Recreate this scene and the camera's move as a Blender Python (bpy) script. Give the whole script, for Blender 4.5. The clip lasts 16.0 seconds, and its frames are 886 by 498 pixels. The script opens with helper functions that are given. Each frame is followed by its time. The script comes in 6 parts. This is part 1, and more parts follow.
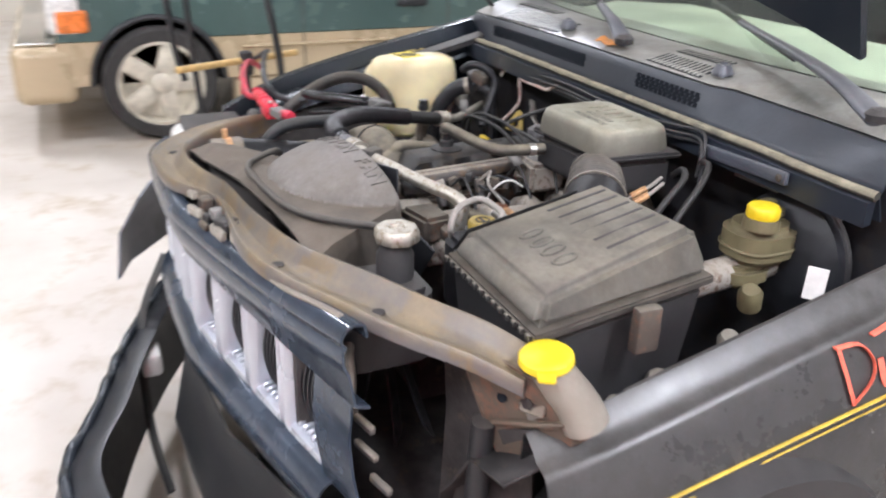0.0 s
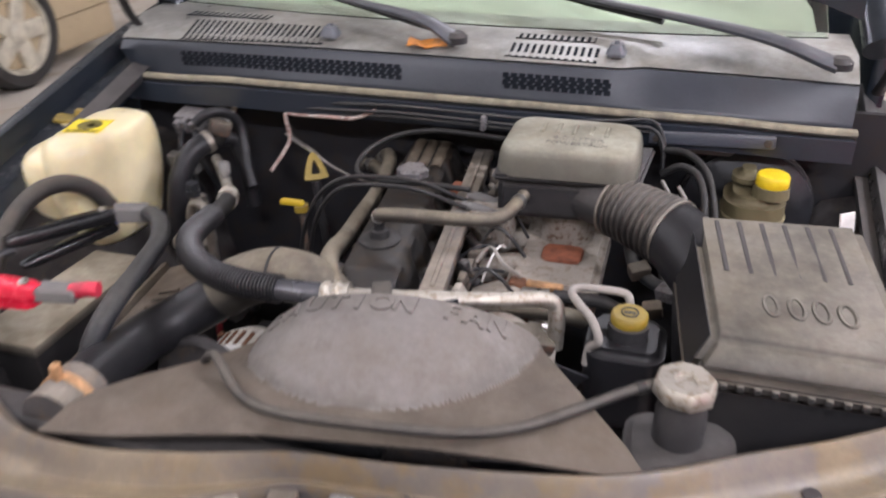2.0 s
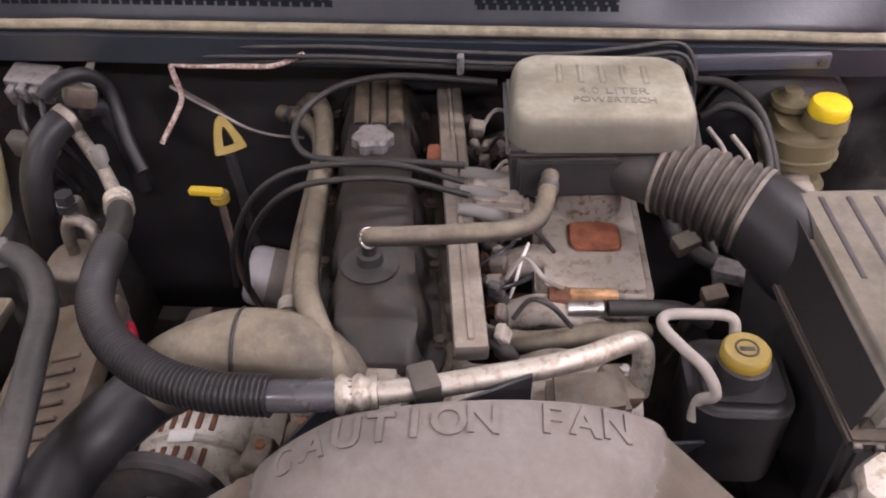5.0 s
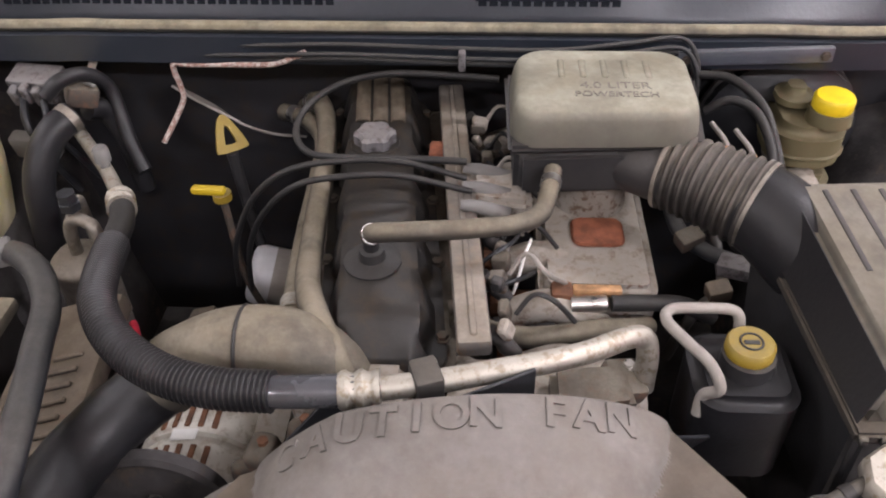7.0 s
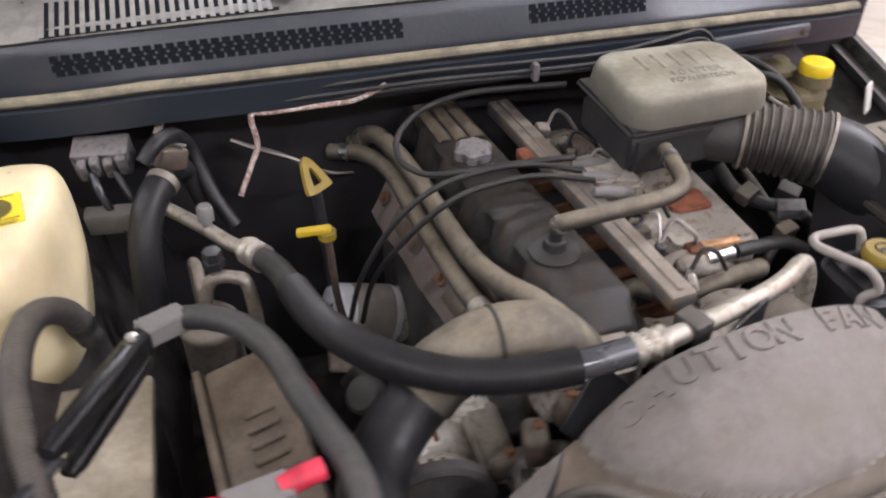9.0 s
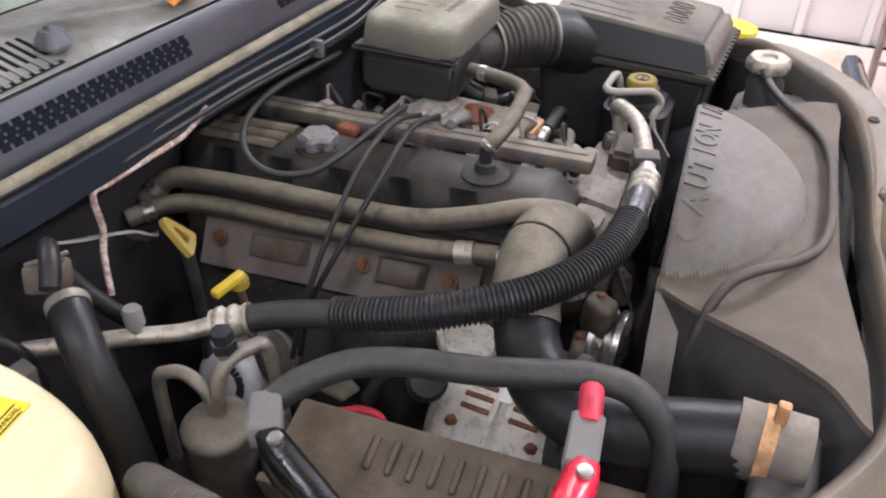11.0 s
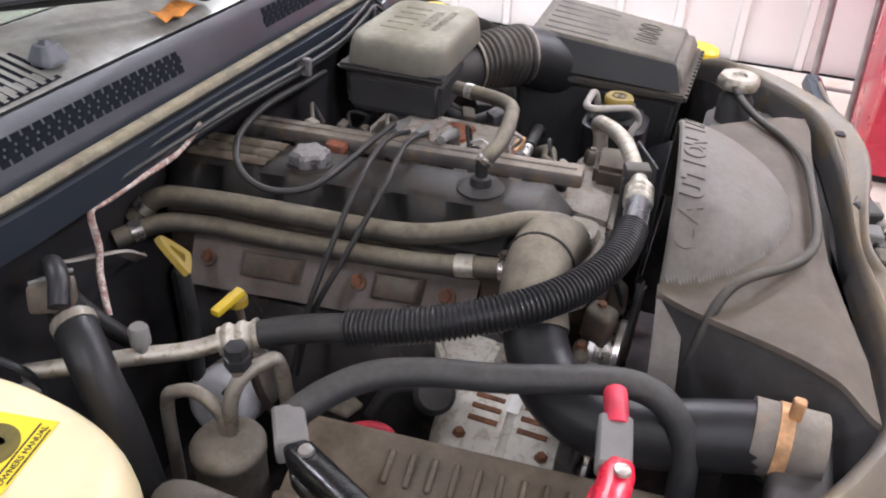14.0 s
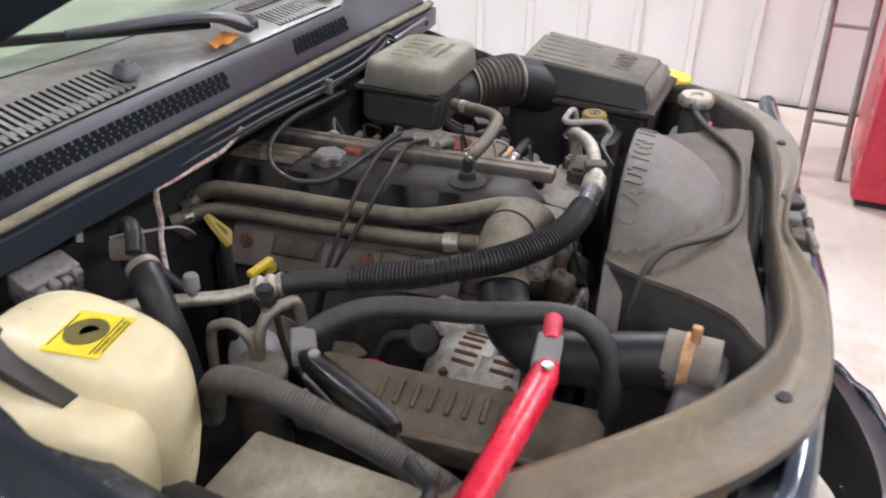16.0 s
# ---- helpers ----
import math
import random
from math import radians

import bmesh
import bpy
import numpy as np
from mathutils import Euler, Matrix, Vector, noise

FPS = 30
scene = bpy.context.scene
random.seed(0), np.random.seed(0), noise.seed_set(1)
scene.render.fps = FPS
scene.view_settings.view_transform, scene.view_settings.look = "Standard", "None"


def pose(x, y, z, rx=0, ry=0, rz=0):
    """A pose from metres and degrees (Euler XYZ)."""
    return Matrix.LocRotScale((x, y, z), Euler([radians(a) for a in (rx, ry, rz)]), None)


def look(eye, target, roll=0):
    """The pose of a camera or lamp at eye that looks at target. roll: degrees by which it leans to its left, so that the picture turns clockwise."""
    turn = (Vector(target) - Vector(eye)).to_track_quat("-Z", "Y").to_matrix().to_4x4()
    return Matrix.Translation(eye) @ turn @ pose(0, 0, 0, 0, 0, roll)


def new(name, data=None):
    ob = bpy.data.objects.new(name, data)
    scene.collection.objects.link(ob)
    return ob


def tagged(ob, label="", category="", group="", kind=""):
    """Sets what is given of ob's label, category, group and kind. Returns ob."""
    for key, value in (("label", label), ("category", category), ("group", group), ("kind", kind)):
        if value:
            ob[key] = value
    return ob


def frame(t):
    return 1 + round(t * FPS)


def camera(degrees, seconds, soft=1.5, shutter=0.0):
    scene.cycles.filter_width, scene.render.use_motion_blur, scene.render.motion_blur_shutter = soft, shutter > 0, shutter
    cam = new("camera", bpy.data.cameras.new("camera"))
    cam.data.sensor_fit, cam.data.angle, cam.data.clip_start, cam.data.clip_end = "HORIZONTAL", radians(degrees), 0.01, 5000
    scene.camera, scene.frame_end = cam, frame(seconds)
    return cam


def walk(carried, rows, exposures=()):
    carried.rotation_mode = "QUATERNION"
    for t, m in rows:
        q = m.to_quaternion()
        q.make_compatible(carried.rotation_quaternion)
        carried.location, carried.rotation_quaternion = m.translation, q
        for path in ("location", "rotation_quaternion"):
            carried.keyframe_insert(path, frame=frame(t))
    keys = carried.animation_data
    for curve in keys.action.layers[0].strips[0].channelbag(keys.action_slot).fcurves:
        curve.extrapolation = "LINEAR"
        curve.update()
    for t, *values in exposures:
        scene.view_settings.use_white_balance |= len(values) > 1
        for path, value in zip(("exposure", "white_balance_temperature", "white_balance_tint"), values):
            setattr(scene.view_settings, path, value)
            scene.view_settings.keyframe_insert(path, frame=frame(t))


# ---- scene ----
cam = camera(57.0, 16.0, 2.0, 0.5)
PATH = [
    (0, (1.549, -0.038, 1.402), (-0.11, 0.718, 0.58), 1.6),
    (0.5, (1.27, -0.252, 1.396), (-0.159, 0.887, 0.584), 2.9),
    (1, (0.97, -0.386, 1.439), (-0.236, 0.97, 0.597), 0.7),
    (1.5, (0.655, -0.499, 1.48), (-0.179, 1.062, 0.548), 0.1),
    (2, (0.414, -0.404, 1.501), (-0.095, 1.263, 0.521), -1.0),
    (2.5, (0.236, -0.249, 1.53), (-0.02, 1.443, 0.494), -0.2),
    (3, (0.125, -0.131, 1.528), (0.02, 1.506, 0.383), 0.2),
    (3.5, (0.111, -0.044, 1.526), (0.002, 1.531, 0.298), -0.9),
    (4, (0.109, -0.023, 1.513), (0.009, 1.482, 0.199), -0.5),
    (6.5, (0.11, -0.032, 1.503), (0.002, 1.482, 0.2), -1.4),
    (7, (0.112, -0.029, 1.499), (-0.001, 1.483, 0.195), -1.4),
    (7.5, (0.114, -0.038, 1.501), (0.001, 1.477, 0.201), -1.0),
    (8, (0.094, -0.061, 1.496), (0.001, 1.483, 0.228), -0.5),
    (8.2, (0.042, -0.097, 1.501), (-0.007, 1.468, 0.257), -0.7),
    (10.3, (-0.953, 0.139, 1.505), (0.353, 1.117, 0.348), 0.6),
    (10.5, (-0.944, 0.2, 1.483), (0.419, 1.088, 0.32), -0.3),
    (11, (-0.933, 0.308, 1.44), (0.532, 1.011, 0.275), 0.4),
    (11.5, (-0.967, 0.368, 1.42), (0.576, 0.952, 0.289), 2.0),
    (12, (-0.979, 0.379, 1.42), (0.578, 0.945, 0.299), 1.9),
    (12.5, (-0.981, 0.38, 1.423), (0.581, 0.945, 0.309), 2.1),
    (13, (-0.981, 0.383, 1.421), (0.583, 0.947, 0.309), 2.3),
    (13.5, (-0.981, 0.385, 1.422), (0.582, 0.952, 0.311), 2.5),
    (14, (-0.981, 0.378, 1.426), (0.582, 0.957, 0.32), 2.3),
    (14.5, (-0.982, 0.376, 1.427), (0.58, 0.958, 0.323), 2.4),
    (15, (-0.986, 0.371, 1.428), (0.575, 0.961, 0.325), 2.5),
    (15.5, (-1.043, 0.32, 1.441), (0.508, 0.962, 0.354), 1.6),
    (16, (-1.201, 0.21, 1.47), (0.382, 0.9, 0.462), 0.9),
]
walk(cam, [(t, look(eye, target, roll)) for t, eye, target, roll in PATH], [(0, -0.05, 6350, 7), (1.0, -0.1, 6300, 9), (1.5, -0.15, 6400, 11), (2.5, -0.28, 6800, 15), (3.0, -0.26, 7150, 18), (3.5, -0.18, 7050, 25), (4.2, -0.14, 6950, 24), (6.5, -0.17, 6850, 15), (8.0, -0.18, 6800, 13), (10.5, -0.02, 6400, 11), (15.0, -0.02, 6400, 10), (15.5, -0.15, 6400, 9), (16.0, -0.27, 6400, 8)])

# ---- light: a closed workshop with strip lights under the ceiling ----
world = bpy.data.worlds.new("workshop_air")
scene.world = world
world.use_nodes = True
world.node_tree.nodes["Background"].inputs[0].default_value = (0.9, 0.95, 1.0, 1)
world.node_tree.nodes["Background"].inputs[1].default_value = 0.02


def area_lamp(name, eye, target, w, h, watts, colour=(1.0, 0.97, 0.92)):
    data = bpy.data.lights.new(name, "AREA")
    data.shape, data.size, data.size_y, data.energy, data.color = "RECTANGLE", w, h, watts, colour
    ob = new(name, data)
    ob.matrix_world = look(eye, target)
    return ob


# the pair at x 2.95 is added, unseen, to whiten the east wall
STRIPS = [(-1.7, -2.6), (1.3, -2.6), (-2.3, 0.4), (2.95, 1.5), (2.95, -1.3), (-4.9, -1.0), (-4.9, 2.6), (0.0, 4.4)]
for sx, sy in STRIPS:
    area_lamp("strip_light_glow", (sx, sy, 3.62), (sx, sy, 0), 1.2, 0.25, {2.95: 165, -2.3: 36, -4.9: 95}.get(sx, 77), (0.965, 0.97, 1.09))


# ---- materials ----
def nodes_of(name, rough=0.5, metal=0.0):
    m = bpy.data.materials.new(name)
    m.use_nodes = True
    nt = m.node_tree
    b = nt.nodes["Principled BSDF"]
    b.inputs["Roughness"].default_value = rough
    b.inputs["Metallic"].default_value = metal
    return m, nt, b


def noise_node(nt, scale, detail=4.0, rough=0.6, coord="Object"):
    tc = nt.nodes.new("ShaderNodeTexCoord")
    n = nt.nodes.new("ShaderNodeTexNoise")
    n.inputs["Scale"].default_value, n.inputs["Detail"].default_value = scale, detail
    n.inputs["Roughness"].default_value = rough
    nt.links.new(tc.outputs[coord], n.inputs["Vector"])
    return n


def ramp(nt, src, lo, hi, a=(0, 0, 0, 1), b=(1, 1, 1, 1)):
    r = nt.nodes.new("ShaderNodeValToRGB")
    r.color_ramp.elements[0].position, r.color_ramp.elements[1].position = lo, hi
    r.color_ramp.elements[0].color, r.color_ramp.elements[1].color = a, b
    nt.links.new(src, r.inputs[0])
    return r.outputs[0]


def mix(nt, fac, a, b):
    m = nt.nodes.new("ShaderNodeMix")
    m.data_type = "RGBA"
    for sock, v in ((m.inputs[0], fac), (m.inputs[6], a), (m.inputs[7], b)):
        if isinstance(v, (tuple, float, int)):
            sock.default_value = (*v, 1)[:4] if isinstance(v, tuple) else v
        else:
            nt.links.new(v, sock)
    return m.outputs[2]


def math_node(nt, op, a, b=0.0, c=None):
    m = nt.nodes.new("ShaderNodeMath")
    m.operation = op
    for sock, v in zip(m.inputs, (a, b, c)):
        if v is None:
            continue
        if isinstance(v, (float, int)):
            sock.default_value = v
        else:
            nt.links.new(v, sock)
    return m.outputs[0]


def bump(nt, b, height, strength=0.2, distance=0.002):
    n = nt.nodes.new("ShaderNodeBump")
    n.inputs["Strength"].default_value, n.inputs["Distance"].default_value = strength, distance
    nt.links.new(height, n.inputs["Height"])
    nt.links.new(n.outputs[0], b.inputs["Normal"])


def surface(name, colour, rough=0.5, metal=0.0, vary=0.25, scale=18.0, grain=0.15, spots=None, spot_amount=0.4, wear=None):
    """A surface with broad mottling, fine grain and, if given, spots of another colour (rust, stains)."""
    m, nt, b = nodes_of(name, rough, metal)
    big, fine = noise_node(nt, scale, 5), noise_node(nt, scale * 12, 3)
    dark = tuple(c * (1 - vary) for c in colour)
    light = tuple(min(1, c * (1 + vary)) for c in colour)
    col = mix(nt, ramp(nt, big.outputs[0], 0.35, 0.65), dark, light)
    if spots:
        sp = noise_node(nt, scale * 1.7, 8, 0.7)
        lo = 0.72 - spot_amount * 0.5
        col = mix(nt, ramp(nt, sp.outputs[0], lo, lo + 0.07), col, spots)
    nt.links.new(col, b.inputs["Base Color"])
    nt.links.new(ramp(nt, big.outputs[0], 0.3, 0.7, (max(0, rough - 0.12),) * 3 + (1,), (min(1, rough + 0.12),) * 3 + (1,)), b.inputs["Roughness"])
    bump(nt, b, fine.outputs[0], grain)
    return m


def dusty(name, base, dust=(0.185, 0.163, 0.143), amount=0.75, rough=0.45, metal=0.0, scale=9.0, spots=None, dry=0.95, relief=0.18):
    """A surface on whose upward sides dry road dust has settled, thin in wiped patches."""
    m, nt, b = nodes_of(name, rough, metal)
    geo = nt.nodes.new("ShaderNodeNewGeometry")
    sep = nt.nodes.new("ShaderNodeSeparateXYZ")
    nt.links.new(geo.outputs["Normal"], sep.inputs[0])
    big, fine, mid = noise_node(nt, scale, 6, 0.65), noise_node(nt, scale * 18, 3), noise_node(nt, scale * 3.3, 5, 0.7)
    up = ramp(nt, sep.outputs[2], 0.0, 0.8)
    patch = ramp(nt, big.outputs[0], 0.34, 0.58)
    smear = ramp(nt, mid.outputs[0], 0.38, 0.62)
    loose = math_node(nt, "MULTIPLY_ADD", patch, 0.42, 0.36)
    loose = math_node(nt, "ADD", loose, math_node(nt, "MULTIPLY", smear, 0.22))
    cover = math_node(nt, "MULTIPLY", math_node(nt, "MULTIPLY", up, loose), amount)
    cover = math_node(nt, "ADD", cover, math_node(nt, "MULTIPLY", patch, 0.18 * amount))
    if spots:
        sp = noise_node(nt, scale * 3, 8, 0.7)
        base = mix(nt, ramp(nt, sp.outputs[0], 0.5, 0.6), base, spots)
    dcol = mix(nt, fine.outputs[0], tuple(c * 0.78 for c in dust), tuple(c * 1.22 for c in dust))
    dcol = mix(nt, smear, mix(nt, 0.5, dcol, (dust[0] * 0.75, dust[1] * 0.68, dust[2] * 0.56)), dcol)
    col = mix(nt, cover, base, dcol)
    nt.links.new(col, b.inputs["Base Color"])
    rg = math_node(nt, "MULTIPLY_ADD", cover, dry - rough, rough)
    nt.links.new(rg, b.inputs["Roughness"])
    if metal:
        nt.links.new(math_node(nt, "MULTIPLY_ADD", cover, -metal, metal), b.inputs["Metallic"])
    bump(nt, b, fine.outputs[0], relief)
    return m


M_BLACK = dusty("dusty_black_plastic", (0.027, 0.027, 0.029), amount=0.28)
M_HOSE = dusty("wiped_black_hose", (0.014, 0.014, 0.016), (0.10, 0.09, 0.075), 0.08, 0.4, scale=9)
M_BLACK_CLEAN = surface("black_plastic", (0.02, 0.021, 0.024), 0.4, scale=25)
M_TAN = dusty("dust_caked_plastic", (0.045, 0.04, 0.036), (0.12, 0.102, 0.08), 0.85, 0.6, scale=7, spots=(0.02, 0.018, 0.017))
M_SHROUD = dusty("dust_caked_shroud", (0.07, 0.064, 0.058), (0.18, 0.164, 0.148), 1.0, 0.6, scale=6, dry=0.72)
M_PLATE = dusty("brown_dusty_plate", (0.05, 0.043, 0.036), (0.128, 0.104, 0.08), 1.0, 0.6, scale=5, dry=0.75, spots=(0.035, 0.03, 0.027))
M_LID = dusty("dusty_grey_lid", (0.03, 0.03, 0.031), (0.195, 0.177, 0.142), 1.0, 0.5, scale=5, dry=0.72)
M_RES_LID = dusty("dust_bleached_lid", (0.10, 0.096, 0.08), (0.335, 0.322, 0.25), 1.0, 0.5, scale=6, dry=0.75)
M_RES_TEXT = dusty("worn_dark_lettering", (0.06, 0.055, 0.05), (0.30, 0.28, 0.235), 0.75, 0.6, scale=60)
M_RUBBER = dusty("dusty_rubber", (0.02, 0.02, 0.021), (0.14, 0.127, 0.11), 0.2, 0.45, scale=14)
M_RUBBER_TAN = dusty("dust_covered_hose", (0.03, 0.027, 0.025), (0.205, 0.178, 0.13), 1.0, 0.55, scale=11, dry=0.8)
M_STEEL_TAN = dusty("dusty_painted_steel", (0.07, 0.066, 0.068), (0.265, 0.232, 0.19), 0.9, 0.45, scale=8, spots=(0.13, 0.085, 0.05))
M_BAR = dusty("dusty_tan_support_paint", (0.085, 0.085, 0.095), (0.24, 0.188, 0.116), 0.85, 0.3, scale=5, spots=(0.13, 0.095, 0.055), dry=0.6)
M_BRACKET = dusty("rust_stained_bracket_steel", (0.10, 0.077, 0.058), (0.20, 0.155, 0.112), 0.75, 0.55, 0.1, scale=14, spots=(0.17, 0.085, 0.055))
M_CASTPALE = dusty("pale_cast_casing", (0.70, 0.67, 0.60), (0.52, 0.48, 0.40), 0.3, 0.45, 0.0, scale=22, spots=(0.46, 0.41, 0.33))
M_ALU = dusty("dull_aluminium", (0.55, 0.52, 0.46), (0.30, 0.26, 0.19), 0.38, 0.36, 0.85, scale=30, spots=(0.34, 0.29, 0.22))
M_GRIMY = dusty("grimy_aluminium", (0.34, 0.31, 0.27), (0.17, 0.145, 0.11), 0.6, 0.38, 0.8, scale=16, spots=(0.24, 0.215, 0.18))
M_CAST = dusty("dirty_cast_aluminium", (0.38, 0.35, 0.31), (0.33, 0.295, 0.25), 0.8, 0.6, 0.35, scale=25, spots=(0.15, 0.09, 0.06))
M_RUST = surface("rusty_iron", (0.17, 0.075, 0.04), 0.85, 0.1, 0.45, 40, 0.5)
M_RUSTDUST = dusty("rusty_dusty_iron", (0.055, 0.042, 0.034), (0.165, 0.148, 0.118), 0.75, 0.8, scale=18, spots=(0.10, 0.052, 0.032))
M_VALVE = dusty("dusty_valve_cover", (0.02, 0.02, 0.0205), (0.07, 0.057, 0.042), 0.25, 0.42, scale=10, spots=(0.034, 0.026, 0.019))
M_PAINT = dusty("dark_slate_car_paint", (0.014, 0.020, 0.028), (0.13, 0.13, 0.135), 0.14, 0.16, 0.25, scale=6)
M_FENDER = dusty("dusty_dark_fender_paint", (0.035, 0.035, 0.036), (0.105, 0.10, 0.094), 0.5, 0.2, 0.2, scale=11, dry=0.55, relief=0.05, spots=(0.03, 0.029, 0.028))
M_GRILLE = surface("silver_grille_paint", (0.56, 0.59, 0.64), 0.22, 0.45, 0.06, 6, 0.015)
M_COWL = dusty("dusty_cowl_plastic", (0.018, 0.024, 0.034), (0.15, 0.155, 0.16), 0.16, 0.34, scale=6, dry=0.55)
M_FIREWALL = dusty("grimy_bulkhead_paint", (0.014, 0.0138, 0.017), (0.032, 0.028, 0.028), 0.5, 0.7, scale=8, spots=(0.02, 0.015, 0.013))
M_RAIL = surface("slate_blue_gloss_paint", (0.045, 0.06, 0.085), 0.2, 0.2, 0.25, 9, 0.02)
M_GREYPAINT = surface("scuffed_grey_blue_paint", (0.17, 0.185, 0.215), 0.4, 0.1, 0.3, 10, 0.2)
# dust colour is lifted to carry part of the wall's pale reflection
M_COWL_TOP = dusty("dust_and_sheen_cowl_top", (0.026, 0.032, 0.038), (0.32, 0.315, 0.285), 0.85, 0.2, scale=5, dry=0.42, relief=0.1)
M_SEAL = dusty("dusty_hood_seal", (0.03, 0.03, 0.03), (0.29, 0.262, 0.185), 0.95, 0.7, scale=14)
M_BOTTLE = surface("yellowed_polythene", (0.80, 0.70, 0.44), 0.38, 0, 0.12, 7, 0.06, (0.55, 0.38, 0.17), 0.2)
M_BOTTLE.node_tree.nodes["Principled BSDF"].inputs["Subsurface Weight"].default_value = 0.3
M_BOTTLE.node_tree.nodes["Principled BSDF"].inputs["Subsurface Radius"].default_value = (0.02, 0.015, 0.006)
M_TANK = dusty("dusty_reservoir_polythene", (0.165, 0.142, 0.075), (0.11, 0.09, 0.05), 0.7, 0.5, scale=9)
M_YELLOW = surface("yellow_plastic", (0.83, 0.60, 0.02), 0.42, 0, 0.12, 30)
M_YELLOW_DIRTY = dusty("dirty_yellow_plastic", (0.33, 0.225, 0.022), (0.17, 0.14, 0.08), 0.6, 0.5, scale=30)
M_YELLOW_PULL = dusty("grimy_yellow_pull", (0.62, 0.43, 0.02), (0.2, 0.16, 0.08), 0.35, 0.45, scale=30)
M_LABEL_YELLOW = surface("yellow_label_paper", (0.85, 0.66, 0.03), 0.5, 0, 0.06, 30)
M_INK = surface("black_ink", (0.03, 0.03, 0.03), 0.6, scale=60)
M_BLACK_GLOSS = surface("glossy_black_vinyl", (0.012, 0.012, 0.013), 0.16, scale=25, grain=0.25)
M_RED = surface("red_clamp_vinyl", (0.75, 0.02, 0.055), 0.28, 0, 0.1, 30)
M_REDWIRE = surface("red_cable_rubber", (0.55, 0.03, 0.06), 0.5, scale=40)
M_BLUETAPE = dusty("dusty_wire_loom", (0.021, 0.023, 0.027), (0.16, 0.148, 0.125), 0.32, 0.42, scale=16)
M_GREY_PLASTIC = dusty("grey_connector_plastic", (0.19, 0.185, 0.175), (0.15, 0.138, 0.13), 0.5, 0.55, scale=30)
M_WHITE = surface("white_plastic", (0.72, 0.70, 0.66), 0.45, 0, 0.1, 40, 0.1, (0.3, 0.25, 0.2), 0.2)
M_FILTER = surface("white_filter_can_paint", (0.68, 0.68, 0.70), 0.35, 0.1, 0.1, 30)
M_STEEL = surface("bare_steel", (0.55, 0.53, 0.50), 0.32, 0.95, 0.2, 40)
M_COPPER = surface("rusty_copper_clamp", (0.52, 0.30, 0.15), 0.6, 0.4, 0.35, 60)
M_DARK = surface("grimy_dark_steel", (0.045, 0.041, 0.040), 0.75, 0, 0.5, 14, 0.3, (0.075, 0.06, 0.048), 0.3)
M_WOOD = surface("pale_wooden_stick", (0.62, 0.42, 0.17), 0.6, 0, 0.2, 40)
M_TRUCK_GREEN = surface("green_truck_paint", (0.085, 0.135, 0.125), 0.25, 0.15, 0.08, 3)
M_TRUCK_TAN = surface("tan_truck_paint", (0.50, 0.40, 0.26), 0.3, 0.1, 0.08, 3)
M_TYRE = surface("tyre_rubber", (0.035, 0.033, 0.032), 0.8, 0, 0.3, 20)
M_RIM = surface("brake_dusted_alloy", (0.62, 0.58, 0.48), 0.45, 0.3, 0.2, 14)
M_CHROME = surface("chrome_bumper", (0.75, 0.75, 0.73), 0.15, 1.0, 0.05, 8)
M_ORANGE = surface("orange_lamp_lens", (0.85, 0.22, 0.05), 0.2, scale=30)
M_LENS = surface("pale_lamp_lens", (0.75, 0.73, 0.70), 0.15, scale=30)
M_PIPE_DULL = dusty("dull_bare_pipe", (0.42, 0.39, 0.35), (0.236, 0.209, 0.191), 0.6, 0.5, 0.5, scale=30)
M_REDPIPE = surface("flaking_red_oxide_pipe", (0.40, 0.25, 0.21), 0.7, 0.1, 0.3, 90, 0.3, (0.62, 0.55, 0.5), 0.5)
M_ORANGERUST = surface("orange_rust_plastic", (0.25, 0.085, 0.045), 0.8, 0, 0.35, 50, 0.3)
M_CHALK = surface("orange_red_paint_marker", (0.80, 0.16, 0.10), 0.6, scale=60)
M_GREYHOSE = dusty("dusty_grey_hose", (0.028, 0.027, 0.028), (0.14, 0.122, 0.097), 0.6, 0.42, scale=12)
M_NECK = dusty("translucent_dirty_polythene", (0.30, 0.275, 0.23), (0.15, 0.125, 0.10), 0.6, 0.4, scale=20)
M_BATTERY = dusty("thick_pale_dust_on_plastic", (0.10, 0.09, 0.075), (0.47, 0.42, 0.32), 1.0, 0.6, scale=5)
M_CRUST = dusty("brown_baked_dirt", (0.055, 0.042, 0.03), (0.15, 0.122, 0.088), 0.8, 0.6, scale=16, spots=(0.09, 0.06, 0.04))
M_WIPER = dusty("satin_grey_wiper_paint", (0.07, 0.08, 0.10), (0.22, 0.21, 0.20), 0.35, 0.3, scale=12, dry=0.5)
M_RACK = surface("dull_grey_rack_paint", (0.33, 0.31, 0.31), 0.5, 0.2, 0.2, 20)
M_BELLOWS = dusty("dust_browned_bellows", (0.022, 0.02, 0.02), (0.16, 0.14, 0.115), 0.85, 0.4, scale=14)
M_LEAF = surface("dry_orange_leaf", (0.62, 0.24, 0.05), 0.6, 0, 0.35, 60, 0.3)
M_SHIELD = dusty("dust_greyed_shield_steel", (0.10, 0.082, 0.075), (0.19, 0.165, 0.15), 0.8, 0.6, 0.1, scale=16, spots=(0.12, 0.07, 0.05))
M_TRAY = dusty("brown_dusted_tray_plastic", (0.075, 0.06, 0.047), (0.185, 0.148, 0.108), 0.85, 0.6, scale=9, spots=(0.03, 0.026, 0.023))
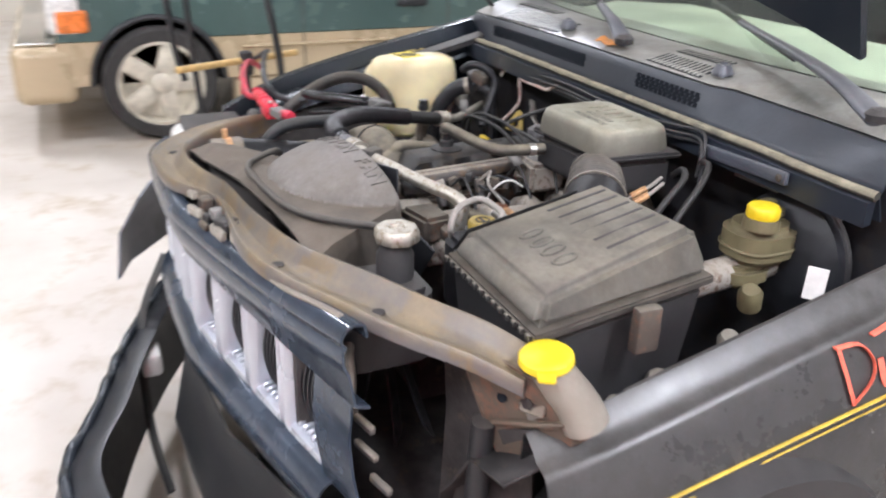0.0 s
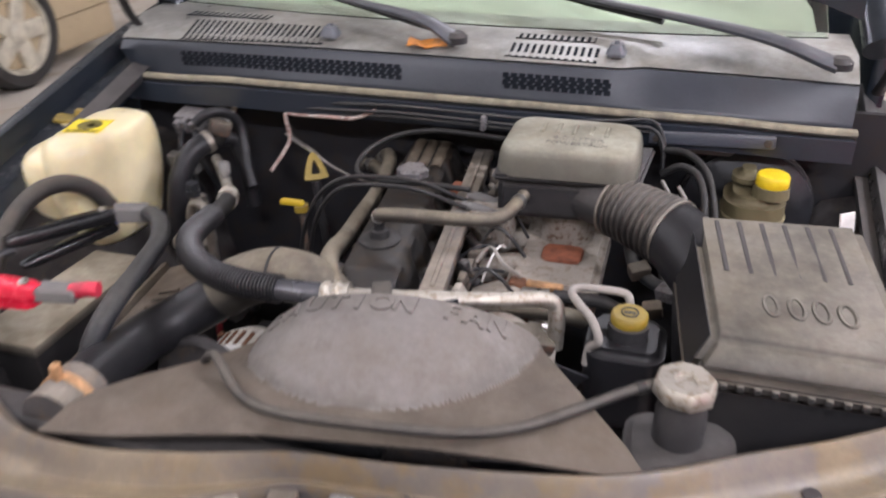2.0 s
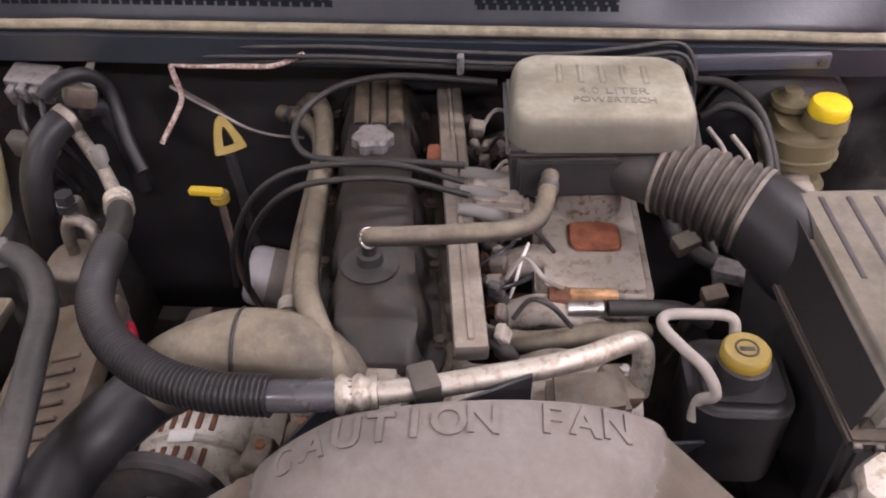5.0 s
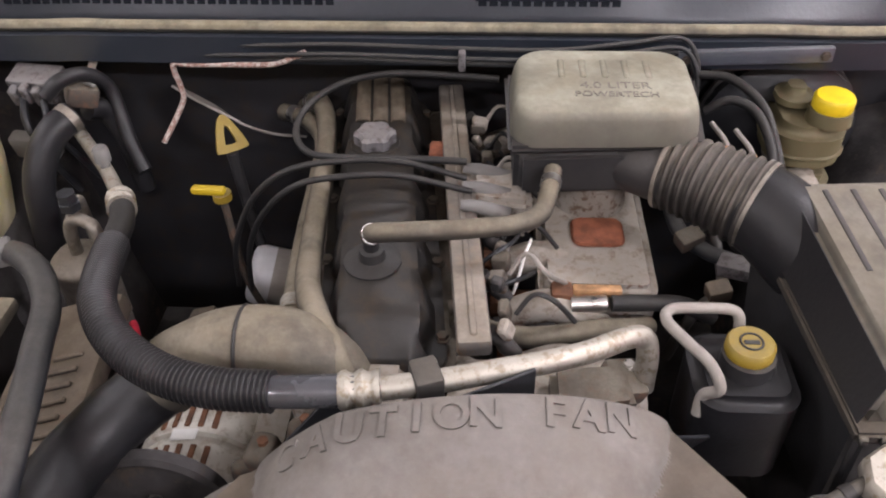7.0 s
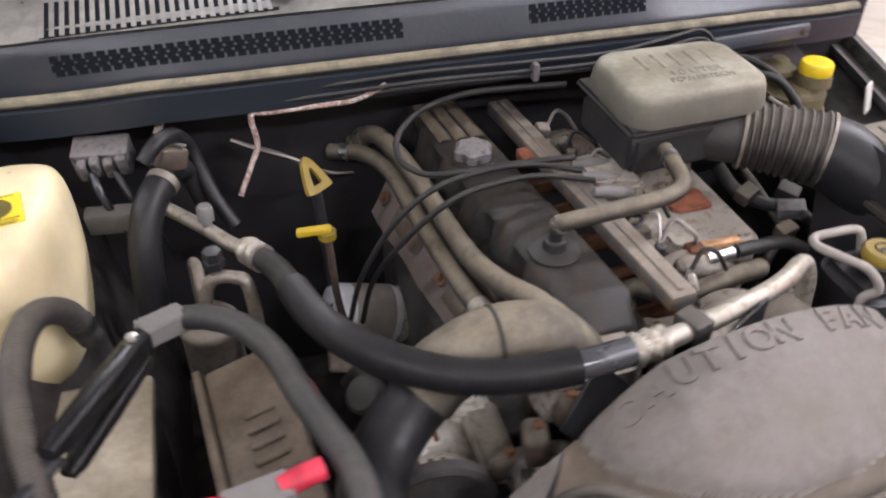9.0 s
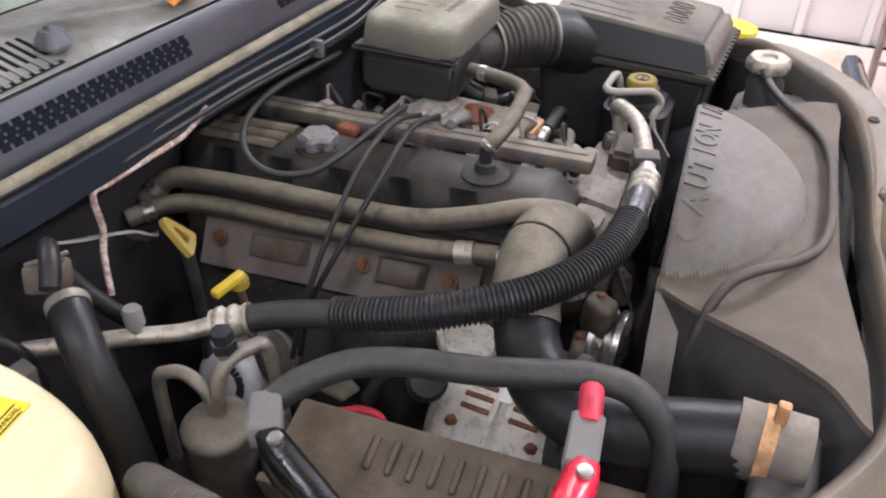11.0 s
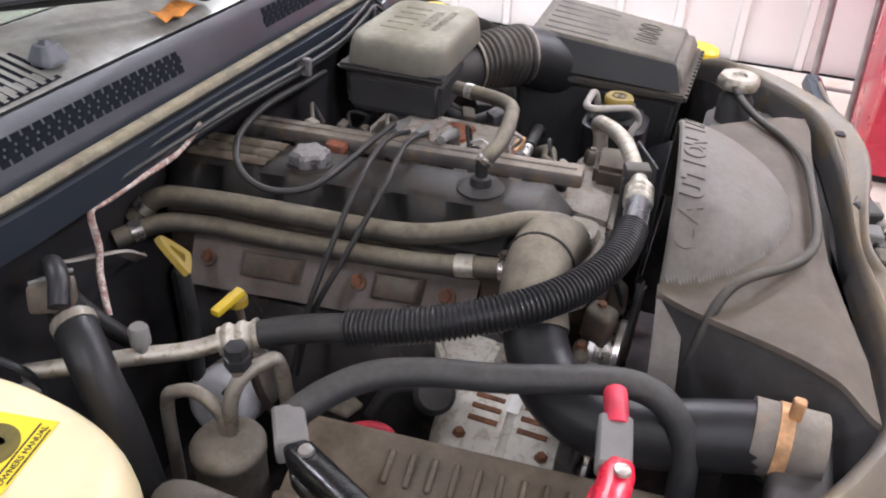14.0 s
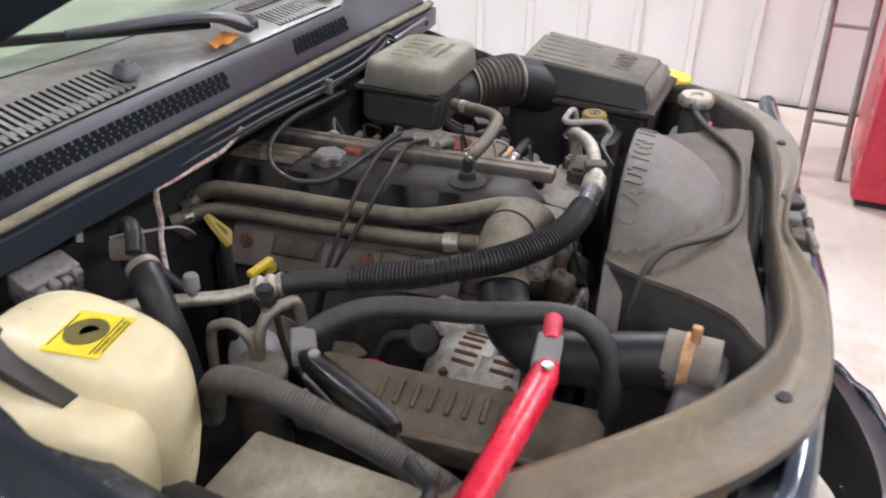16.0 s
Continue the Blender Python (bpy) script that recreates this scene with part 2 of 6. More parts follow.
M_STAIN = dusty("dark_stained_cap_plastic", (0.14, 0.135, 0.14), (0.20, 0.18, 0.165), 0.5, 0.45, scale=30, spots=(0.04, 0.035, 0.035))
M_SLEEVE = surface("satin_dark_grey_hose", (0.085, 0.085, 0.092), 0.28, 0.35, 0.2, 20, 0.05)
M_CORRUGATED = dusty("wiped_corrugated_sleeve", (0.016, 0.016, 0.018), (0.10, 0.09, 0.078), 0.12, 0.3, scale=14)
M_PRINT = surface("faded_olive_print", (0.13, 0.105, 0.02), 0.6, scale=60)
M_PINSTRIPE = surface("gold_pinstripe", (0.62, 0.42, 0.06), 0.4, scale=60)


def floor_material():
    m, nt, b = nodes_of("dusty_concrete", 0.6)
    big, mid, fine = noise_node(nt, 0.9, 5), noise_node(nt, 5, 6), noise_node(nt, 70, 4)
    col = mix(nt, ramp(nt, big.outputs[0], 0.35, 0.7), (0.50, 0.45, 0.385), (0.66, 0.61, 0.55))
    col = mix(nt, ramp(nt, mid.outputs[0], 0.52, 0.75), col, (0.44, 0.36, 0.26))
    nt.links.new(col, b.inputs["Base Color"])
    nt.links.new(ramp(nt, mid.outputs[0], 0.3, 0.7, (0.4,) * 3 + (1,), (0.7,) * 3 + (1,)), b.inputs["Roughness"])
    bump(nt, b, fine.outputs[0], 0.15)
    return m


def glass_material():
    m, nt, b = nodes_of("tinted_glass", 0.02)
    b.inputs["Base Color"].default_value = (0.80, 0.90, 0.80, 1)
    b.inputs["Transmission Weight"].default_value = 1.0
    b.inputs["IOR"].default_value = 1.5
    return m


M_LID.node_tree.nodes["Principled BSDF"].inputs["Specular IOR Level"].default_value = 0.4
for m in (M_BLACK, M_HOSE, M_RUBBER, M_DARK, M_VALVE, M_BLUETAPE):
    m.node_tree.nodes["Principled BSDF"].inputs["Specular IOR Level"].default_value = 0.3
# near-black colour that stands in for the shade inside holes
M_HOLE_SHADE = surface("painted_hole_shade", (0.012, 0.014, 0.018), 0.8, scale=30)
M_HOLE_SHADE.node_tree.nodes["Principled BSDF"].inputs["Specular IOR Level"].default_value = 0.05
# pale colour replaces the bright reflections in the glass above it
M_DASH = surface("reflection_pale_dashboard", (0.40, 0.42, 0.33), 0.6, 0, 0.25, 4)
M_FLOOR, M_GLASS = floor_material(), glass_material()
M_WALLWHITE = surface("white_sheet_wall", (0.92, 0.92, 0.91), 0.5, 0, 0.03, 2)
M_WALLBEIGE = surface("beige_plaster_wall", (0.62, 0.58, 0.50), 0.8, 0, 0.08, 3)
M_CEIL = surface("off_white_ceiling", (0.7, 0.69, 0.66), 0.9, 0, 0.05, 2)
M_REDPAINT = surface("glossy_red_cabinet_paint", (0.62, 0.03, 0.07), 0.3, 0, 0.06, 4)


# ---- building blocks ----
ORIGIN = {}


def finish(bm, smooth=40):
    bmesh.ops.recalc_face_normals(bm, faces=bm.faces)
    lim = radians(smooth)
    for f in bm.faces:
        f.smooth = smooth > 0
    for e in bm.edges:
        e.smooth = len(e.link_faces) == 2 and e.calc_face_angle(0) < lim
    return bm


def to_mesh(name, bm, material, smooth=40):
    finish(bm, smooth)
    me = bpy.data.meshes.new(name)
    bm.to_mesh(me)
    bm.free()
    for m in (material if isinstance(material, (list, tuple)) else [material]):
        me.materials.append(m)
    return me


def part(name, bm, material, parent, label="", smooth=40):
    """One mesh under a thing or a part, built in world metres."""
    o = ORIGIN[parent]
    bmesh.ops.translate(bm, verts=bm.verts, vec=-o)
    ob = new(name, to_mesh(name, bm, material, smooth))
    ob.parent = parent
    ORIGIN[ob] = o
    return tagged(ob, label)


def thing(name, at, label, category, group="", kind=""):
    ob = new(name)
    ob.location = at
    ob.empty_display_size = 0.05
    ORIGIN[ob] = Vector(at)
    return tagged(ob, label, category, group, kind)


def solid(name, bm, material, label, category, group="", kind="", smooth=40):
    """A thing that is one mesh, its origin at its lowest middle."""
    vs = [v.co for v in bm.verts]
    at = Vector(((min(v.x for v in vs) + max(v.x for v in vs)) / 2, (min(v.y for v in vs) + max(v.y for v in vs)) / 2, min(v.z for v in vs)))
    bmesh.ops.translate(bm, verts=bm.verts, vec=-at)
    ob = new(name, to_mesh(name, bm, material, smooth))
    ob.location = at
    ORIGIN[ob] = at
    return tagged(ob, label, category, group, kind)


def box(x0, y0, z0, x1, y1, z1, bev=0.004, seg=2, m=None, bm=None):
    own = bm is None
    bm = bm or bmesh.new()
    r = bmesh.ops.create_cube(bm, size=1)
    vs = r["verts"]
    bmesh.ops.scale(bm, verts=vs, vec=(abs(x1 - x0), abs(y1 - y0), abs(z1 - z0)))
    bmesh.ops.translate(bm, verts=vs, vec=((x0 + x1) / 2, (y0 + y1) / 2, (z0 + z1) / 2))
    if bev:
        es = list({e for v in vs for e in v.link_edges})
        g = bmesh.ops.bevel(bm, geom=es, offset=bev, segments=seg, affect="EDGES", profile=0.5)
        vs = list({v for f in g["faces"] for v in f.verts} | {v for v in vs if v.is_valid})
    if m:
        bmesh.ops.transform(bm, matrix=m, verts=bm.verts if own else vs)
    return bm


def rings(rows, caps=True, closed=True, bm=None):
    """A skin over rows of points; each row a loop."""
    bm = bm or bmesh.new()
    vr = [[bm.verts.new(p) for p in row] for row in rows]
    n = len(rows[0])
    for a, b in zip(vr[:-1], vr[1:]):
        for i in range(n if closed else n - 1):
            j = (i + 1) % n
            bm.faces.new((a[i], a[j], b[j], b[i]))
    if caps and closed:
        bm.faces.new(vr[0][::-1])
        bm.faces.new(vr[-1])
    return bm


def lathe(profile, seg=28, m=None, bm=None):
    """Rows of (radius, height) turned about z; m sets it in the world."""
    m = m or Matrix()
    rows = [[m @ Vector((max(r, 1e-4) * math.cos(a), max(r, 1e-4) * math.sin(a), z)) for a in [2 * math.pi * i / seg for i in range(seg)]] for r, z in profile]
    return rings(rows, bm=bm)


def spline(pts, n=8):
    """A smooth line through the points."""
    P = [Vector(p) for p in pts]
    if len(P) < 3:
        return [P[0].lerp(P[-1], i / n) for i in range(n + 1)]
    P = [P[0] * 2 - P[1]] + P + [P[-1] * 2 - P[-2]]
    out = []
    for i in range(1, len(P) - 2):
        p0, p1, p2, p3 = P[i - 1:i + 3]
        for k in range(n):
            t = k / n
            out.append(0.5 * ((2 * p1) + (p2 - p0) * t + (2 * p0 - 5 * p1 + 4 * p2 - p3) * t * t + (3 * p1 - p0 - 3 * p2 + p3) * t ** 3))
    out.append(P[-2].copy())
    return out


def tube(pts, r, seg=12, n=8, ribs=0.0, pitch=0.007, flat=1.0, bm=None, smooth_line=True, taper=None):
    """A round hose or pipe along a smooth line; ribs: depth of corrugation."""
    line = spline(pts, n) if smooth_line else [Vector(p) for p in pts]
    if ribs:
        L = [0.0]
        for a, b in zip(line[:-1], line[1:]):
            L.append(L[-1] + (b - a).length)
        k = max(2, int(L[-1] / (pitch / 4)))
        fine, j = [], 0
        for i in range(k + 1):
            s = L[-1] * i / k
            while j < len(L) - 2 and L[j + 1] < s:
                j += 1
            fine.append(line[j].lerp(line[j + 1], (s - L[j]) / max(1e-9, L[j + 1] - L[j])))
        line = fine
    rows, up = [], Vector((0, 0, 1))
    prev = None
    for i, p in enumerate(line):
        d = (line[min(i + 1, len(line) - 1)] - line[max(i - 1, 0)]).normalized()
        if prev is None:
            ref = up if abs(d.z) < 0.9 else Vector((1, 0, 0))
            u = ref.cross(d).normalized()
        else:
            u = (prev - d * prev.dot(d)).normalized()
        prev = u
        v = d.cross(u)
        rr = r if taper is None else r + (taper - r) * i / (len(line) - 1)
        if ribs:
            rr += ribs * (1, 0.75, -1, -0.75)[i % 4] * 0.5
        rows.append([p + (u * math.cos(a) + v * math.sin(a) * flat) * rr for a in [2 * math.pi * q / seg for q in range(seg)]])
    return rings(rows, bm=bm)


def prism(outline, z0, z1, bev=0.004, seg=2, top_scale=1.0, m=None):
    """An upright block over an outline in x, y; top_scale draws its top in."""
    cx = sum(p[0] for p in outline) / len(outline)
    cy = sum(p[1] for p in outline) / len(outline)
    bm = rings([[(x, y, z0) for x, y in outline], [(cx + (x - cx) * top_scale, cy + (y - cy) * top_scale, z1) for x, y in outline]])
    if bev:
        bmesh.ops.recalc_face_normals(bm, faces=bm.faces)
        bmesh.ops.bevel(bm, geom=[e for e in bm.edges if e.calc_face_angle(0) > 0.5], offset=bev, segments=seg, affect="EDGES")
    if m:
        bmesh.ops.transform(bm, matrix=m, verts=bm.verts)
    return bm


def rounded(x0, y0, x1, y1, r, k=5):
    """The outline of a rectangle with round corners."""
    out = []
    for cx, cy, a0 in ((x1 - r, y1 - r, 0), (x0 + r, y1 - r, 90), (x0 + r, y0 + r, 180), (x1 - r, y0 + r, 270)):
        for i in range(k + 1):
            a = radians(a0 + 90 * i / k)
            out.append((cx + r * math.cos(a), cy + r * math.sin(a)))
    return out


def ribbon(line, width, thick, up=(0, 0, 1), bm=None):
    """A flat bar along a line of points."""
    line = [Vector(p) for p in line]
    rows = []
    for i, p in enumerate(line):
        d = (line[min(i + 1, len(line) - 1)] - line[max(i - 1, 0)]).normalized()
        u = Vector(up).cross(d).normalized()
        v = d.cross(u)
        rows.append([p + u * width / 2 + v * thick / 2, p - u * width / 2 + v * thick / 2, p - u * width / 2 - v * thick / 2, p + u * width / 2 - v * thick / 2])
    return rings(rows, bm=bm)


def sweep(line, section):
    """A section of (offset across, height) carried along a line in plan; open sheet given thickness."""
    line = [Vector(p) for p in line]
    rows = []
    for i, p in enumerate(line):
        d = (line[min(i + 1, len(line) - 1)] - line[max(i - 1, 0)])
        d.z = 0
        d.normalize()
        u = Vector((-d.y, d.x, 0))
        rows.append([p + u * a + Vector((0, 0, h)) for a, h in section])
    return rings(rows)


def shell(grid, thick):
    """A sheet over a grid of points, given thickness downwards along its normals."""
    bm = rings(grid, caps=False, closed=False)
    bmesh.ops.recalc_face_normals(bm, faces=bm.faces)
    if sum(f.normal.z for f in bm.faces) < 0:
        bmesh.ops.reverse_faces(bm, faces=bm.faces)
    bm.normal_update()
    bmesh.ops.solidify(bm, geom=bm.faces[:], thickness=thick)
    return bm


def at(x, y, z, rx=0, ry=0, rz=0):
    return pose(x, y, z, rx, ry, rz)


def bolt(p, r=0.007, h=0.006, m=None):
    return lathe([(0, 0), (r * 1.5, 0), (r * 1.5, 0.0015), (r, 0.0015), (r, h), (0, h)], 6, at(*p) @ (m or Matrix()))


def letters(text, size, m, parent, material, depth=0.001, name="lettering", bold=0.0):
    cu = bpy.data.curves.new(name, "FONT")
    cu.body, cu.size, cu.extrude, cu.align_x, cu.align_y = text, size, depth, "CENTER", "CENTER"
    cu.offset = bold
    tmp = bpy.data.objects.new(name, cu)
    scene.collection.objects.link(tmp)
    dg = bpy.context.evaluated_depsgraph_get()
    me = bpy.data.meshes.new_from_object(tmp.evaluated_get(dg))
    bpy.data.objects.remove(tmp)
    bm = bmesh.new()
    bm.from_mesh(me)
    bmesh.ops.transform(bm, matrix=m, verts=bm.verts)
    return part(name, bm, material, parent, smooth=0)


# ---- the workshop ----
def slab(name, x0, y0, z0, x1, y1, z1, mat, label, category):
    return solid(name, box(x0, y0, z0, x1, y1, z1, 0), mat, label, category, kind="structure", smooth=0)


slab("floor", -8, -6, -0.1, 3.2, 7, 0, M_FLOOR, "pale dusty concrete workshop floor with tan stains", "floor")
slab("wall_west", -8.2, -6, 0, -8, 7, 3.9, M_WALLBEIGE, "plain beige workshop wall", "wall")
slab("wall_south", -8.2, -6.2, 0, 3.4, -6, 3.9, M_WALLBEIGE, "plain beige workshop wall", "wall")
slab("wall_north", -8.2, 7, 0, 3.4, 7.2, 3.9, M_WALLBEIGE, "plain beige workshop wall", "wall")
slab("ceiling", -8.2, -6.2, 3.9, 3.4, 7.2, 4.05, M_CEIL, "off-white workshop ceiling", "ceiling")


def wall_east():
    w = thing("wall_east", (3.3, 0.5, 0), "white ribbed sheet-metal workshop wall", "wall", kind="structure")
    part("backing", box(3.24, -6, 0, 3.4, 7, 3.9, 0), M_WALLWHITE, w, smooth=0)
    y = -5.9
    while y < 6.9:
        part("rib", box(3.215, y, 0, 3.238, y + 0.05, 3.9, 0.008, 1), M_WALLWHITE, w)
        y += 0.3
    return w


wall_east()
M_TUBE = bpy.data.materials.new("lit_tube")
M_TUBE.use_nodes = True
M_TUBE.node_tree.nodes["Principled BSDF"].inputs["Emission Color"].default_value = (1.0, 0.97, 1.04, 1)
M_TUBE.node_tree.nodes["Principled BSDF"].inputs["Emission Strength"].default_value = 12.0
# fixtures for every lamp, the added pair by the east wall too
for sx, sy in STRIPS:
    lamp = thing("strip_light", (sx, sy, 3.64), "white twin-tube strip light under the ceiling", "ceiling light", "strip lights")
    part("housing", box(sx - 0.62, sy - 0.14, 3.70, sx + 0.62, sy + 0.14, 3.896, 0.01), M_WHITE, lamp)
    for dy in (-0.07, 0.07):
        part("tube", tube([(sx - 0.6, sy + dy, 3.66), (sx + 0.6, sy + dy, 3.66)], 0.018), M_TUBE, lamp, "lit white tube")

# ---- red cabinet and chrome rack by the wall ----
cab = thing("tool_cabinet", (2.45, -0.6, 0), "glossy red steel cabinet standing on the floor", "cabinet")
part("body", box(2.10, -1.3, 0.03, 2.75, -0.10, 1.75, 0.02), M_REDPAINT, cab)
part("plinth", box(2.13, -1.27, 0, 2.72, -0.13, 0.03, 0), M_DARK, cab)
rack = thing("wire_rack", (2.55, 0.15, 0), "narrow grey wire rack leaning beside the red cabinet", "rack")
for ry in (-0.06, 0.10):
    part("upright", tube([(2.35, ry, 0.0), (2.75, ry + 0.05, 1.9)], 0.014, 8), M_RACK, rack)
for k in range(5):
    f = 0.12 + k * 0.2
    part("rung", tube([(2.35 + 0.4 * f, -0.06 + 0.05 * f, 1.9 * f), (2.35 + 0.4 * f, 0.10 + 0.05 * f, 1.9 * f)], 0.008, 8), M_RACK, rack)


jug = thing("oil_jug", (1.95, 0.37, 0), "yellow plastic oil jug standing on the floor", "jug")
part("body", prism(rounded(1.87, 0.305, 2.03, 0.425, 0.03), 0, 0.30, 0.02, 3), M_YELLOW, jug, "", 60)
part("handle", tube([(1.90, 0.365, 0.295), (1.91, 0.365, 0.335), (1.96, 0.365, 0.345), (2.0, 0.365, 0.335), (2.01, 0.365, 0.295)], 0.014, 10), M_YELLOW, jug)
part("cap", lathe([(0, 0), (0.022, 0), (0.022, 0.03), (0, 0.03)], 18, at(1.895, 0.40, 0.298)), M_RED, jug, "red screw cap")
can = thing("fuel_can", (1.95, 0.5, 0), "small red fuel can on the floor beside the jug", "can")
part("body", prism(rounded(1.87, 0.44, 2.03, 0.56, 0.02), 0, 0.29, 0.012, 2), M_REDPAINT, can, "", 60)
part("spout", tube([(1.90, 0.50, 0.28), (1.89, 0.50, 0.33)], 0.018, 12), M_BLACK_CLEAN, can)


# ---- the truck parked across the bay ----
def wheel(parent, c, r, w):
    m = at(*c, 0, 90, 0)
    wh = part("tyre", lathe([(0.01, -w * 0.5), (r * 0.70, -w / 2), (r * 0.93, -w / 2), (r, -w * 0.34), (r, w * 0.34), (r * 0.93, w / 2), (r * 0.76, w / 2), (r * 0.73, w * 0.42), (r * 0.70, w * 0.1), (0.01, w * 0.1)], 40, m), M_TYRE, parent)
    bm = lathe([(r * 0.75, w * 0.2), (r * 0.75, w * 0.46), (r * 0.69, w * 0.47), (r * 0.64, w * 0.2), (0.02, w * 0.16), (0, w * 0.16), (0, 0), (r * 0.5, 0)], 40, m)
    rim = part("rim", bm, M_RIM, parent, "dusty pale alloy rim")
    for k in range(5):
        a = k * 72
        part("spoke", box(-0.052, 0.03, w * 0.2, 0.052, r * 0.69, w * 0.42, 0.012, 2, m @ pose(0, 0, 0, 0, 0, a)), M_RIM, rim)
    part("hub_cap", lathe([(0.06, w * 0.2), (0.06, w * 0.44), (0.045, w * 0.48), (0, w * 0.48)], 20, m), M_RIM, rim)
    return wh


def truck():
    T = -3.3
    t = thing("pickup_truck", (T - 0.9, 1.9, 0), "two-tone green and tan pickup truck with dusty alloy wheels", "truck")
    def side_cut(name, z0, z1, mat, lab):
        """The flank from the nose to the tail with a round wheel opening."""
        c, r = (0.39, 0.325), 0.352
        bm = bmesh.new()
        pts = [(-0.12, z0), (-0.12, z1), (4.4, z1), (4.4, z0)]
        arc = []
        for k in range(25):
            a = math.pi * k / 24
            y, z = c[0] + r * math.cos(a), c[1] + r * math.sin(a)
            arc.append((y, max(z0, min(z1, z))))
        poly = pts + arc
        rows = []
        for x in (T + 0.0, T - 0.02):
            rows.append([bm.verts.new((x, y, z)) for y, z in poly])
        for a, b in ((rows[0], 1), (rows[1], -1)):
            bm.faces.new(a if b == 1 else a[::-1])
        n = len(poly)
        for i in range(n):
            j = (i + 1) % n
            bm.faces.new((rows[0][i], rows[1][i], rows[1][j], rows[0][j]))
        bmesh.ops.triangulate(bm, faces=[f for f in bm.faces if len(f.verts) > 4])
        bmesh.ops.remove_doubles(bm, verts=bm.verts, dist=0.0005)
        part(name, bm, mat, t, lab, smooth=0)
    side_cut("lower_flank", 0.32, 0.56, M_TRUCK_TAN, "tan lower body side")
    side_cut("upper_flank", 0.565, 1.05, M_TRUCK_GREEN, "dark green upper body side")
    part("side_moulding", tube([(T + 0.005, 0.86, 0.50), (T + 0.005, 4.4, 0.50)], 0.02, 10, flat=0.5), M_TRUCK_TAN, t, "tan side moulding")
    part("bonnet", box(T - 1.75, -0.12, 0.98, T - 0.02, 1.15, 1.06, 0.03), M_TRUCK_GREEN, t)
    part("cab_body", box(T - 1.72, 1.15, 1.05, T - 0.06, 2.9, 1.75, 0.15, 4), M_TRUCK_GREEN, t)
    part("inner_body", box(T - 1.7, -0.08, 0.30, T - 0.20, 4.3, 1.04, 0.02), M_DARK, t)
    part("sill", box(T - 0.14, 0.80, 0.10, T - 0.012, 4.3, 0.318, 0.03, 3), M_TRUCK_TAN, t, "tan sill panel")
    for k, (y, lab) in enumerate(((1.22, ""), (2.155, ""))):
        part("door_gap", box(T + 0.0005, y, 0.33, T + 0.0025, y + 0.009, 1.05, 0), M_DARK, t)
    part("door_handle", box(T, 1.81, 0.695, T + 0.028, 2.01, 0.74, 0.012), M_BLACK_CLEAN, t, "black door handle")
    part("wheel_arch_lip", tube([(T + 0.006, 0.39 + 0.357 * math.cos(radians(a)), 0.325 + 0.357 * math.sin(radians(a))) for a in range(0, 181, 15)], 0.016, 8), M_BLACK_CLEAN, t)
    b = part("bumper", box(T - 1.8, -0.36, 0.23, T + 0.01, -0.04, 0.545, 0.06, 5), M_TRUCK_TAN, t, "tan bumper with rounded corners")
    part("bumper_top", box(T - 1.8, -0.32, 0.546, T - 0.03, -0.13, 0.565, 0.01), M_CHROME, b)
    part("headlight", box(T - 0.28, -0.15, 0.60, T + 0.012, 0.02, 0.80, 0.03, 3), M_LENS, t, "pale headlight with an orange corner lens")
    part("corner_lens", box(T - 0.05, -0.11, 0.61, T + 0.02, 0.05, 0.73, 0.02, 3), M_ORANGE, t, "orange corner lens")
    for y in (0.39, 3.4):
        wheel(t, (T - 0.075, y, 0.318), 0.318, 0.24)
    return t


truck()

# ---- the car's body round the engine bay ----
car = thing("car", (0, 1.4, 0), "dark slate off-roader with its hood raised and headlight missing", "car")


def fender(side):
    """The top of a front wing: inner flange, crown and flank."""
    rows = []
    for y in [(0.45 if side > 0 else 0.33) + 0.09 * k for k in range(12 if side > 0 else 13)]:
        if side > 0:
            zi = 0.759 + (y - 0.627) * 0.235
            xo = -0.04 * max(0, (0.60 - y) / 0.3) ** 2
        else:
            zi = float(np.interp(y, (0.257, 0.46, 0.564, 0.743, 1.2, 1.5), (0.766, 0.85, 0.88, 0.925, 1.025, 1.07)))
            xo = -0.05 * max(0, (0.62 - y) / 0.3) ** 2
        s = [(0.768, -0.05), (0.771, -0.006), (0.777, 0.0), (0.80, -0.016), (0.808, -0.026), (0.827, -0.031), (0.834, -0.033), (0.840, -0.041), (0.862, -0.085), (0.887, -0.15), (0.905, -0.24), (0.91, -0.42)]
        if side < 0:
            s = [(0.772, -0.095), (0.785, -0.06), (0.80, -0.052), (0.828, -0.045), (0.838, -0.004), (0.862, 0.0), (0.90, -0.028), (0.935, -0.1), (0.945, -0.33)]
        rows.append([(side * (x + xo), y, zi + h) for x, h in s])
    bm = rings(rows, caps=False, closed=False)
    bmesh.ops.recalc_face_normals(bm, faces=bm.faces)
    if sum(f.normal.z for f in bm.faces) < 0:
        bmesh.ops.reverse_faces(bm, faces=bm.faces)
    bmesh.ops.solidify(bm, geom=bm.faces[:], thickness=0.004)
    return bm


wing_l = part("fender", fender(1), M_FENDER, car, "dusty dark fender with orange marker writing", 60)
wing_r = part("fender", fender(-1), M_PAINT, car, "dark slate fender", 60)
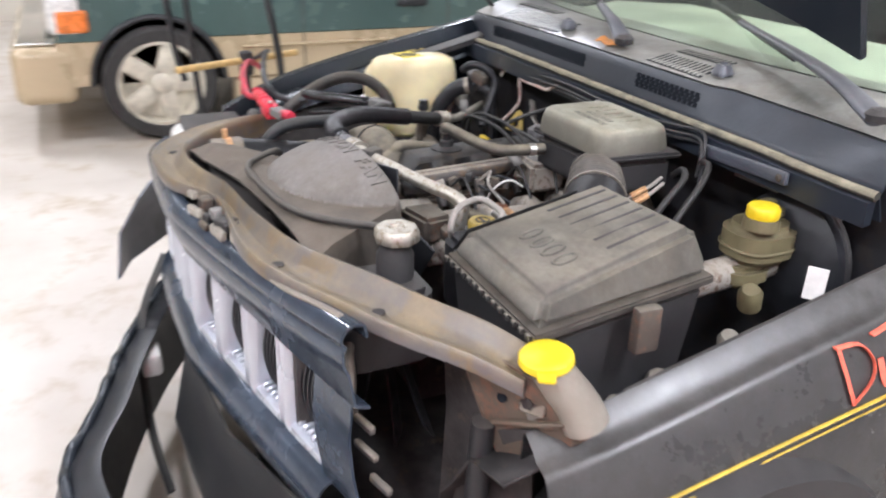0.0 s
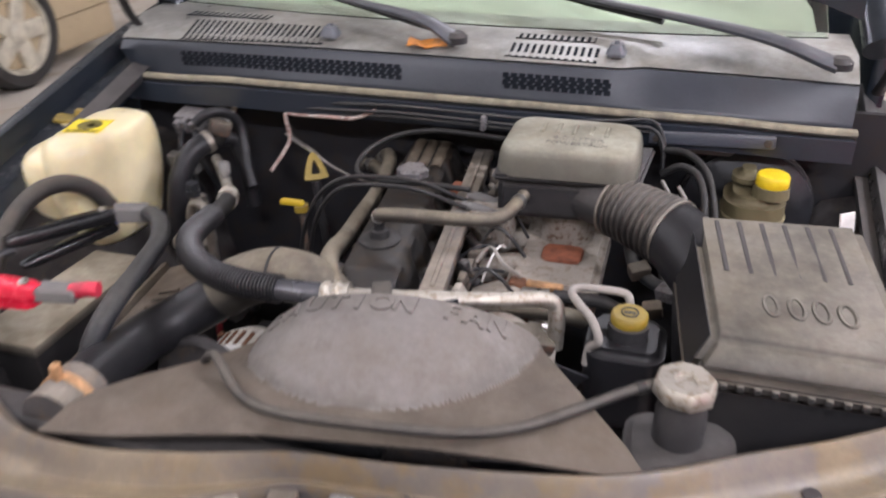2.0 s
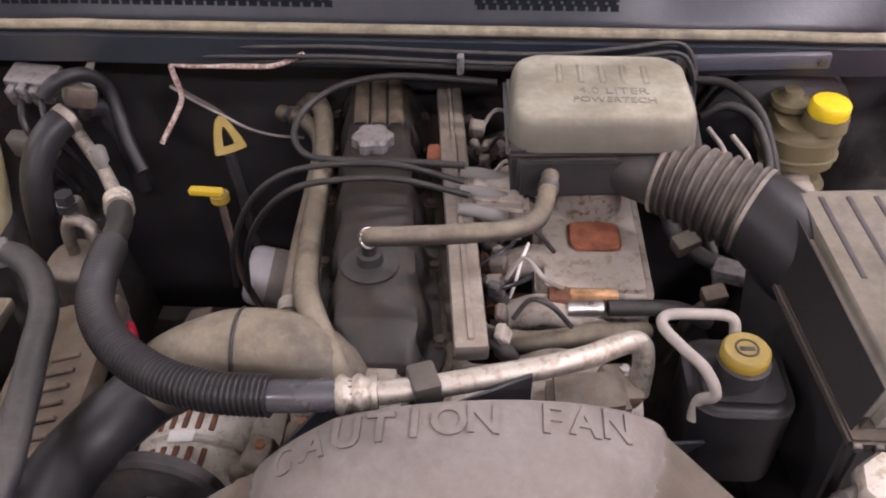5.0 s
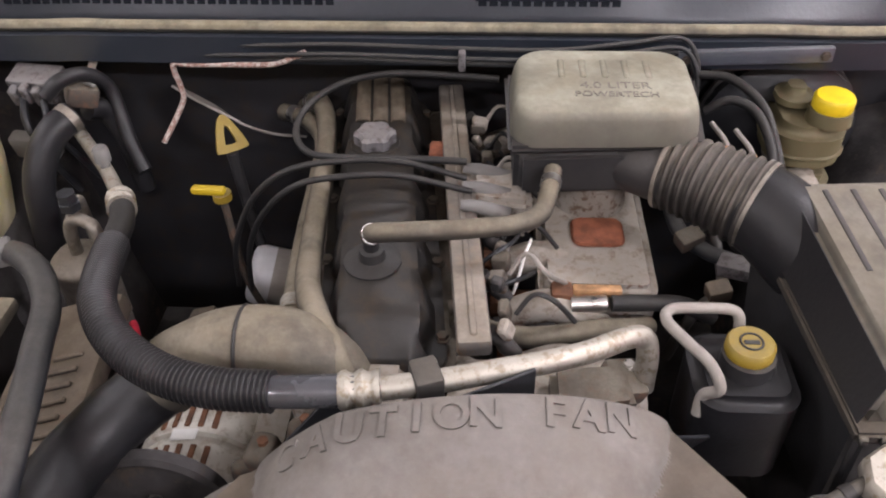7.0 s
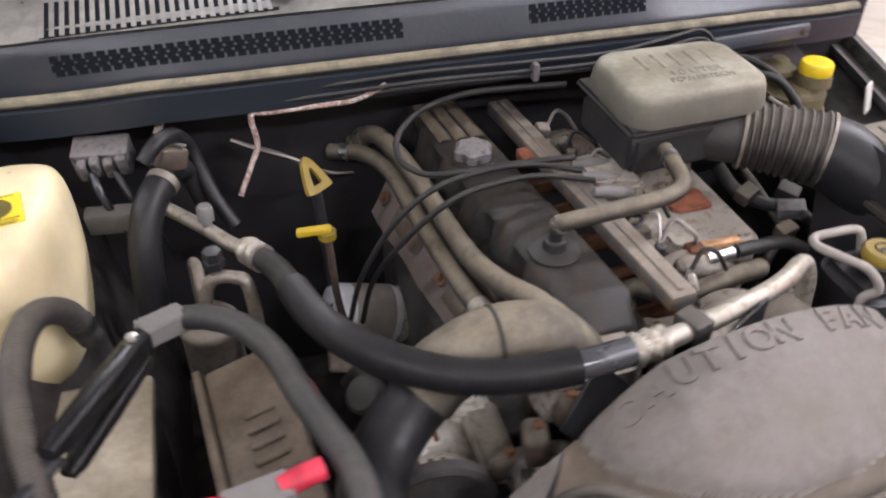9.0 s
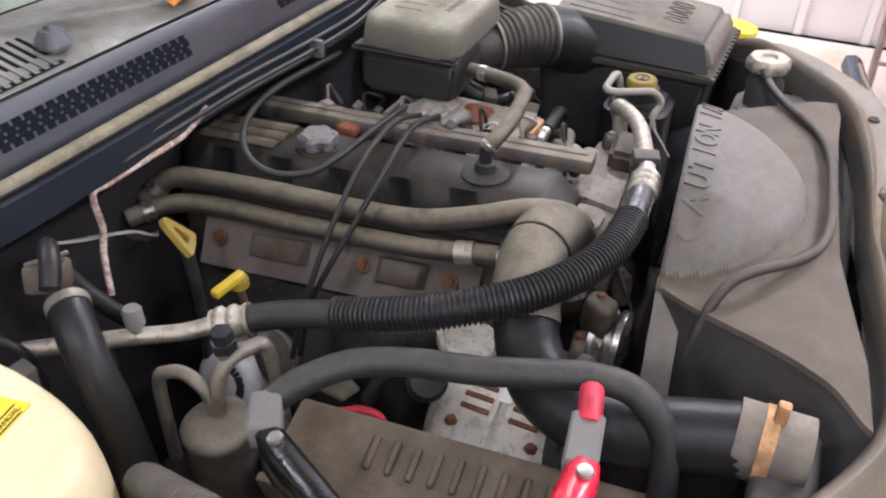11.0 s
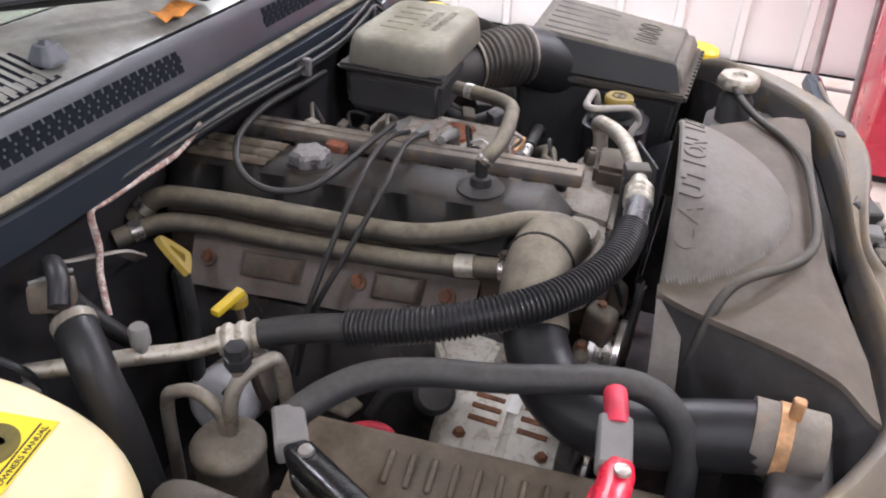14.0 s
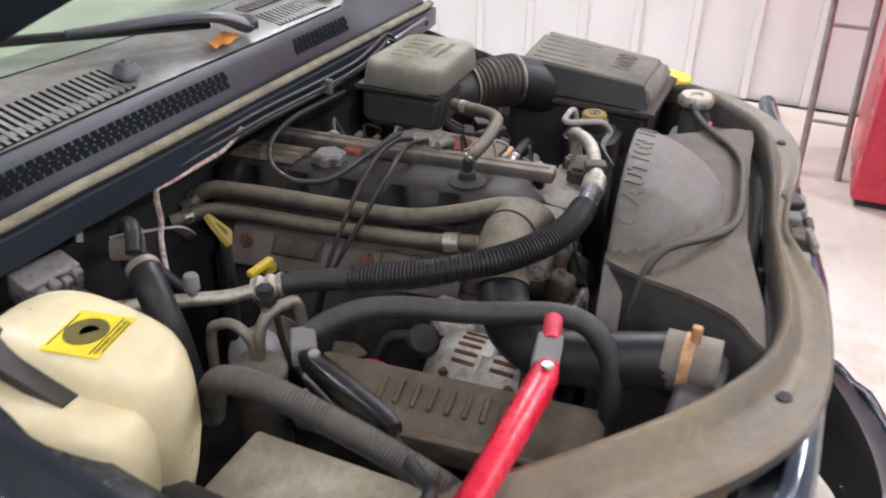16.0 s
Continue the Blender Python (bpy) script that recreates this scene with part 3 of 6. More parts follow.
# writing and pinstripe on the fender
def on_flank(y, d):
    """A place on the outer side of the driver's fender, d metres down from its crown."""
    zi = 0.759 + (y - 0.627) * 0.235
    s = [(0.840, -0.041), (0.862, -0.085), (0.887, -0.15), (0.905, -0.24), (0.91, -0.42)]
    acc = 0
    for (x0, h0), (x1, h1) in zip(s[:-1], s[1:]):
        L = math.hypot(x1 - x0, h1 - h0)
        if d <= acc + L:
            f = (d - acc) / L
            return Vector((x0 + (x1 - x0) * f + 0.0025, y, zi + h0 + (h1 - h0) * f + 0.002))
        acc += L
    return Vector((0.913, y, zi - 0.42))


def stroke(pts, r, mat, name):
    part(name, tube([on_flank(*p) for p in pts], r, 6, 6, flat=0.35), mat, wing_l)


stroke([(0.928, 0.0), (0.936, 0.05), (0.945, 0.094)], 0.006, M_CHALK, "writing")
stroke([(0.922, 0.0), (0.965, 0.01), (0.987, 0.042), (0.98, 0.072), (0.942, 0.094)], 0.006, M_CHALK, "writing")
stroke([(1.0, 0.045), (1.006, 0.085), (1.024, 0.088), (1.03, 0.05), (1.042, 0.088)], 0.006, M_CHALK, "writing")
stroke([(0.99, 0.006), (1.05, 0.0)], 0.006, M_CHALK, "writing")
stroke([(0.47, 0.085), (0.8, 0.096), (1.3, 0.120)], 0.0036, M_PINSTRIPE, "pinstripe")
stroke([(0.47, 0.097), (0.8, 0.108), (1.3, 0.132)], 0.0018, M_PINSTRIPE, "pinstripe")

for s in (1, -1):
    rows = []
    for y in (0.40, 0.6, 0.85, 1.15):
        top = 0.76 + (y - 0.4) * 0.1 if s < 0 else 0.67 + (y - 0.4) * 0.22
        rows.append([(s * x, y, z) for x, z in ((0.80, top), (0.70, top - 0.03), (0.64, top - 0.12), (0.60, 0.5), (0.56, 0.3))])
    part("inner_wheel_arch", shell(rows, 0.004), M_DARK, car, smooth=60)
    part("drip_rail", sweep([(s * 0.76, 0.42 + 0.1 * k, 0.785 + 0.025 * k if s < 0 else 0.667 + 0.0235 * k) for k in range(2 if s > 0 else 4, 9)], [(-0.035, 0), (0.012, 0.004), (0.012, 0.02), (-0.035, 0.016)]), M_BLACK, car)
part("bay_floor", box(-0.8, 0.2, 0.24, 0.8, 1.3, 0.26, 0), M_DARK, car, smooth=0)

# bulkhead behind the engine
part("firewall", box(-0.80, 1.155, 0.3, 0.80, 1.17, 0.98, 0), M_FIREWALL, car, smooth=0)


def seal_z(x):
    return 0.977 - 0.018 * max(0, abs(x) - 0.5) / 0.25


def seal_y(x):
    return 1.06 + 0.05 * max(0, abs(x) - 0.42) ** 2 * 8


def edge(x):
    """Front edge of the cowl's top: y, z."""
    return 1.098 + 0.02 * abs(x) + (0.02 if x > 0.3 else 0), 1.05 - 0.02 * x * x


XS = [-0.78 + 0.046875 * k for k in range(33)]
XR = [min(x, 0.715) for x in XS if x < 0.755]
cowl = part("cowl", shell([[(x, seal_y(x) + 0.03, seal_z(x) - 0.05) for x in XR], [(x, seal_y(x) + 0.012, seal_z(x) - 0.002) for x in XR], [(x, seal_y(x) + 0.02, seal_z(x) + 0.012) for x in XR],
    [(x, edge(x)[0] - 0.012, edge(x)[1] - 0.022) for x in XR], [(x, edge(x)[0], edge(x)[1] - 0.004) for x in XR]], 0.004), M_COWL, car, "dark plastic cowl with rows of slots", 60)
part("cowl_top", shell([[(x, edge(x)[0] + 0.001, edge(x)[1]) for x in XR], [(x, edge(x)[0] + 0.02, edge(x)[1] + 0.008) for x in XR], [(x, 1.20, 1.072) for x in XR], [(x, 1.34, 1.075) for x in XR]], 0.004), M_COWL_TOP, car, "dusty cowl top with its pale sheen partly in the colour", 60)
part("hood_seal", tube([(x, seal_y(x), seal_z(x)) for x in XS], 0.011, 10, 3, flat=0.8), M_SEAL, car, "dusty tan rubber hood seal")
part("seal_flange", sweep([(x, seal_y(x) - 0.014, seal_z(x) - 0.03) for x in XS], [(-0.004, -0.02), (0.02, -0.02), (0.02, 0.022), (-0.004, 0.022)]), M_COWL, car)
# slotted vents of the cowl: wells and small face holes are painted black for shade, proud slats on top
def top_z(x, y):
    y0, z0 = edge(x)
    if y < y0 + 0.02:
        return z0 + 0.008 * (y - y0) / 0.02
    return z0 + 0.008 + (1.072 - z0 - 0.008) * min(1, (y - y0 - 0.02) / (1.18 - y0))


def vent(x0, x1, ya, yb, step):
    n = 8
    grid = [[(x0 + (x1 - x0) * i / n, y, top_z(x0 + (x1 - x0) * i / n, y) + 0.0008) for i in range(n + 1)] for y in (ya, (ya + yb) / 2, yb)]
    part("vent_shade", shell(grid, 0.0005), M_HOLE_SHADE, cowl)
    x = x0
    while x < x1:
        za, zb = top_z(x, ya), top_z(x, yb)
        part("slat", ribbon([(x, ya, za + 0.0015), (x, yb, zb + 0.0015)], step * 0.52, 0.003), M_COWL_TOP, cowl, smooth=0)
        x += step


vent(-0.63, -0.30, 1.112, 1.185, 0.0138)
vent(-0.66, -0.47, 1.20, 1.235, 0.0135)
vent(0.085, 0.257, 1.11, 1.165, 0.0135)
vent(0.09, 0.245, 1.185, 1.215, 0.0135)
# solid black block, not an opening: the hole's shade as colour
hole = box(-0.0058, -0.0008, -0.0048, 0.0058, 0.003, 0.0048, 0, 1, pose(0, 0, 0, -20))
hole_shade_mesh = to_mesh("slot", hole, M_HOLE_SHADE, 0)
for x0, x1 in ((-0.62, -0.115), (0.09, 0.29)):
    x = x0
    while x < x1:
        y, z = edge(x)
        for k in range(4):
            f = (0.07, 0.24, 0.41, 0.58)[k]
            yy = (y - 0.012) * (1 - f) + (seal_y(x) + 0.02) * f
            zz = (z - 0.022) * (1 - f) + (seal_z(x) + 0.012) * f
            ob = new("slot", hole_shade_mesh)
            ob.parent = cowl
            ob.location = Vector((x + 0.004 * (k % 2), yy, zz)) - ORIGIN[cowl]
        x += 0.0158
for x in (-0.29, 0.29):
    nz = part("washer_nozzle", prism(rounded(x - 0.022, 1.115, x + 0.022, 1.16, 0.012), 1.062, 1.090, 0.006, 2, 0.42), M_WIPER, car, "slate wedge-shaped washer nozzle")

# windscreen, dashboard and raised hood
bm = shell([[(x, 1.245 + 0.12 * abs(x) ** 2, 1.0775) for x in XS[1:-1]], [(x * 0.97, 1.43 + 0.12 * abs(x) ** 2, 1.225) for x in XS[1:-1]], [(x * 0.9, 1.93 + 0.13 * abs(x) ** 2, 1.605) for x in XS[1:-1]]], 0.005)
screen = part("windscreen", bm, M_GLASS, car, "greenish windscreen", 60)
screen.visible_shadow = False
# its paleness is the windscreen's reflection put into colour
part("dashboard", shell([[(x, 1.36, 1.03) for x in XS[1:-1]], [(x, 1.6, 1.06) for x in XS[1:-1]], [(x, 1.9, 1.04) for x in XS[1:-1]], [(x, 1.95, 0.7) for x in XS[1:-1]]], 0.01), M_DASH, car, "dashboard coloured pale for the reflections in the windscreen", 60)
for s in (1, -1):
    part("windscreen_pillar", tube([(s * 0.77, 1.30, 1.06), (s * 0.74, 1.49, 1.22), (s * 0.68, 1.98, 1.62)], 0.035, 10), M_PAINT, car)
    part("cabin_side", box(s * 0.80 - 0.02, 1.4, 0.4, s * 0.80 + 0.02, 3.0, 1.05, 0.01), M_PAINT, car)


part("tailgate", box(-0.82, 3.0, 0.4, 0.82, 3.04, 1.05, 0.01), M_PAINT, car)
part("cabin_floor", box(-0.78, 1.42, 0.38, 0.78, 3.0, 0.42, 0.005), M_DARK, car)
for sx in (0.80, -0.80):
    for wy in (0.78, 2.6):
        wheel(car, (sx, wy, 0.33), 0.33, 0.24)


def hood():
    """Raised hood: its curved rear edge hangs over the cowl, higher in the middle."""
    rows = []
    for k in range(9):
        row = []
        for x in XS[1:-1]:
            f = 1 - (x / 0.76) ** 2
            y, z = 1.09 - 0.16 * f, 1.135 + 0.19 * f
            s = k / 8
            top = 2.10 + 0.04 * f
            row.append((x * (1 - 0.05 * s), y + (0.66 - y) * s + 0.05 * math.sin(math.pi * s), z + (top - z) * s))
        rows.append(row)
    return shell(rows, 0.018)


part("hood", hood(), M_PAINT, car, "raised dark hood", 60)
for s in (1, -1):
    part("hood_hinge", tube([(s * 0.765, 1.22, 1.0), (s * 0.765, 1.14, 1.08), (s * 0.75, 1.085, 1.17)], 0.012, 8, flat=0.5), M_BLACK, car)


def wiper(px, py, pz, tx, ty, tz):
    w = part("wiper", tube([(px, py, pz), (px + (tx - px) * 0.3, py + (ty - py) * 0.3 - 0.01, pz + (tz - pz) * 0.3 + 0.02), (tx, ty, tz)], 0.023, 14, taper=0.010, flat=0.6), M_WIPER, car, "dusty grey wiper arm")
    part("pivot_cap", lathe([(0, 0), (0.022, 0), (0.022, 0.012), (0.014, 0.02), (0, 0.02)], 20, at(px, py, pz - 0.004)), M_BLACK, w)
    ux, uy = (tx - px), (ty - py)
    L = math.hypot(ux, uy)
    ux, uy = ux / L, uy / L
    part("blade", tube([(tx - ux * 0.25, ty - uy * 0.25 + 0.015, tz - 0.03), (tx + ux * 0.2, ty + uy * 0.2 + 0.015, tz + 0.012)], 0.008, 8), M_BLACK_CLEAN, w)


wiper(-0.015, 1.115, 1.078, -0.30, 1.235, 1.118)
wiper(0.672, 1.115, 1.075, 0.13, 1.315, 1.135)

# upper radiator support
SUPPORT = [((-0.71, 0.42), (-0.63, 0.478), 0.80), ((-0.655, 0.345), (-0.577, 0.405), 0.812), ((-0.57, 0.245), (-0.50, 0.322), 0.825), ((-0.47, 0.155), (-0.412, 0.246), 0.832), ((-0.37, 0.10), (-0.33, 0.194), 0.837), ((-0.29, 0.084), (-0.265, 0.166), 0.841),
           ((-0.19, 0.086), (-0.18, 0.158), 0.846), ((-0.085, 0.099), (-0.078, 0.172), 0.851), ((0.0, 0.135), (0.0, 0.186), 0.856), ((0.075, 0.163), (0.055, 0.195), 0.860), ((0.18, 0.164), (0.185, 0.205), 0.866), ((0.29, 0.158), (0.28, 0.219), 0.871),
           ((0.38, 0.165), (0.38, 0.239), 0.874), ((0.48, 0.195), (0.455, 0.272), 0.874), ((0.575, 0.248), (0.53, 0.322), 0.869), ((0.66, 0.305), (0.61, 0.372), 0.860), ((0.735, 0.372), (0.682, 0.428), 0.848), ((0.785, 0.43), (0.725, 0.475), 0.822)]
SECTION = [(0.0, -0.03), (0.0, -0.012), (0.06, -0.007), (0.18, -0.009), (0.30, -0.017), (0.52, -0.018), (0.64, -0.008), (0.74, 0.006), (0.82, 0.012), (0.90, 0.009), (0.97, -0.004), (1.0, -0.045), (0.92, -0.048)]
outer = spline([(*o, z) for o, _, z in SUPPORT], 4)
inner = spline([(*i, z) for _, i, z in SUPPORT], 4)
rows = [[o.lerp(i, f) + Vector((0, 0, h)) for f, h in SECTION] for o, i in zip(outer, inner)]
bar = part("radiator_support", rings(rows), M_BAR, car, "dust-covered steel radiator support", 50)
# dark discs laid on the uncut bar as the shade in its holes
for p in ((0.416, 0.200, 0.858), (-0.33, 0.135, 0.8205), (0.60, 0.298, 0.849)):
    part("bar_hole_shade", lathe([(0, 0), (0.010, 0), (0.010, 0.002), (0.006, 0.0022), (0, 0.0022)], 16, at(*p)), M_DARK, bar)
# lamp carrier left bare at the missing headlight
brk_plate = part("lamp_bracket", shell([[(0.676, 0.40, 0.80), (0.715, 0.42, 0.822), (0.755, 0.445, 0.815), (0.79, 0.49, 0.775)], [(0.684, 0.425, 0.72), (0.722, 0.442, 0.75), (0.762, 0.462, 0.762), (0.80, 0.505, 0.752)], [(0.705, 0.44, 0.665), (0.735, 0.452, 0.70), (0.77, 0.475, 0.722), (0.805, 0.512, 0.74)], [(0.729, 0.45, 0.628), (0.75, 0.462, 0.65), (0.778, 0.485, 0.68), (0.812, 0.52, 0.722)]], 0.006), M_BRACKET, car, "bare rusty headlight bracket", 35)
part("bracket_lip", tube([(0.676, 0.398, 0.80), (0.684, 0.423, 0.72), (0.705, 0.438, 0.665), (0.729, 0.448, 0.628)], 0.006, 8), M_BRACKET, brk_plate)
# black disc on the plate: the shade of a bolt hole
part("bracket_hole_shade", lathe([(0, 0), (0.008, 0), (0.008, 0.006), (0, 0.006)], 14, at(0.722, 0.438, 0.752, 75, 0, 30)), M_HOLE_SHADE, brk_plate)
part("bracket_pad", box(-0.019, -0.012, 0, 0.019, 0.03, 0.005, 0.004, 2, at(0.762, 0.462, 0.756, 75, 0, 35)), M_GRIMY, brk_plate, "grimy steel pad")
part("bracket_bolt", bolt((0, 0, 0), 0.0075, 0.006, at(0.760, 0.455, 0.762, 75, 0, 35)), M_DARK, brk_plate)
part("bracket_bolt", bolt((0, 0, 0), 0.0065, 0.005, at(0.763, 0.461, 0.742, 75, 0, 35)), M_STEEL_TAN, brk_plate)
part("bracket_ledge", tube([(0.706, 0.434, 0.700), (0.735, 0.444, 0.715), (0.775, 0.468, 0.732), (0.80, 0.498, 0.742)], 0.007, 8, flat=0.7), M_BRACKET, brk_plate)
# dark sheet painting the shade of the hollow below the ledge
part("bracket_hollow_shade", shell([[(0.716, 0.437, 0.692), (0.74, 0.449, 0.708), (0.77, 0.468, 0.722)], [(0.725, 0.442, 0.672), (0.745, 0.453, 0.690), (0.772, 0.474, 0.706)]], 0.003), M_DARK, brk_plate)
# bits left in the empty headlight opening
# dark sheet whose colour gives the opening its shade
cavity = part("lamp_opening_shade", shell([[(0.60, 0.40, 0.83), (0.66, 0.43, 0.82), (0.72, 0.47, 0.80)], [(0.58, 0.42, 0.65), (0.66, 0.45, 0.65), (0.73, 0.49, 0.65)], [(0.56, 0.42, 0.40), (0.66, 0.45, 0.40), (0.75, 0.49, 0.40)]], 0.004), M_DARK, car, "dark sheet painted for the shade in the empty headlight opening", 60)
part("lamp_hose", tube([(0.545, 0.27, 0.77), (0.567, 0.262, 0.765), (0.578, 0.262, 0.735), (0.572, 0.262, 0.695), (0.556, 0.27, 0.66)], 0.009, 10), M_GRIMY, cavity, "dull curved hose")
for p, s in (((0.585, 0.28, 0.655), (0.022, 0.006, 0.007)), ((0.59, 0.28, 0.61), (0.026, 0.006, 0.006)), ((0.60, 0.30, 0.545), (0.024, 0.006, 0.007)), ((0.60, 0.34, 0.80), (0.013, 0.008, 0.007))):
    part("lamp_tab", box(-s[0], -s[1], -s[2], s[0], s[1], s[2], 0.003, 1, at(*p, 0, 8, 20)), M_STEEL_TAN, cavity, "dull metal tab")
part("lamp_post", tube([(0.70, 0.42, 0.70), (0.69, 0.42, 0.55), (0.69, 0.43, 0.40)], 0.018, 10), M_BLACK, cavity)


# ---- grille ----
def rail(x):
    """The front line of the grille's top edge: y, z."""
    y = 0.094 + 0.05 * x + 0.10 * x * x + 2.2 * max(0, -0.43 - x) ** 2 if x < 0 else 0.094 + 0.19 * x + 0.03 * x * x
    return y, float(np.interp(x, (-0.55, -0.3, 0.0, 0.2, 0.4, 0.55, 0.66), (0.795, 0.806, 0.815, 0.823, 0.838, 0.853, 0.868)))


def slot_top(x):
    return 0.716 + 0.03 * x



grille = thing("grille", (0.05, 0.12, 0.45), "dark slate grille panel with seven silver slots", "grille")
RX = [-0.55 + 0.0430 * k for k in range(29)]
rows = [[(x, rail(x)[0] + dy, rail(x)[1] + dz) for x in RX] for dy, dz in ((0.034, -0.02), (0.03, 0.0), (0.014, 0.004), (0.002, -0.004), (-0.006, -0.018), (-0.004, -0.028), (0.0, -0.032), (-0.004, -0.040), (-0.004, -0.058), (0.004, -0.078))] + [[(x, rail(x)[0] + 0.012, slot_top(x) + 0.002) for x in RX], [(x, rail(x)[0] + 0.034, slot_top(x) - 0.004) for x in RX]]
part("top_rail", shell(rows, 0.004), M_RAIL, grille, "glossy slate top rail", 60)
SLOT_H = 0.188
rows = [[(x, rail(x)[0] + dy, slot_top(x) - SLOT_H + dz) for x in RX if x < 0.57] for dy, dz in ((0.035, 0.004), (0.012, 0.002), (0.0, -0.012), (-0.01, -0.035), (-0.004, -0.07), (0.03, -0.10))]
part("bottom_rail", shell(rows, 0.004), M_RAIL, grille, "glossy slate bottom rail", 60)
part("mesh_back", shell([[(x, rail(x)[0] + 0.074, slot_top(x) + dz) for x in RX if x < 0.56] for dz in (0.01, -0.08, -0.19)], 0.003), M_BLACK_CLEAN, grille, "black backing")


def slot_frame(x, w):
    """One slot: a hollow silver surround with bowed side walls, a bright toothed ledge below and fine black slats."""
    y, z1 = rail(x + w / 2)[0], slot_top(x + w / 2)
    z0 = z1 - SLOT_H
    turn = math.degrees(math.atan2(rail(x + w)[0] - rail(x)[0], w))
    lift = (slot_top(x + w) - slot_top(x)) / w
    m = at(x + w / 2, y + 0.030, z0, 90, 0, turn)
    h = z1 - z0 + 0.012
    def lean(v):
        return m @ Vector((v[0], v[1] + lift * v[0], v[2] + 0.022 * math.sin(math.pi * min(1, v[1] / h)) ** 0.8))
    outer, inner = rounded(-w / 2, 0, w / 2, h, w * 0.13), rounded(-w / 2 + 0.012, 0.012, w / 2 - 0.012, h - 0.003, w * 0.10)
    mid = [((p[0] + q[0]) / 2, (p[1] + q[1]) / 2) for p, q in zip(outer, inner)]
    loops = [[lean((a * 0.80, b, -0.045)) for a, b in inner], [lean((a * 0.94, b, -0.016)) for a, b in inner], [lean((a, b, -0.002)) for a, b in inner], [lean((a, b, 0.003)) for a, b in mid], [lean((a, b, -0.002)) for a, b in outer], [lean((a, b, -0.02)) for a, b in outer]]
    fr = part("slot_frame", rings(loops, caps=False), M_GRILLE, grille, "silver slot surround", 60)
    part("ledge", box(-w * 0.39, 0.006, -0.040, w * 0.39, 0.020, 0.006, 0.005, 2, m), M_GRILLE, fr, "bright lower ledge")
    for k in range(6):
        a = (-0.5 + (k + 0.5) / 6) * w * 0.72
        part("ledge_tooth", box(a - 0.004, 0.018, -0.036, a + 0.004, 0.030, -0.004, 0.003, 1, m), M_GRILLE, fr)
    for k in range(7):
        a = (-0.5 + (k + 0.5) / 7) * w * 0.68
        part("slat", tube([lean((a, 0.02, -0.036)), lean((a, h / 2, -0.034)), lean((a, h - 0.006, -0.036))], 0.0032, 6), M_BLACK_CLEAN, fr)


for k in range(7):
    slot_frame(-0.43 + 0.1385 * k, 0.1375)

part("end_panel", shell([[(x, rail(x)[0] + dy, slot_top(x) - dz) for x in (0.542, 0.57, 0.60, 0.645)] for dy, dz in ((0.016, -0.004), (0.010, 0.06), (0.014, 0.12), (0.024, SLOT_H))], 0.004), M_RAIL, grille, "slate end panel beside the last slot", 60)
# bumper cover hanging off the front
bc = thing("bumper_cover", (-0.35, -0.1, 0.0), "torn grey bumper cover hanging off the front of the car", "bumper cover")
line = spline([(0.62, 0.10, 0.30), (0.42, -0.08, 0.31), (0.12, -0.17, 0.31), (-0.1, -0.10, 0.32), (-0.32, -0.03, 0.33), (-0.56, 0.07, 0.34), (-0.78, 0.2, 0.36)], 5)
rows = [[p + Vector((0, dy, dz)) for p in line] for dy, dz in ((0.06, 0.02), (0.0, 0.012), (-0.035, -0.05), (-0.04, -0.16), (0.0, -0.27))]
part("cover", shell(rows, 0.004), M_BLACK_CLEAN, bc, "black inner side of the cover", 60)
edge_line = [p + Vector((-0.004, -0.006, 0.014 + 0.006 * math.sin(9 * k))) for k, p in enumerate(line)]
part("torn_edge", tube(edge_line, 0.012, 8, 2, flat=0.6), M_PAINT, bc, "torn slate edge", 60)
part("torn_flap", shell([[(-0.62, 0.06, 0.62), (-0.74, 0.10, 0.62), (-0.84, 0.2, 0.6)], [(-0.63, 0.0, 0.52), (-0.78, 0.04, 0.50), (-0.9, 0.16, 0.5)], [(-0.60, -0.02, 0.40), (-0.76, 0.02, 0.38), (-0.88, 0.14, 0.40)]], 0.006), M_GREYPAINT, bc, "scuffed grey-blue torn corner", 60)
part("strap", tube([(-0.50, 0.10, 0.50), (-0.42, 0.02, 0.36), (-0.22, 0.0, 0.2), (-0.05, 0.02, 0.1)], 0.012, 8, flat=0.5), M_BLUETAPE, bc, "dangling plastic strip", 60)
part("clip", box(-0.36, 0.0, 0.27, -0.28, 0.05, 0.33, 0.012), M_WHITE, bc, "white broken clip")
part("lower_panel", shell([[(-0.42, 0.16, 0.42), (-0.1, 0.10, 0.43), (0.25, 0.12, 0.45), (0.58, 0.22, 0.46)], [(-0.38, 0.12, 0.30), (-0.08, 0.05, 0.28), (0.26, 0.08, 0.29), (0.58, 0.2, 0.31)], [(-0.30, 0.12, 0.16), (-0.05, 0.07, 0.14), (0.28, 0.1, 0.15), (0.6, 0.22, 0.17)]], 0.006), M_BLUETAPE, bc, "scuffed dark lower panel", 60)

hl = thing("headlight", (-0.66, 0.22, 0.55), "clouded headlight beside the grille", "headlight")
part("lens", box(-0.77, 0.17, 0.57, -0.60, 0.30, 0.775, 0.03, 4, None), M_LENS, hl, "clouded pale lens")
part("bezel", box(-0.78, 0.20, 0.555, -0.59, 0.36, 0.79, 0.01), M_BLACK, hl)

# ---- radiator, shroud and cap ----
rad = thing("radiator", (0.05, 0.24, 0.3), "black radiator with a silver cap behind the support", "radiator")
part("core", box(-0.42, 0.215, 0.30, 0.43, 0.245, 0.78, 0.003), M_DARK, rad)
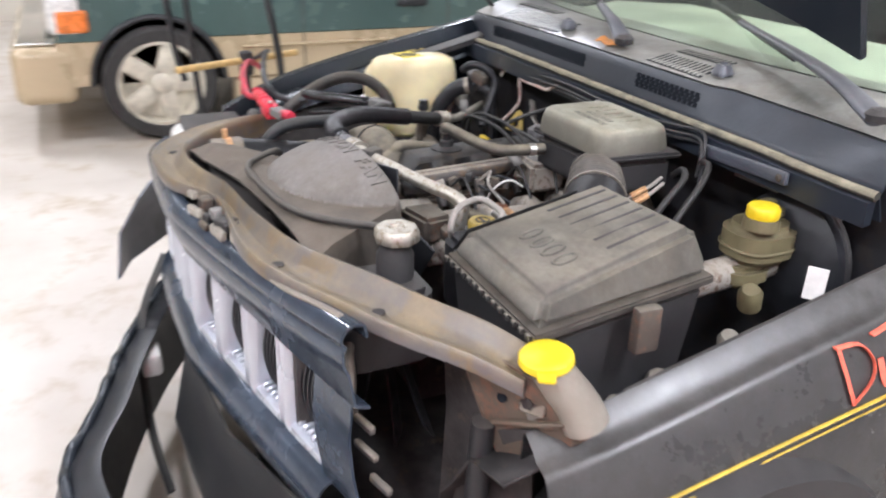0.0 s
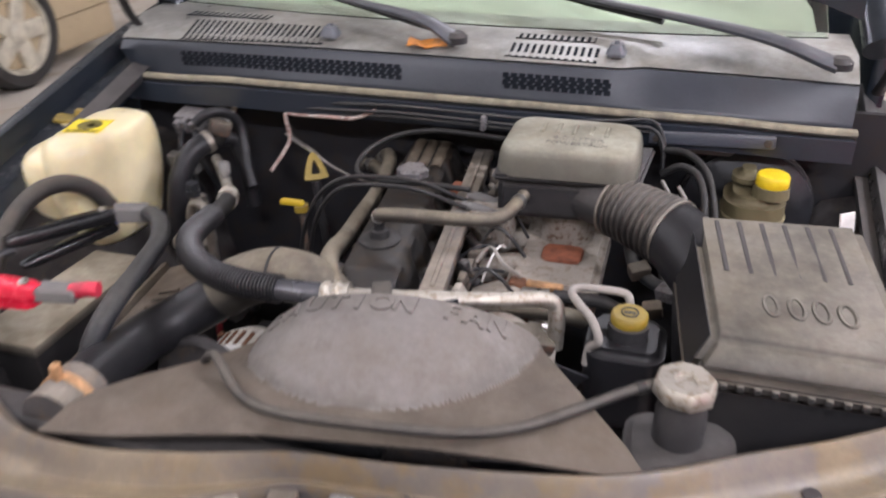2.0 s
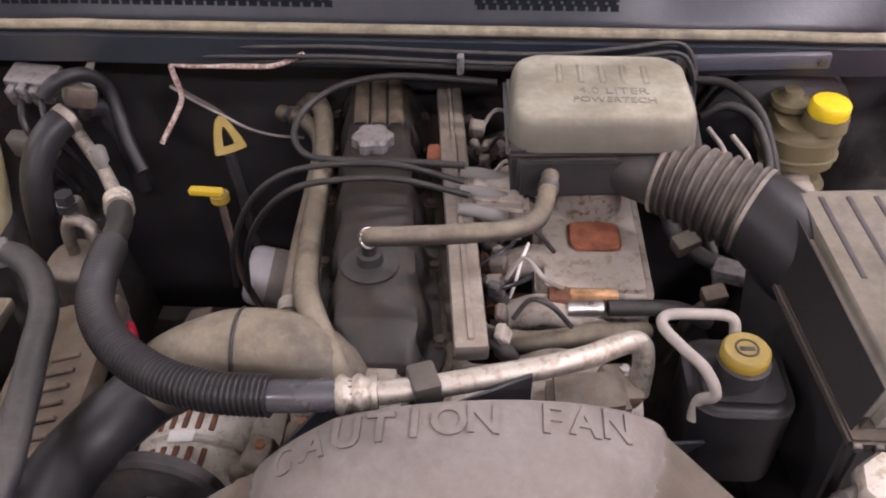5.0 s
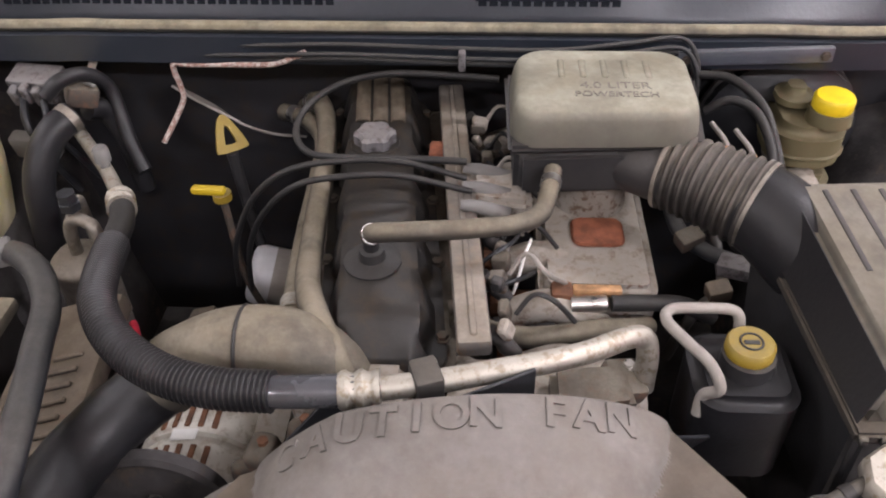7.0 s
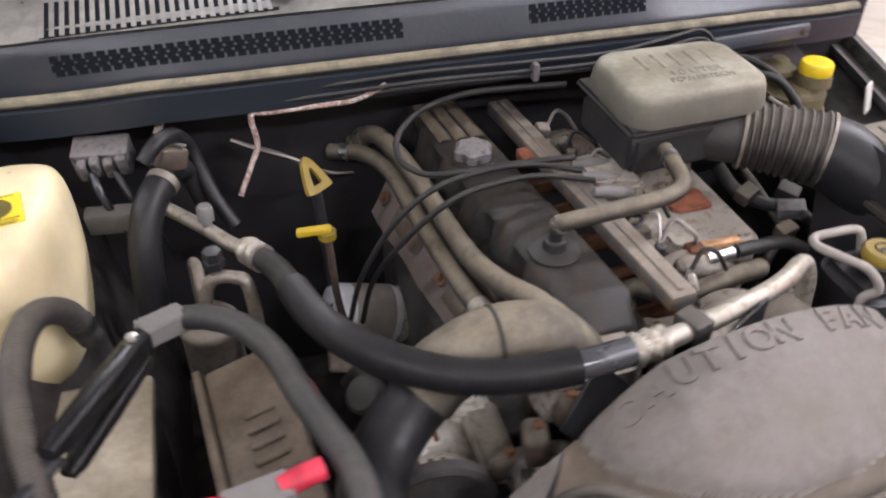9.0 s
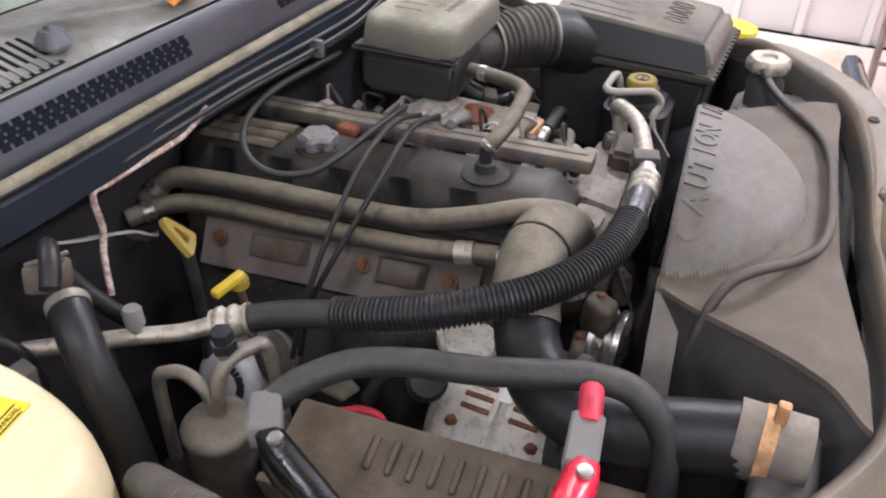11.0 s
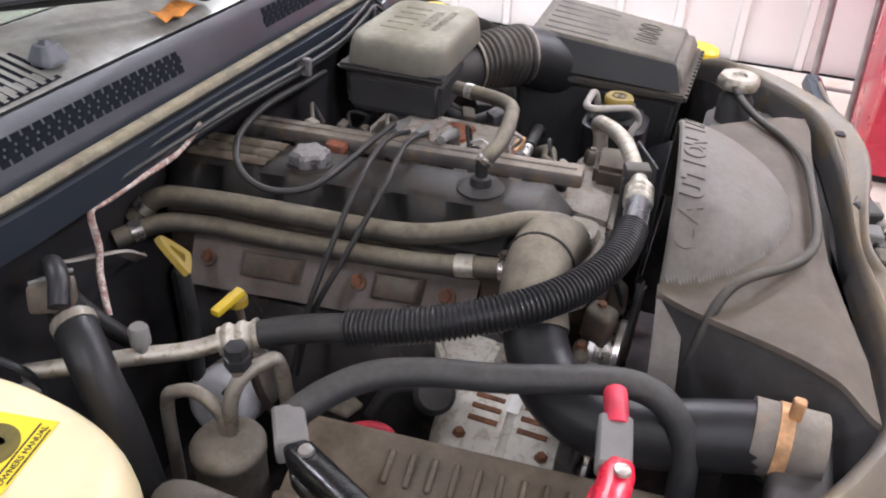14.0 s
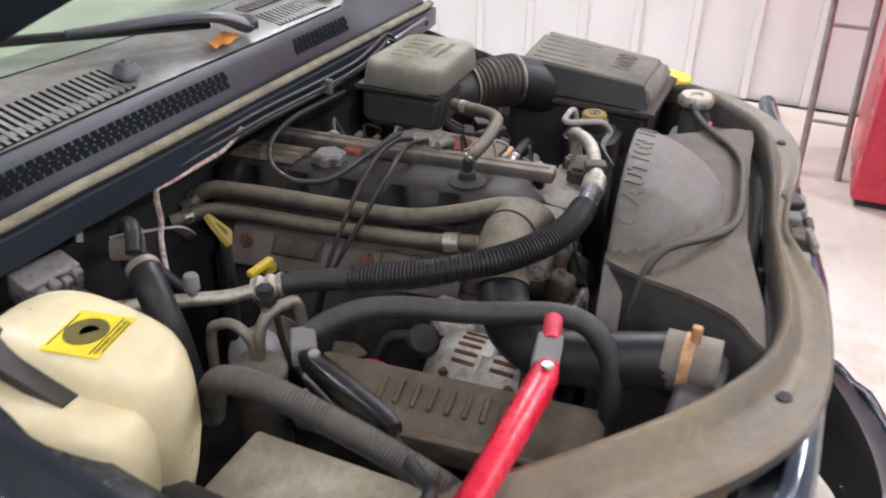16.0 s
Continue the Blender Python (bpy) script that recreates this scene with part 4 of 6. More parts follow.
part("top_tank", box(-0.44, 0.20, 0.775, 0.44, 0.262, 0.812, 0.012, 3), M_BLACK, rad, "black plastic top tank")
neck = part("filler_neck", lathe([(0, 0.80), (0.03, 0.80), (0.03, 0.87), (0.024, 0.88), (0.024, 0.895), (0, 0.895)], 20, at(0.462, 0.375, 0)), M_BLACK, rad)
part("filler_housing", prism(rounded(0.40, 0.27, 0.53, 0.42, 0.03), 0.70, 0.83, 0.01), M_BLACK, rad)
CAPM = at(0.462, 0.378, 0.893, 0, 0, 12)
bm = rings([[CAPM @ Vector((r * (0.93 if i % 2 else 1.0) * math.cos(2 * math.pi * i / 16), r * (0.93 if i % 2 else 1.0) * math.sin(2 * math.pi * i / 16), z)) for i in range(16)] for r, z in ((0.030, 0), (0.036, 0.0), (0.037, 0.004), (0.036, 0.016), (0.032, 0.021), (0.014, 0.021), (0.012, 0.0165), (0.001, 0.0165))])
part("radiator_cap", bm, M_ALU, rad, "dull silver pressure cap with notched rim", 35)

def rear_y(x):
    """The shroud's rear edge, square to the slightly turned engine."""
    return 0.437 + 0.11 * (x - 0.12)


def front_y(x):
    """Where the shroud's plate meets the radiator support."""
    return float(np.interp(x, (-0.28, -0.18, -0.10, 0.0, 0.10, 0.20, 0.30, 0.38, 0.44), (0.165, 0.177, 0.197, 0.220, 0.230, 0.240, 0.247, 0.250, 0.260)))


def plate_z(x, y):
    """The nearly level plate: a low front lip, drooping at the rear on the battery side."""
    lo = float(np.interp(x, (-0.3, -0.1, 0.2, 0.45), (0.842, 0.852, 0.866, 0.868)))
    top = float(np.interp(x, (-0.25, -0.1, 0.0, 0.3, 0.45), (0.862, 0.866, 0.869, 0.874, 0.876)))
    f = min(1, max(0, (y - front_y(x)) / 0.045))
    f = lo + (top - lo) * f * f * (3 - 2 * f)
    r = min(1, max(0, (y - 0.22) / 0.19))
    return f - 0.034 * r * r * (3 - 2 * r) * min(1, max(0, (-0.02 - x) / 0.10))


def dome_z(x, y):
    """Height of the shroud: the plate, and the half dome over the fan standing on it."""
    p = plate_z(x, y)
    u, v = (x - 0.09) / 0.193, (rear_y(x) - y) / 0.162
    q = u * u + v * v
    if q >= 1:
        return p
    h = 0.063 * (1 - q) ** 0.62 * (1 - 0.34 * v * v)
    return p + h


rows, sides = [], []
ny = 60
for i in range(ny + 1):
    v = i / ny
    row = []
    for k in range(121):
        s = k / 120
        fx, bx = -0.272 + 0.704 * s, -0.118 + 0.396 * s
        x = fx + (bx - fx) * v
        y = front_y(fx) + (rear_y(bx) - front_y(fx)) * v
        row.append((x, y, dome_z(x, y) - 0.004 * (i == ny)))
    a, b = row[0], row[-1]
    sides.append(a)
    rows.append([(a[0] - 0.003, a[1], a[2] - 0.006)] + row + [(b[0] + 0.006, b[1], b[2] - 0.012), (b[0] + 0.012, b[1], b[2] - 0.13)])
shroud = thing("fan_shroud", (0.0, 0.36, 0.5), "grey plastic fan shroud caked with dust, raised caution lettering", "fan shroud")
bm = shell(rows, 0.004)
for f in bm.faces:
    c = f.calc_center_median()
    if ((c.x - 0.09) / 0.193) ** 2 + ((rear_y(c.x) - c.y) / 0.162) ** 2 > 1:
        f.material_index = 1
part("shroud", bm, (M_SHROUD, M_PLATE), shroud, "pale dome on a brown dusty plate", 50)
part("side_wall", shell([[(x - dx, y - dx * 0.25, z - dz) for x, y, z in sides[::4]] for dx, dz in ((0.0, 0.007), (0.014, 0.03), (0.04, 0.08), (0.05, 0.15))], 0.004), M_BLACK, shroud, "bare black side wall", 60)
part("rear_rim", shell([[(x, y0, z) for x, y0, z in ((-0.105, 0.380, 0.834), (-0.14, 0.374, 0.812), (-0.18, 0.368, 0.782), (-0.215, 0.362, 0.742), (-0.235, 0.36, 0.69))], [(x, y0 + 0.034, z - 0.001) for x, y0, z in ((-0.105, 0.380, 0.834), (-0.14, 0.374, 0.812), (-0.18, 0.368, 0.782), (-0.215, 0.362, 0.742), (-0.235, 0.36, 0.69))]], 0.004), M_SHROUD, shroud, "pale dusty rear rim", 60)


def arch_letters(text, x0, x1, size):
    for k, ch in enumerate(text):
        if ch == " ":
            continue
        x = x0 + (x1 - x0) * k / (len(text) - 1)
        y = rear_y(x) - 0.024
        e = 0.006
        sx = (dome_z(x + e, y) - dome_z(x - e, y)) / (2 * e)
        sy = (dome_z(x, y + e) - dome_z(x, y - e)) / (2 * e)
        turn = Matrix.Rotation(math.atan(sy), 4, "X") @ Matrix.Rotation(-math.atan(sx), 4, "Y")
        letters(ch, size, at(x, y, dome_z(x, y) + 0.0004) @ turn, shroud, M_SHROUD, 0.0012, "raised_letter", 0.0011)


arch_letters("CAUTION FAN", -0.066, 0.232, 0.040)

fan = thing("cooling_fan", (0.12, 0.47, 0.4), "dark plastic cooling fan behind the shroud", "fan")
FM = at(0.12, 0.475, 0.597, 90)
part("hub", lathe([(0, -0.03), (0.07, -0.03), (0.08, 0), (0.07, 0.03), (0, 0.03)], 24, FM), M_DARK, fan)
for k in range(9):
    part("blade", box(-0.045, 0.07, -0.002, 0.045, 0.30, 0.002, 0.001, 1, FM @ pose(0, 0, 0, 0, 0, 40 * k) @ pose(0, 0, 0, 0, 28, 0)), M_BLACK_CLEAN, fan)

def hose(name, pts, r, mat, label, clamp=True, **kw):
    """A rubber hose with a band clamp near each end."""
    h = thing(name, pts[len(pts) // 2], label, "hose")
    part("hose_body", tube(pts, r, **kw), mat, h, "", 60)
    line = spline(pts, 8)
    for a, b in ((3, 5), (-6, -4)):
        if clamp:
            part("clamp", tube([line[a], line[b]], r * 1.1, 14), M_STEEL, h, "steel spring clamp")
        else:
            part("end_collar", tube([line[a], line[b]], r * 1.09 + 0.0005, 14), M_RUBBER, h, "dark rubber end collar")
    return h



hose("overflow_hose", [(0.432, 0.38, 0.90), (0.395, 0.362, 0.891), (0.35, 0.33, 0.884), (0.288, 0.282, 0.881), (0.218, 0.256, 0.880), (0.115, 0.244, 0.878), (0.025, 0.239, 0.876), (-0.028, 0.249, 0.875), (-0.066, 0.274, 0.874), (-0.10, 0.308, 0.873), (-0.125, 0.33, 0.866), (-0.15, 0.345, 0.84), (-0.168, 0.355, 0.79), (-0.175, 0.37, 0.70), (-0.175, 0.38, 0.62)], 0.0065, M_GREYHOSE, "thin dusty overflow hose lying on the shroud", clamp=False, seg=10)

# ---- engine ----
eng = thing("engine", (0.0, 0.8, 0.3), "dusty six-cylinder engine with a black valve cover", "engine")


def yaxis(y):
    """Middle of the valve cover at y."""
    return -0.004 - 0.11 * (y - 0.56)


def cover_rows():
    rows = []
    for k in range(97):
        y = 0.553 + 0.61 * k / 96
        c = yaxis(y)
        end = min(1, (k + 0.6) / 6.6, (96.6 - k) / 6.6)
        wave = 0.017 * max(0, math.cos(2 * math.pi * (y - 0.60) / 0.094)) ** 0.9
        h = 0.865 if y < 0.80 else 0.861
        w = 0.052
        prof = [(-0.075, 0.795), (-0.075, 0.803), (-w - 0.012 + wave, 0.806), (-w - 0.004 + wave, 0.83), (-w + 0.006, h - 0.006), (-w + 0.016, h), (0, h + 0.001), (w - 0.016, h), (w - 0.006, h - 0.006), (w + 0.004 - wave, 0.83), (w + 0.012 - wave, 0.806), (0.075, 0.803), (0.075, 0.795)]
        rows.append([(c + x * (0.75 + 0.25 * end), y, z if z < 0.82 else 0.806 + (z - 0.806) * (0.35 + 0.65 * end)) for x, z in prof])
    return rows


part("valve_cover", rings(cover_rows()), M_VALVE, eng, "black crackle valve cover with scalloped sides", 50)
part("cylinder_head", prism([(-0.083, 0.57), (0.08, 0.57), (0.03, 1.14), (-0.142, 1.14)], 0.68, 0.795, 0.006, 2), M_RUSTDUST, eng)
part("block", box(-0.16, 0.56, 0.32, 0.12, 1.14, 0.68, 0.01), M_DARK, eng)
capm = at(-0.052, 0.935, 0.862)
bm = rings([[capm @ Vector((r * (0.86 if (i // 2) % 2 else 1.0) * math.cos(2 * math.pi * i / 24), r * (0.86 if (i // 2) % 2 else 1.0) * math.sin(2 * math.pi * i / 24), z)) for i in range(24)] for r, z in ((0.026, 0), (0.030, 0.003), (0.030, 0.017), (0.024, 0.022), (0.001, 0.023))])
part("oil_filler_cap", bm, M_STAIN, eng, "dusty notched oil filler cap", 30)
part("filler_base", lathe([(0, 0), (0.036, 0), (0.034, 0.006), (0, 0.006)], 24, at(-0.052, 0.935, 0.858)), M_VALVE, eng)
part("pcv_grommet", lathe([(0, 0), (0.034, 0), (0.034, 0.004), (0.024, 0.008), (0.016, 0.009), (0.014, 0.02), (0.009, 0.022), (0.009, 0.042), (0, 0.042)], 26, at(-0.024, 0.68, 0.864)), M_RUBBER, eng, "black breather grommet with elbow")
for a in (-0.026, 0.0, 0.026):
    part("cover_ridge", shell([[(yaxis(y) + a - 0.011, y, 0.8625), (yaxis(y) + a - 0.007, y, 0.8665), (yaxis(y) + a + 0.007, y, 0.8665), (yaxis(y) + a + 0.011, y, 0.8625)] for y in (0.99, 1.03, 1.07, 1.115)], 0.002), M_CRUST, eng, "brown dirt-caked ridge", 60)
for y in (0.62, 0.75, 0.88, 1.01, 1.11):
    for s in (-1, 1):
        part("cover_bolt", bolt((yaxis(y) + s * 0.071, y, 0.803)), M_RUSTDUST, eng)
# fuel rail and injectors
part("fuel_rail", box(-0.019, 0, -0.012, 0.019, 0.55, 0.012, 0.005, 2, at(0.099, 0.56, 0.85, 0, 0, 5.6)), M_STEEL_TAN, eng, "dusty fuel rail")
part("rail_rib", box(-0.004, 0.01, 0.011, 0.004, 0.54, 0.0145, 0.0015, 1, at(0.099, 0.56, 0.85, 0, 0, 5.6)), M_STEEL_TAN, eng)
for k in range(6):
    y = 0.60 + 0.092 * k
    x = 0.12 - 0.11 * (y - 0.56)
    inj = part("injector", lathe([(0, 0), (0.009, 0), (0.011, 0.02), (0.008, 0.03), (0.008, 0.05), (0, 0.05)], 12, at(x + 0.03, y, 0.80, 0, -38)), M_BLACK, eng)
    part("intake_runner", tube([(x + 0.03, y, 0.77), (x + 0.09, y, 0.79), (x + 0.16, y - 0.01, 0.75)], 0.021, 10), M_CAST, eng, "dirty cast intake runner")
    part("exhaust_runner", tube([(x + 0.02, y, 0.70), (x + 0.10, y, 0.70), (x + 0.16, y, 0.64)], 0.018, 8), M_RUST, eng)
part("intake_plenum", prism(rounded(0.175, 0.71, 0.325, 0.98, 0.02), 0.735, 0.80, 0.012, 3), M_CAST, eng, "dust-covered cast plenum")
part("rust_patch", prism(rounded(0.22, 0.79, 0.29, 0.85, 0.015), 0.80, 0.806, 0.003), M_ORANGERUST, eng, "orange rust patch")
part("coil_block", prism([(0.085, 0.80), (0.165, 0.79), (0.165, 0.87), (0.085, 0.88)], 0.81, 0.87, 0.008), M_CAST, eng, "dirty cast bracket")
for y in (0.78, 0.82, 0.86):
    part("wire_boot", tube([(0.135, y, 0.86), (0.10, y, 0.872), (0.075, y, 0.875)], 0.011, 10, taper=0.007), M_GREY_PLASTIC, eng, "grey spark lead boot")
part("red_clip", box(0.024, 0.922, 0.838, 0.068, 0.955, 0.856, 0.004), M_ORANGERUST, eng, "faded red clip")
# front of the engine
part("thermostat_housing", prism(rounded(-0.10, 0.50, 0.03, 0.585, 0.03), 0.74, 0.83, 0.012, 3), M_CAST, eng, "dirty cast thermostat housing")
part("front_bracket", prism([(0.06, 0.50), (0.25, 0.52), (0.25, 0.60), (0.08, 0.60)], 0.72, 0.80, 0.01), M_CAST, eng, "rust-stained cast bracket")
part("front_bracket", prism([(0.18, 0.49), (0.27, 0.51), (0.26, 0.57), (0.18, 0.56)], 0.78, 0.83, 0.008), M_RUSTDUST, eng, "rusty bracket")
def shield_at(y, g, d=0.0):
    """A place on the sloping exhaust shield: g up it, d off it."""
    lo, hi = Vector((-0.125 - 0.14 * (y - 0.65), y, 0.70)), Vector((-0.086 - 0.155 * (y - 0.65), y, 0.762))
    return lo.lerp(hi, g) + Vector((-0.85, 0, 0.53)) * d


shield = part("exhaust_shield", shell([[shield_at(0.65 + 0.43 * k / 10, g, 0.003 * math.sin(1.7 * k + 2 * g)) for k in range(11)] for g in (-0.12, 0.0, 0.3, 0.7, 1.0, 1.08)], 0.005), M_SHIELD, eng, "dust-greyed pressed steel shield", 60)
for y0, y1 in ((0.725, 0.80), (0.905, 1.0)):
    part("pressed_rib", rings([[shield_at(y0 + e, 0.25 + e * 4, d), shield_at(y1 - e, 0.25 + e * 4, d), shield_at(y1 - e, 0.78 - e * 4, d), shield_at(y0 + e, 0.78 - e * 4, d)] for e, d in ((0.0, 0.0), (0.006, 0.010), (0.012, 0.012))]), M_RUSTDUST, shield, "darker pressed rib", 50)
for y in (0.69, 0.82, 1.05):
    m = Matrix.Translation(shield_at(y, 0.5, 0.003)) @ Matrix.Rotation(radians(-58), 4, "Y")
    part("washer", lathe([(0, 0), (0.013, 0), (0.012, 0.003), (0, 0.003)], 16, m), M_RUSTDUST, shield)
    part("shield_bolt", bolt((0, 0, 0.003), 0.008, 0.009, m), M_RUST, shield, "rusty bolt")
part("pulley", lathe([(0, -0.02), (0.05, -0.02), (0.05, -0.012), (0.044, -0.006), (0.05, 0), (0.044, 0.006), (0.05, 0.012), (0.05, 0.02), (0, 0.02)], 26, at(-0.10, 0.462, 0.70, 90)), M_STEEL, eng, "worn steel pulley")
part("water_pump", lathe([(0, -0.03), (0.06, -0.03), (0.06, 0.03), (0, 0.03)], 24, at(0.02, 0.52, 0.70, 90)), M_RUSTDUST, eng)

hose("heater_hose", [(-0.20, 1.15, 0.79), (-0.17, 1.12, 0.82), (-0.148, 1.06, 0.82), (-0.130, 0.95, 0.818), (-0.122, 0.83, 0.82), (-0.113, 0.74, 0.825), (-0.10, 0.66, 0.845), (-0.075, 0.59, 0.862), (-0.045, 0.54, 0.845), (-0.03, 0.52, 0.80)], 0.0155, M_RUBBER_TAN, "thick dust-covered heater hose beside the valve cover", seg=14)
hose("heater_return_hose", [(-0.24, 1.15, 0.78), (-0.191, 1.11, 0.79), (-0.157, 1.06, 0.782), (-0.147, 0.95, 0.782), (-0.139, 0.816, 0.789), (-0.130, 0.713, 0.795), (-0.121, 0.637, 0.805), (-0.12, 0.58, 0.813)], 0.0145, M_RUBBER_TAN, "dust-covered heater return hose with a silver clamp", seg=14)
cl = solid("hose_clamp", tube([(-0.126, 0.675, 0.80), (-0.1225, 0.650, 0.8035)], 0.0165, 16), M_ALU, "silver band clamp on the heater return hose", "hose clamp")
hose("breather_hose", [(-0.026, 0.68, 0.905), (-0.015, 0.672, 0.916), (0.02, 0.668, 0.922), (0.06, 0.672, 0.922), (0.10, 0.68, 0.92), (0.14, 0.69, 0.918), (0.168, 0.712, 0.915), (0.18, 0.75, 0.915), (0.188, 0.80, 0.915)], 0.0115, M_RUBBER_TAN, "curved dusty breather hose from valve cover to intake box", seg=12)

# upper radiator hose: elbow over the thermostat, then forward to the radiator
urh = thing("radiator_hose", (-0.2, 0.4, 0.7), "thick upper radiator hose, tan with dust at its bend", "hose")
part("elbow", tube([(-0.03, 0.545, 0.76), (-0.05, 0.55, 0.81), (-0.095, 0.556, 0.848), (-0.155, 0.556, 0.852), (-0.21, 0.546, 0.834), (-0.24, 0.534, 0.814)], 0.042, 20), M_RUBBER_TAN, urh, "dust-covered bend", 60)
part("seam", tube([(-0.148, 0.556 + 0.0427 * math.cos(radians(a)), 0.852 + 0.0427 * math.sin(radians(a))) for a in range(0, 181, 20)], 0.0022, 6, 2), M_RUBBER, urh)
part("run", tube([(-0.235, 0.536, 0.816), (-0.268, 0.516, 0.798), (-0.298, 0.485, 0.785), (-0.318, 0.44, 0.782), (-0.32, 0.38, 0.79), (-0.311, 0.32, 0.803), (-0.302, 0.27, 0.812)], 0.038, 20), M_HOSE, urh, "black straight run", 60)
part("stub", tube([(-0.302, 0.285, 0.812), (-0.300, 0.215, 0.812)], 0.040, 18), M_STEEL_TAN, urh, "tan dusty hose end", 60)
part("clamp", tube([(-0.302, 0.262, 0.812), (-0.302, 0.248, 0.812)], 0.0415, 20), M_COPPER, urh, "rusty copper-coloured clamp")
part("clamp_screw", box(-0.310, 0.243, 0.846, -0.298, 0.256, 0.874, 0.003), M_COPPER, urh)

# air-conditioning hose and pipe
ac = thing("air_conditioning_hose", (-0.15, 0.6, 0.8), "air-conditioning hose with black corrugated sleeve and silver ferrules", "hose")
ACL = [(0.0, 0.4665, 0.893), (-0.045, 0.4615, 0.894), (-0.09, 0.459, 0.894), (-0.15, 0.463, 0.892), (-0.21, 0.482, 0.889), (-0.27, 0.525, 0.884), (-0.315, 0.585, 0.876), (-0.34, 0.65, 0.862), (-0.356, 0.72, 0.848), (-0.37, 0.78, 0.836), (-0.392, 0.83, 0.825)]
part("end_sleeve", tube(ACL[:4], 0.0165, 14), M_SLEEVE, ac, "smooth grey bare hose", 60)
part("corrugated_sleeve", tube(ACL[2:9], 0.0195, 16, 10, 0.0034, 0.0056), M_CORRUGATED, ac, "black corrugated sleeve", 25)
part("rear_hose", tube(ACL[7:], 0.0165, 14), M_RUBBER, ac, "", 60)
for a, b in (((0.012, 0.468, 0.893), (-0.028, 0.463, 0.893)), ((-0.385, 0.815, 0.828), (-0.405, 0.855, 0.82))):
    A, B = Vector(a), Vector(b)
    fer = part("ferrule", tube([a, A.lerp(B, 0.5), b], 0.0185, 16, 10, 0.0035, 0.016), M_ALU, ac, "crimped silver ferrule")
part("pipe", tube([(0.012, 0.468, 0.893), (0.045, 0.475, 0.893), (0.085, 0.487, 0.890), (0.125, 0.500, 0.888), (0.171, 0.516, 0.884), (0.218, 0.539, 0.877), (0.258, 0.566, 0.869), (0.279, 0.578, 0.857), (0.285, 0.573, 0.835), (0.285, 0.567, 0.79)], 0.0122, 14), M_ALU, ac, "bent aluminium pipe", 60)
part("pipe_clip", box(-0.014, -0.018, -0.016, 0.014, 0.018, 0.016, 0.004, 2, at(0.055, 0.480, 0.893, 0, 0, 20)), M_GREYHOSE, ac, "dark rubber pipe clip")
part("pipe_clip_foot", box(0.04, 0.485, 0.80, 0.068, 0.497, 0.893, 0.003), M_BLACK, ac)
part("rear_pipe", tube([(-0.402, 0.85, 0.821), (-0.425, 0.885, 0.812), (-0.46, 0.935, 0.812), (-0.53, 1.02, 0.815)], 0.0105, 12), M_ALU, ac, "aluminium pipe with service port", 60)
part("service_port", lathe([(0, 0), (0.007, 0), (0.007, 0.012), (0.0115, 0.012), (0.0115, 0.032), (0.009, 0.036), (0, 0.036)], 14, at(-0.452, 0.925, 0.818)), M_GREY_PLASTIC, ac, "grey service port cap")

# ---- intake ----
res = thing("intake_resonator", (0.25, 0.87, 0.86), "black intake box over the throttle with a dust-grey ribbed lid", "intake box")
part("lower_box", prism([(0.140, 0.808), (0.36, 0.826), (0.372, 0.975), (0.135, 0.975)], 0.865, 0.936, 0.012, 3), M_BLACK, res)
part("flange", prism([(0.132, 0.800), (0.372, 0.818), (0.386, 0.985), (0.127, 0.985)], 0.936, 0.947, 0.005, 2), M_BLACK, res)
lid_line = [(x, y + (x - 0.25) * 0.05 * (0.98 - y) / 0.19) for x, y in rounded(0.134, 0.808, 0.366, 0.978, 0.036, 6)]
part("lid", rings([[(0.254 + (x - 0.254) * s, 0.886 + (y - 0.886) * (s - 0.25 * (1 - s)), z) for x, y in lid_line] for s, z in ((1.0, 0.945), (1.0, 0.952), (0.985, 0.966), (0.965, 0.979), (0.935, 0.988), (0.89, 0.9923), (0.80, 0.9934), (0.4, 0.994))]), M_RES_LID, res, "dust-bleached moulded lid", 60)
for k in range(5):
    part("lid_rib", box(0.193 + 0.027 * k, 0.89, 0.987, 0.202 + 0.027 * k, 0.938, 0.9958, 0.0035, 3), M_RES_LID, res)
letters("4.0 LITER", 0.022, at(0.262, 0.872, 0.9932), res, M_RES_TEXT, 0.0012, "raised_letters")
letters("POWERTECH", 0.017, at(0.262, 0.851, 0.9932), res, M_RES_TEXT, 0.0012, "raised_letters")
part("throttle_body", lathe([(0, 0), (0.05, 0), (0.045, 0.06), (0, 0.06)], 20, at(0.25, 0.90, 0.80)), M_CAST, res)
part("outlet", tube([(0.27, 0.87, 0.90), (0.31, 0.842, 0.90), (0.345, 0.82, 0.90)], 0.046, 18, flat=0.9), M_BLACK, res, "", 60)
bel = thing("intake_bellows", (0.41, 0.74, 0.85), "black ribbed rubber intake bellows with steel clamps", "intake hose")
part("ribbed_tube", tube([(0.330, 0.83, 0.90), (0.355, 0.815, 0.90), (0.38, 0.798, 0.90), (0.405, 0.781, 0.898), (0.432, 0.762, 0.896)], 0.047, 28, 10, 0.0050, 0.0125, taper=0.055), M_BELLOWS, bel, "", 35)
for a, b in (((0.333, 0.8285, 0.90), (0.337, 0.8258, 0.90)), ((0.428, 0.765, 0.8965), (0.432, 0.762, 0.896))):
    part("band_clamp", tube([a, b], 0.0505 if a[0] < 0.4 else 0.0562, 24), M_GRIMY, bel, "grimy steel band clamp")

air = thing("air_filter_box", (0.59, 0.62, 0.6), "large dusty air filter box with ribbed lid and raised lettering", "air filter box")
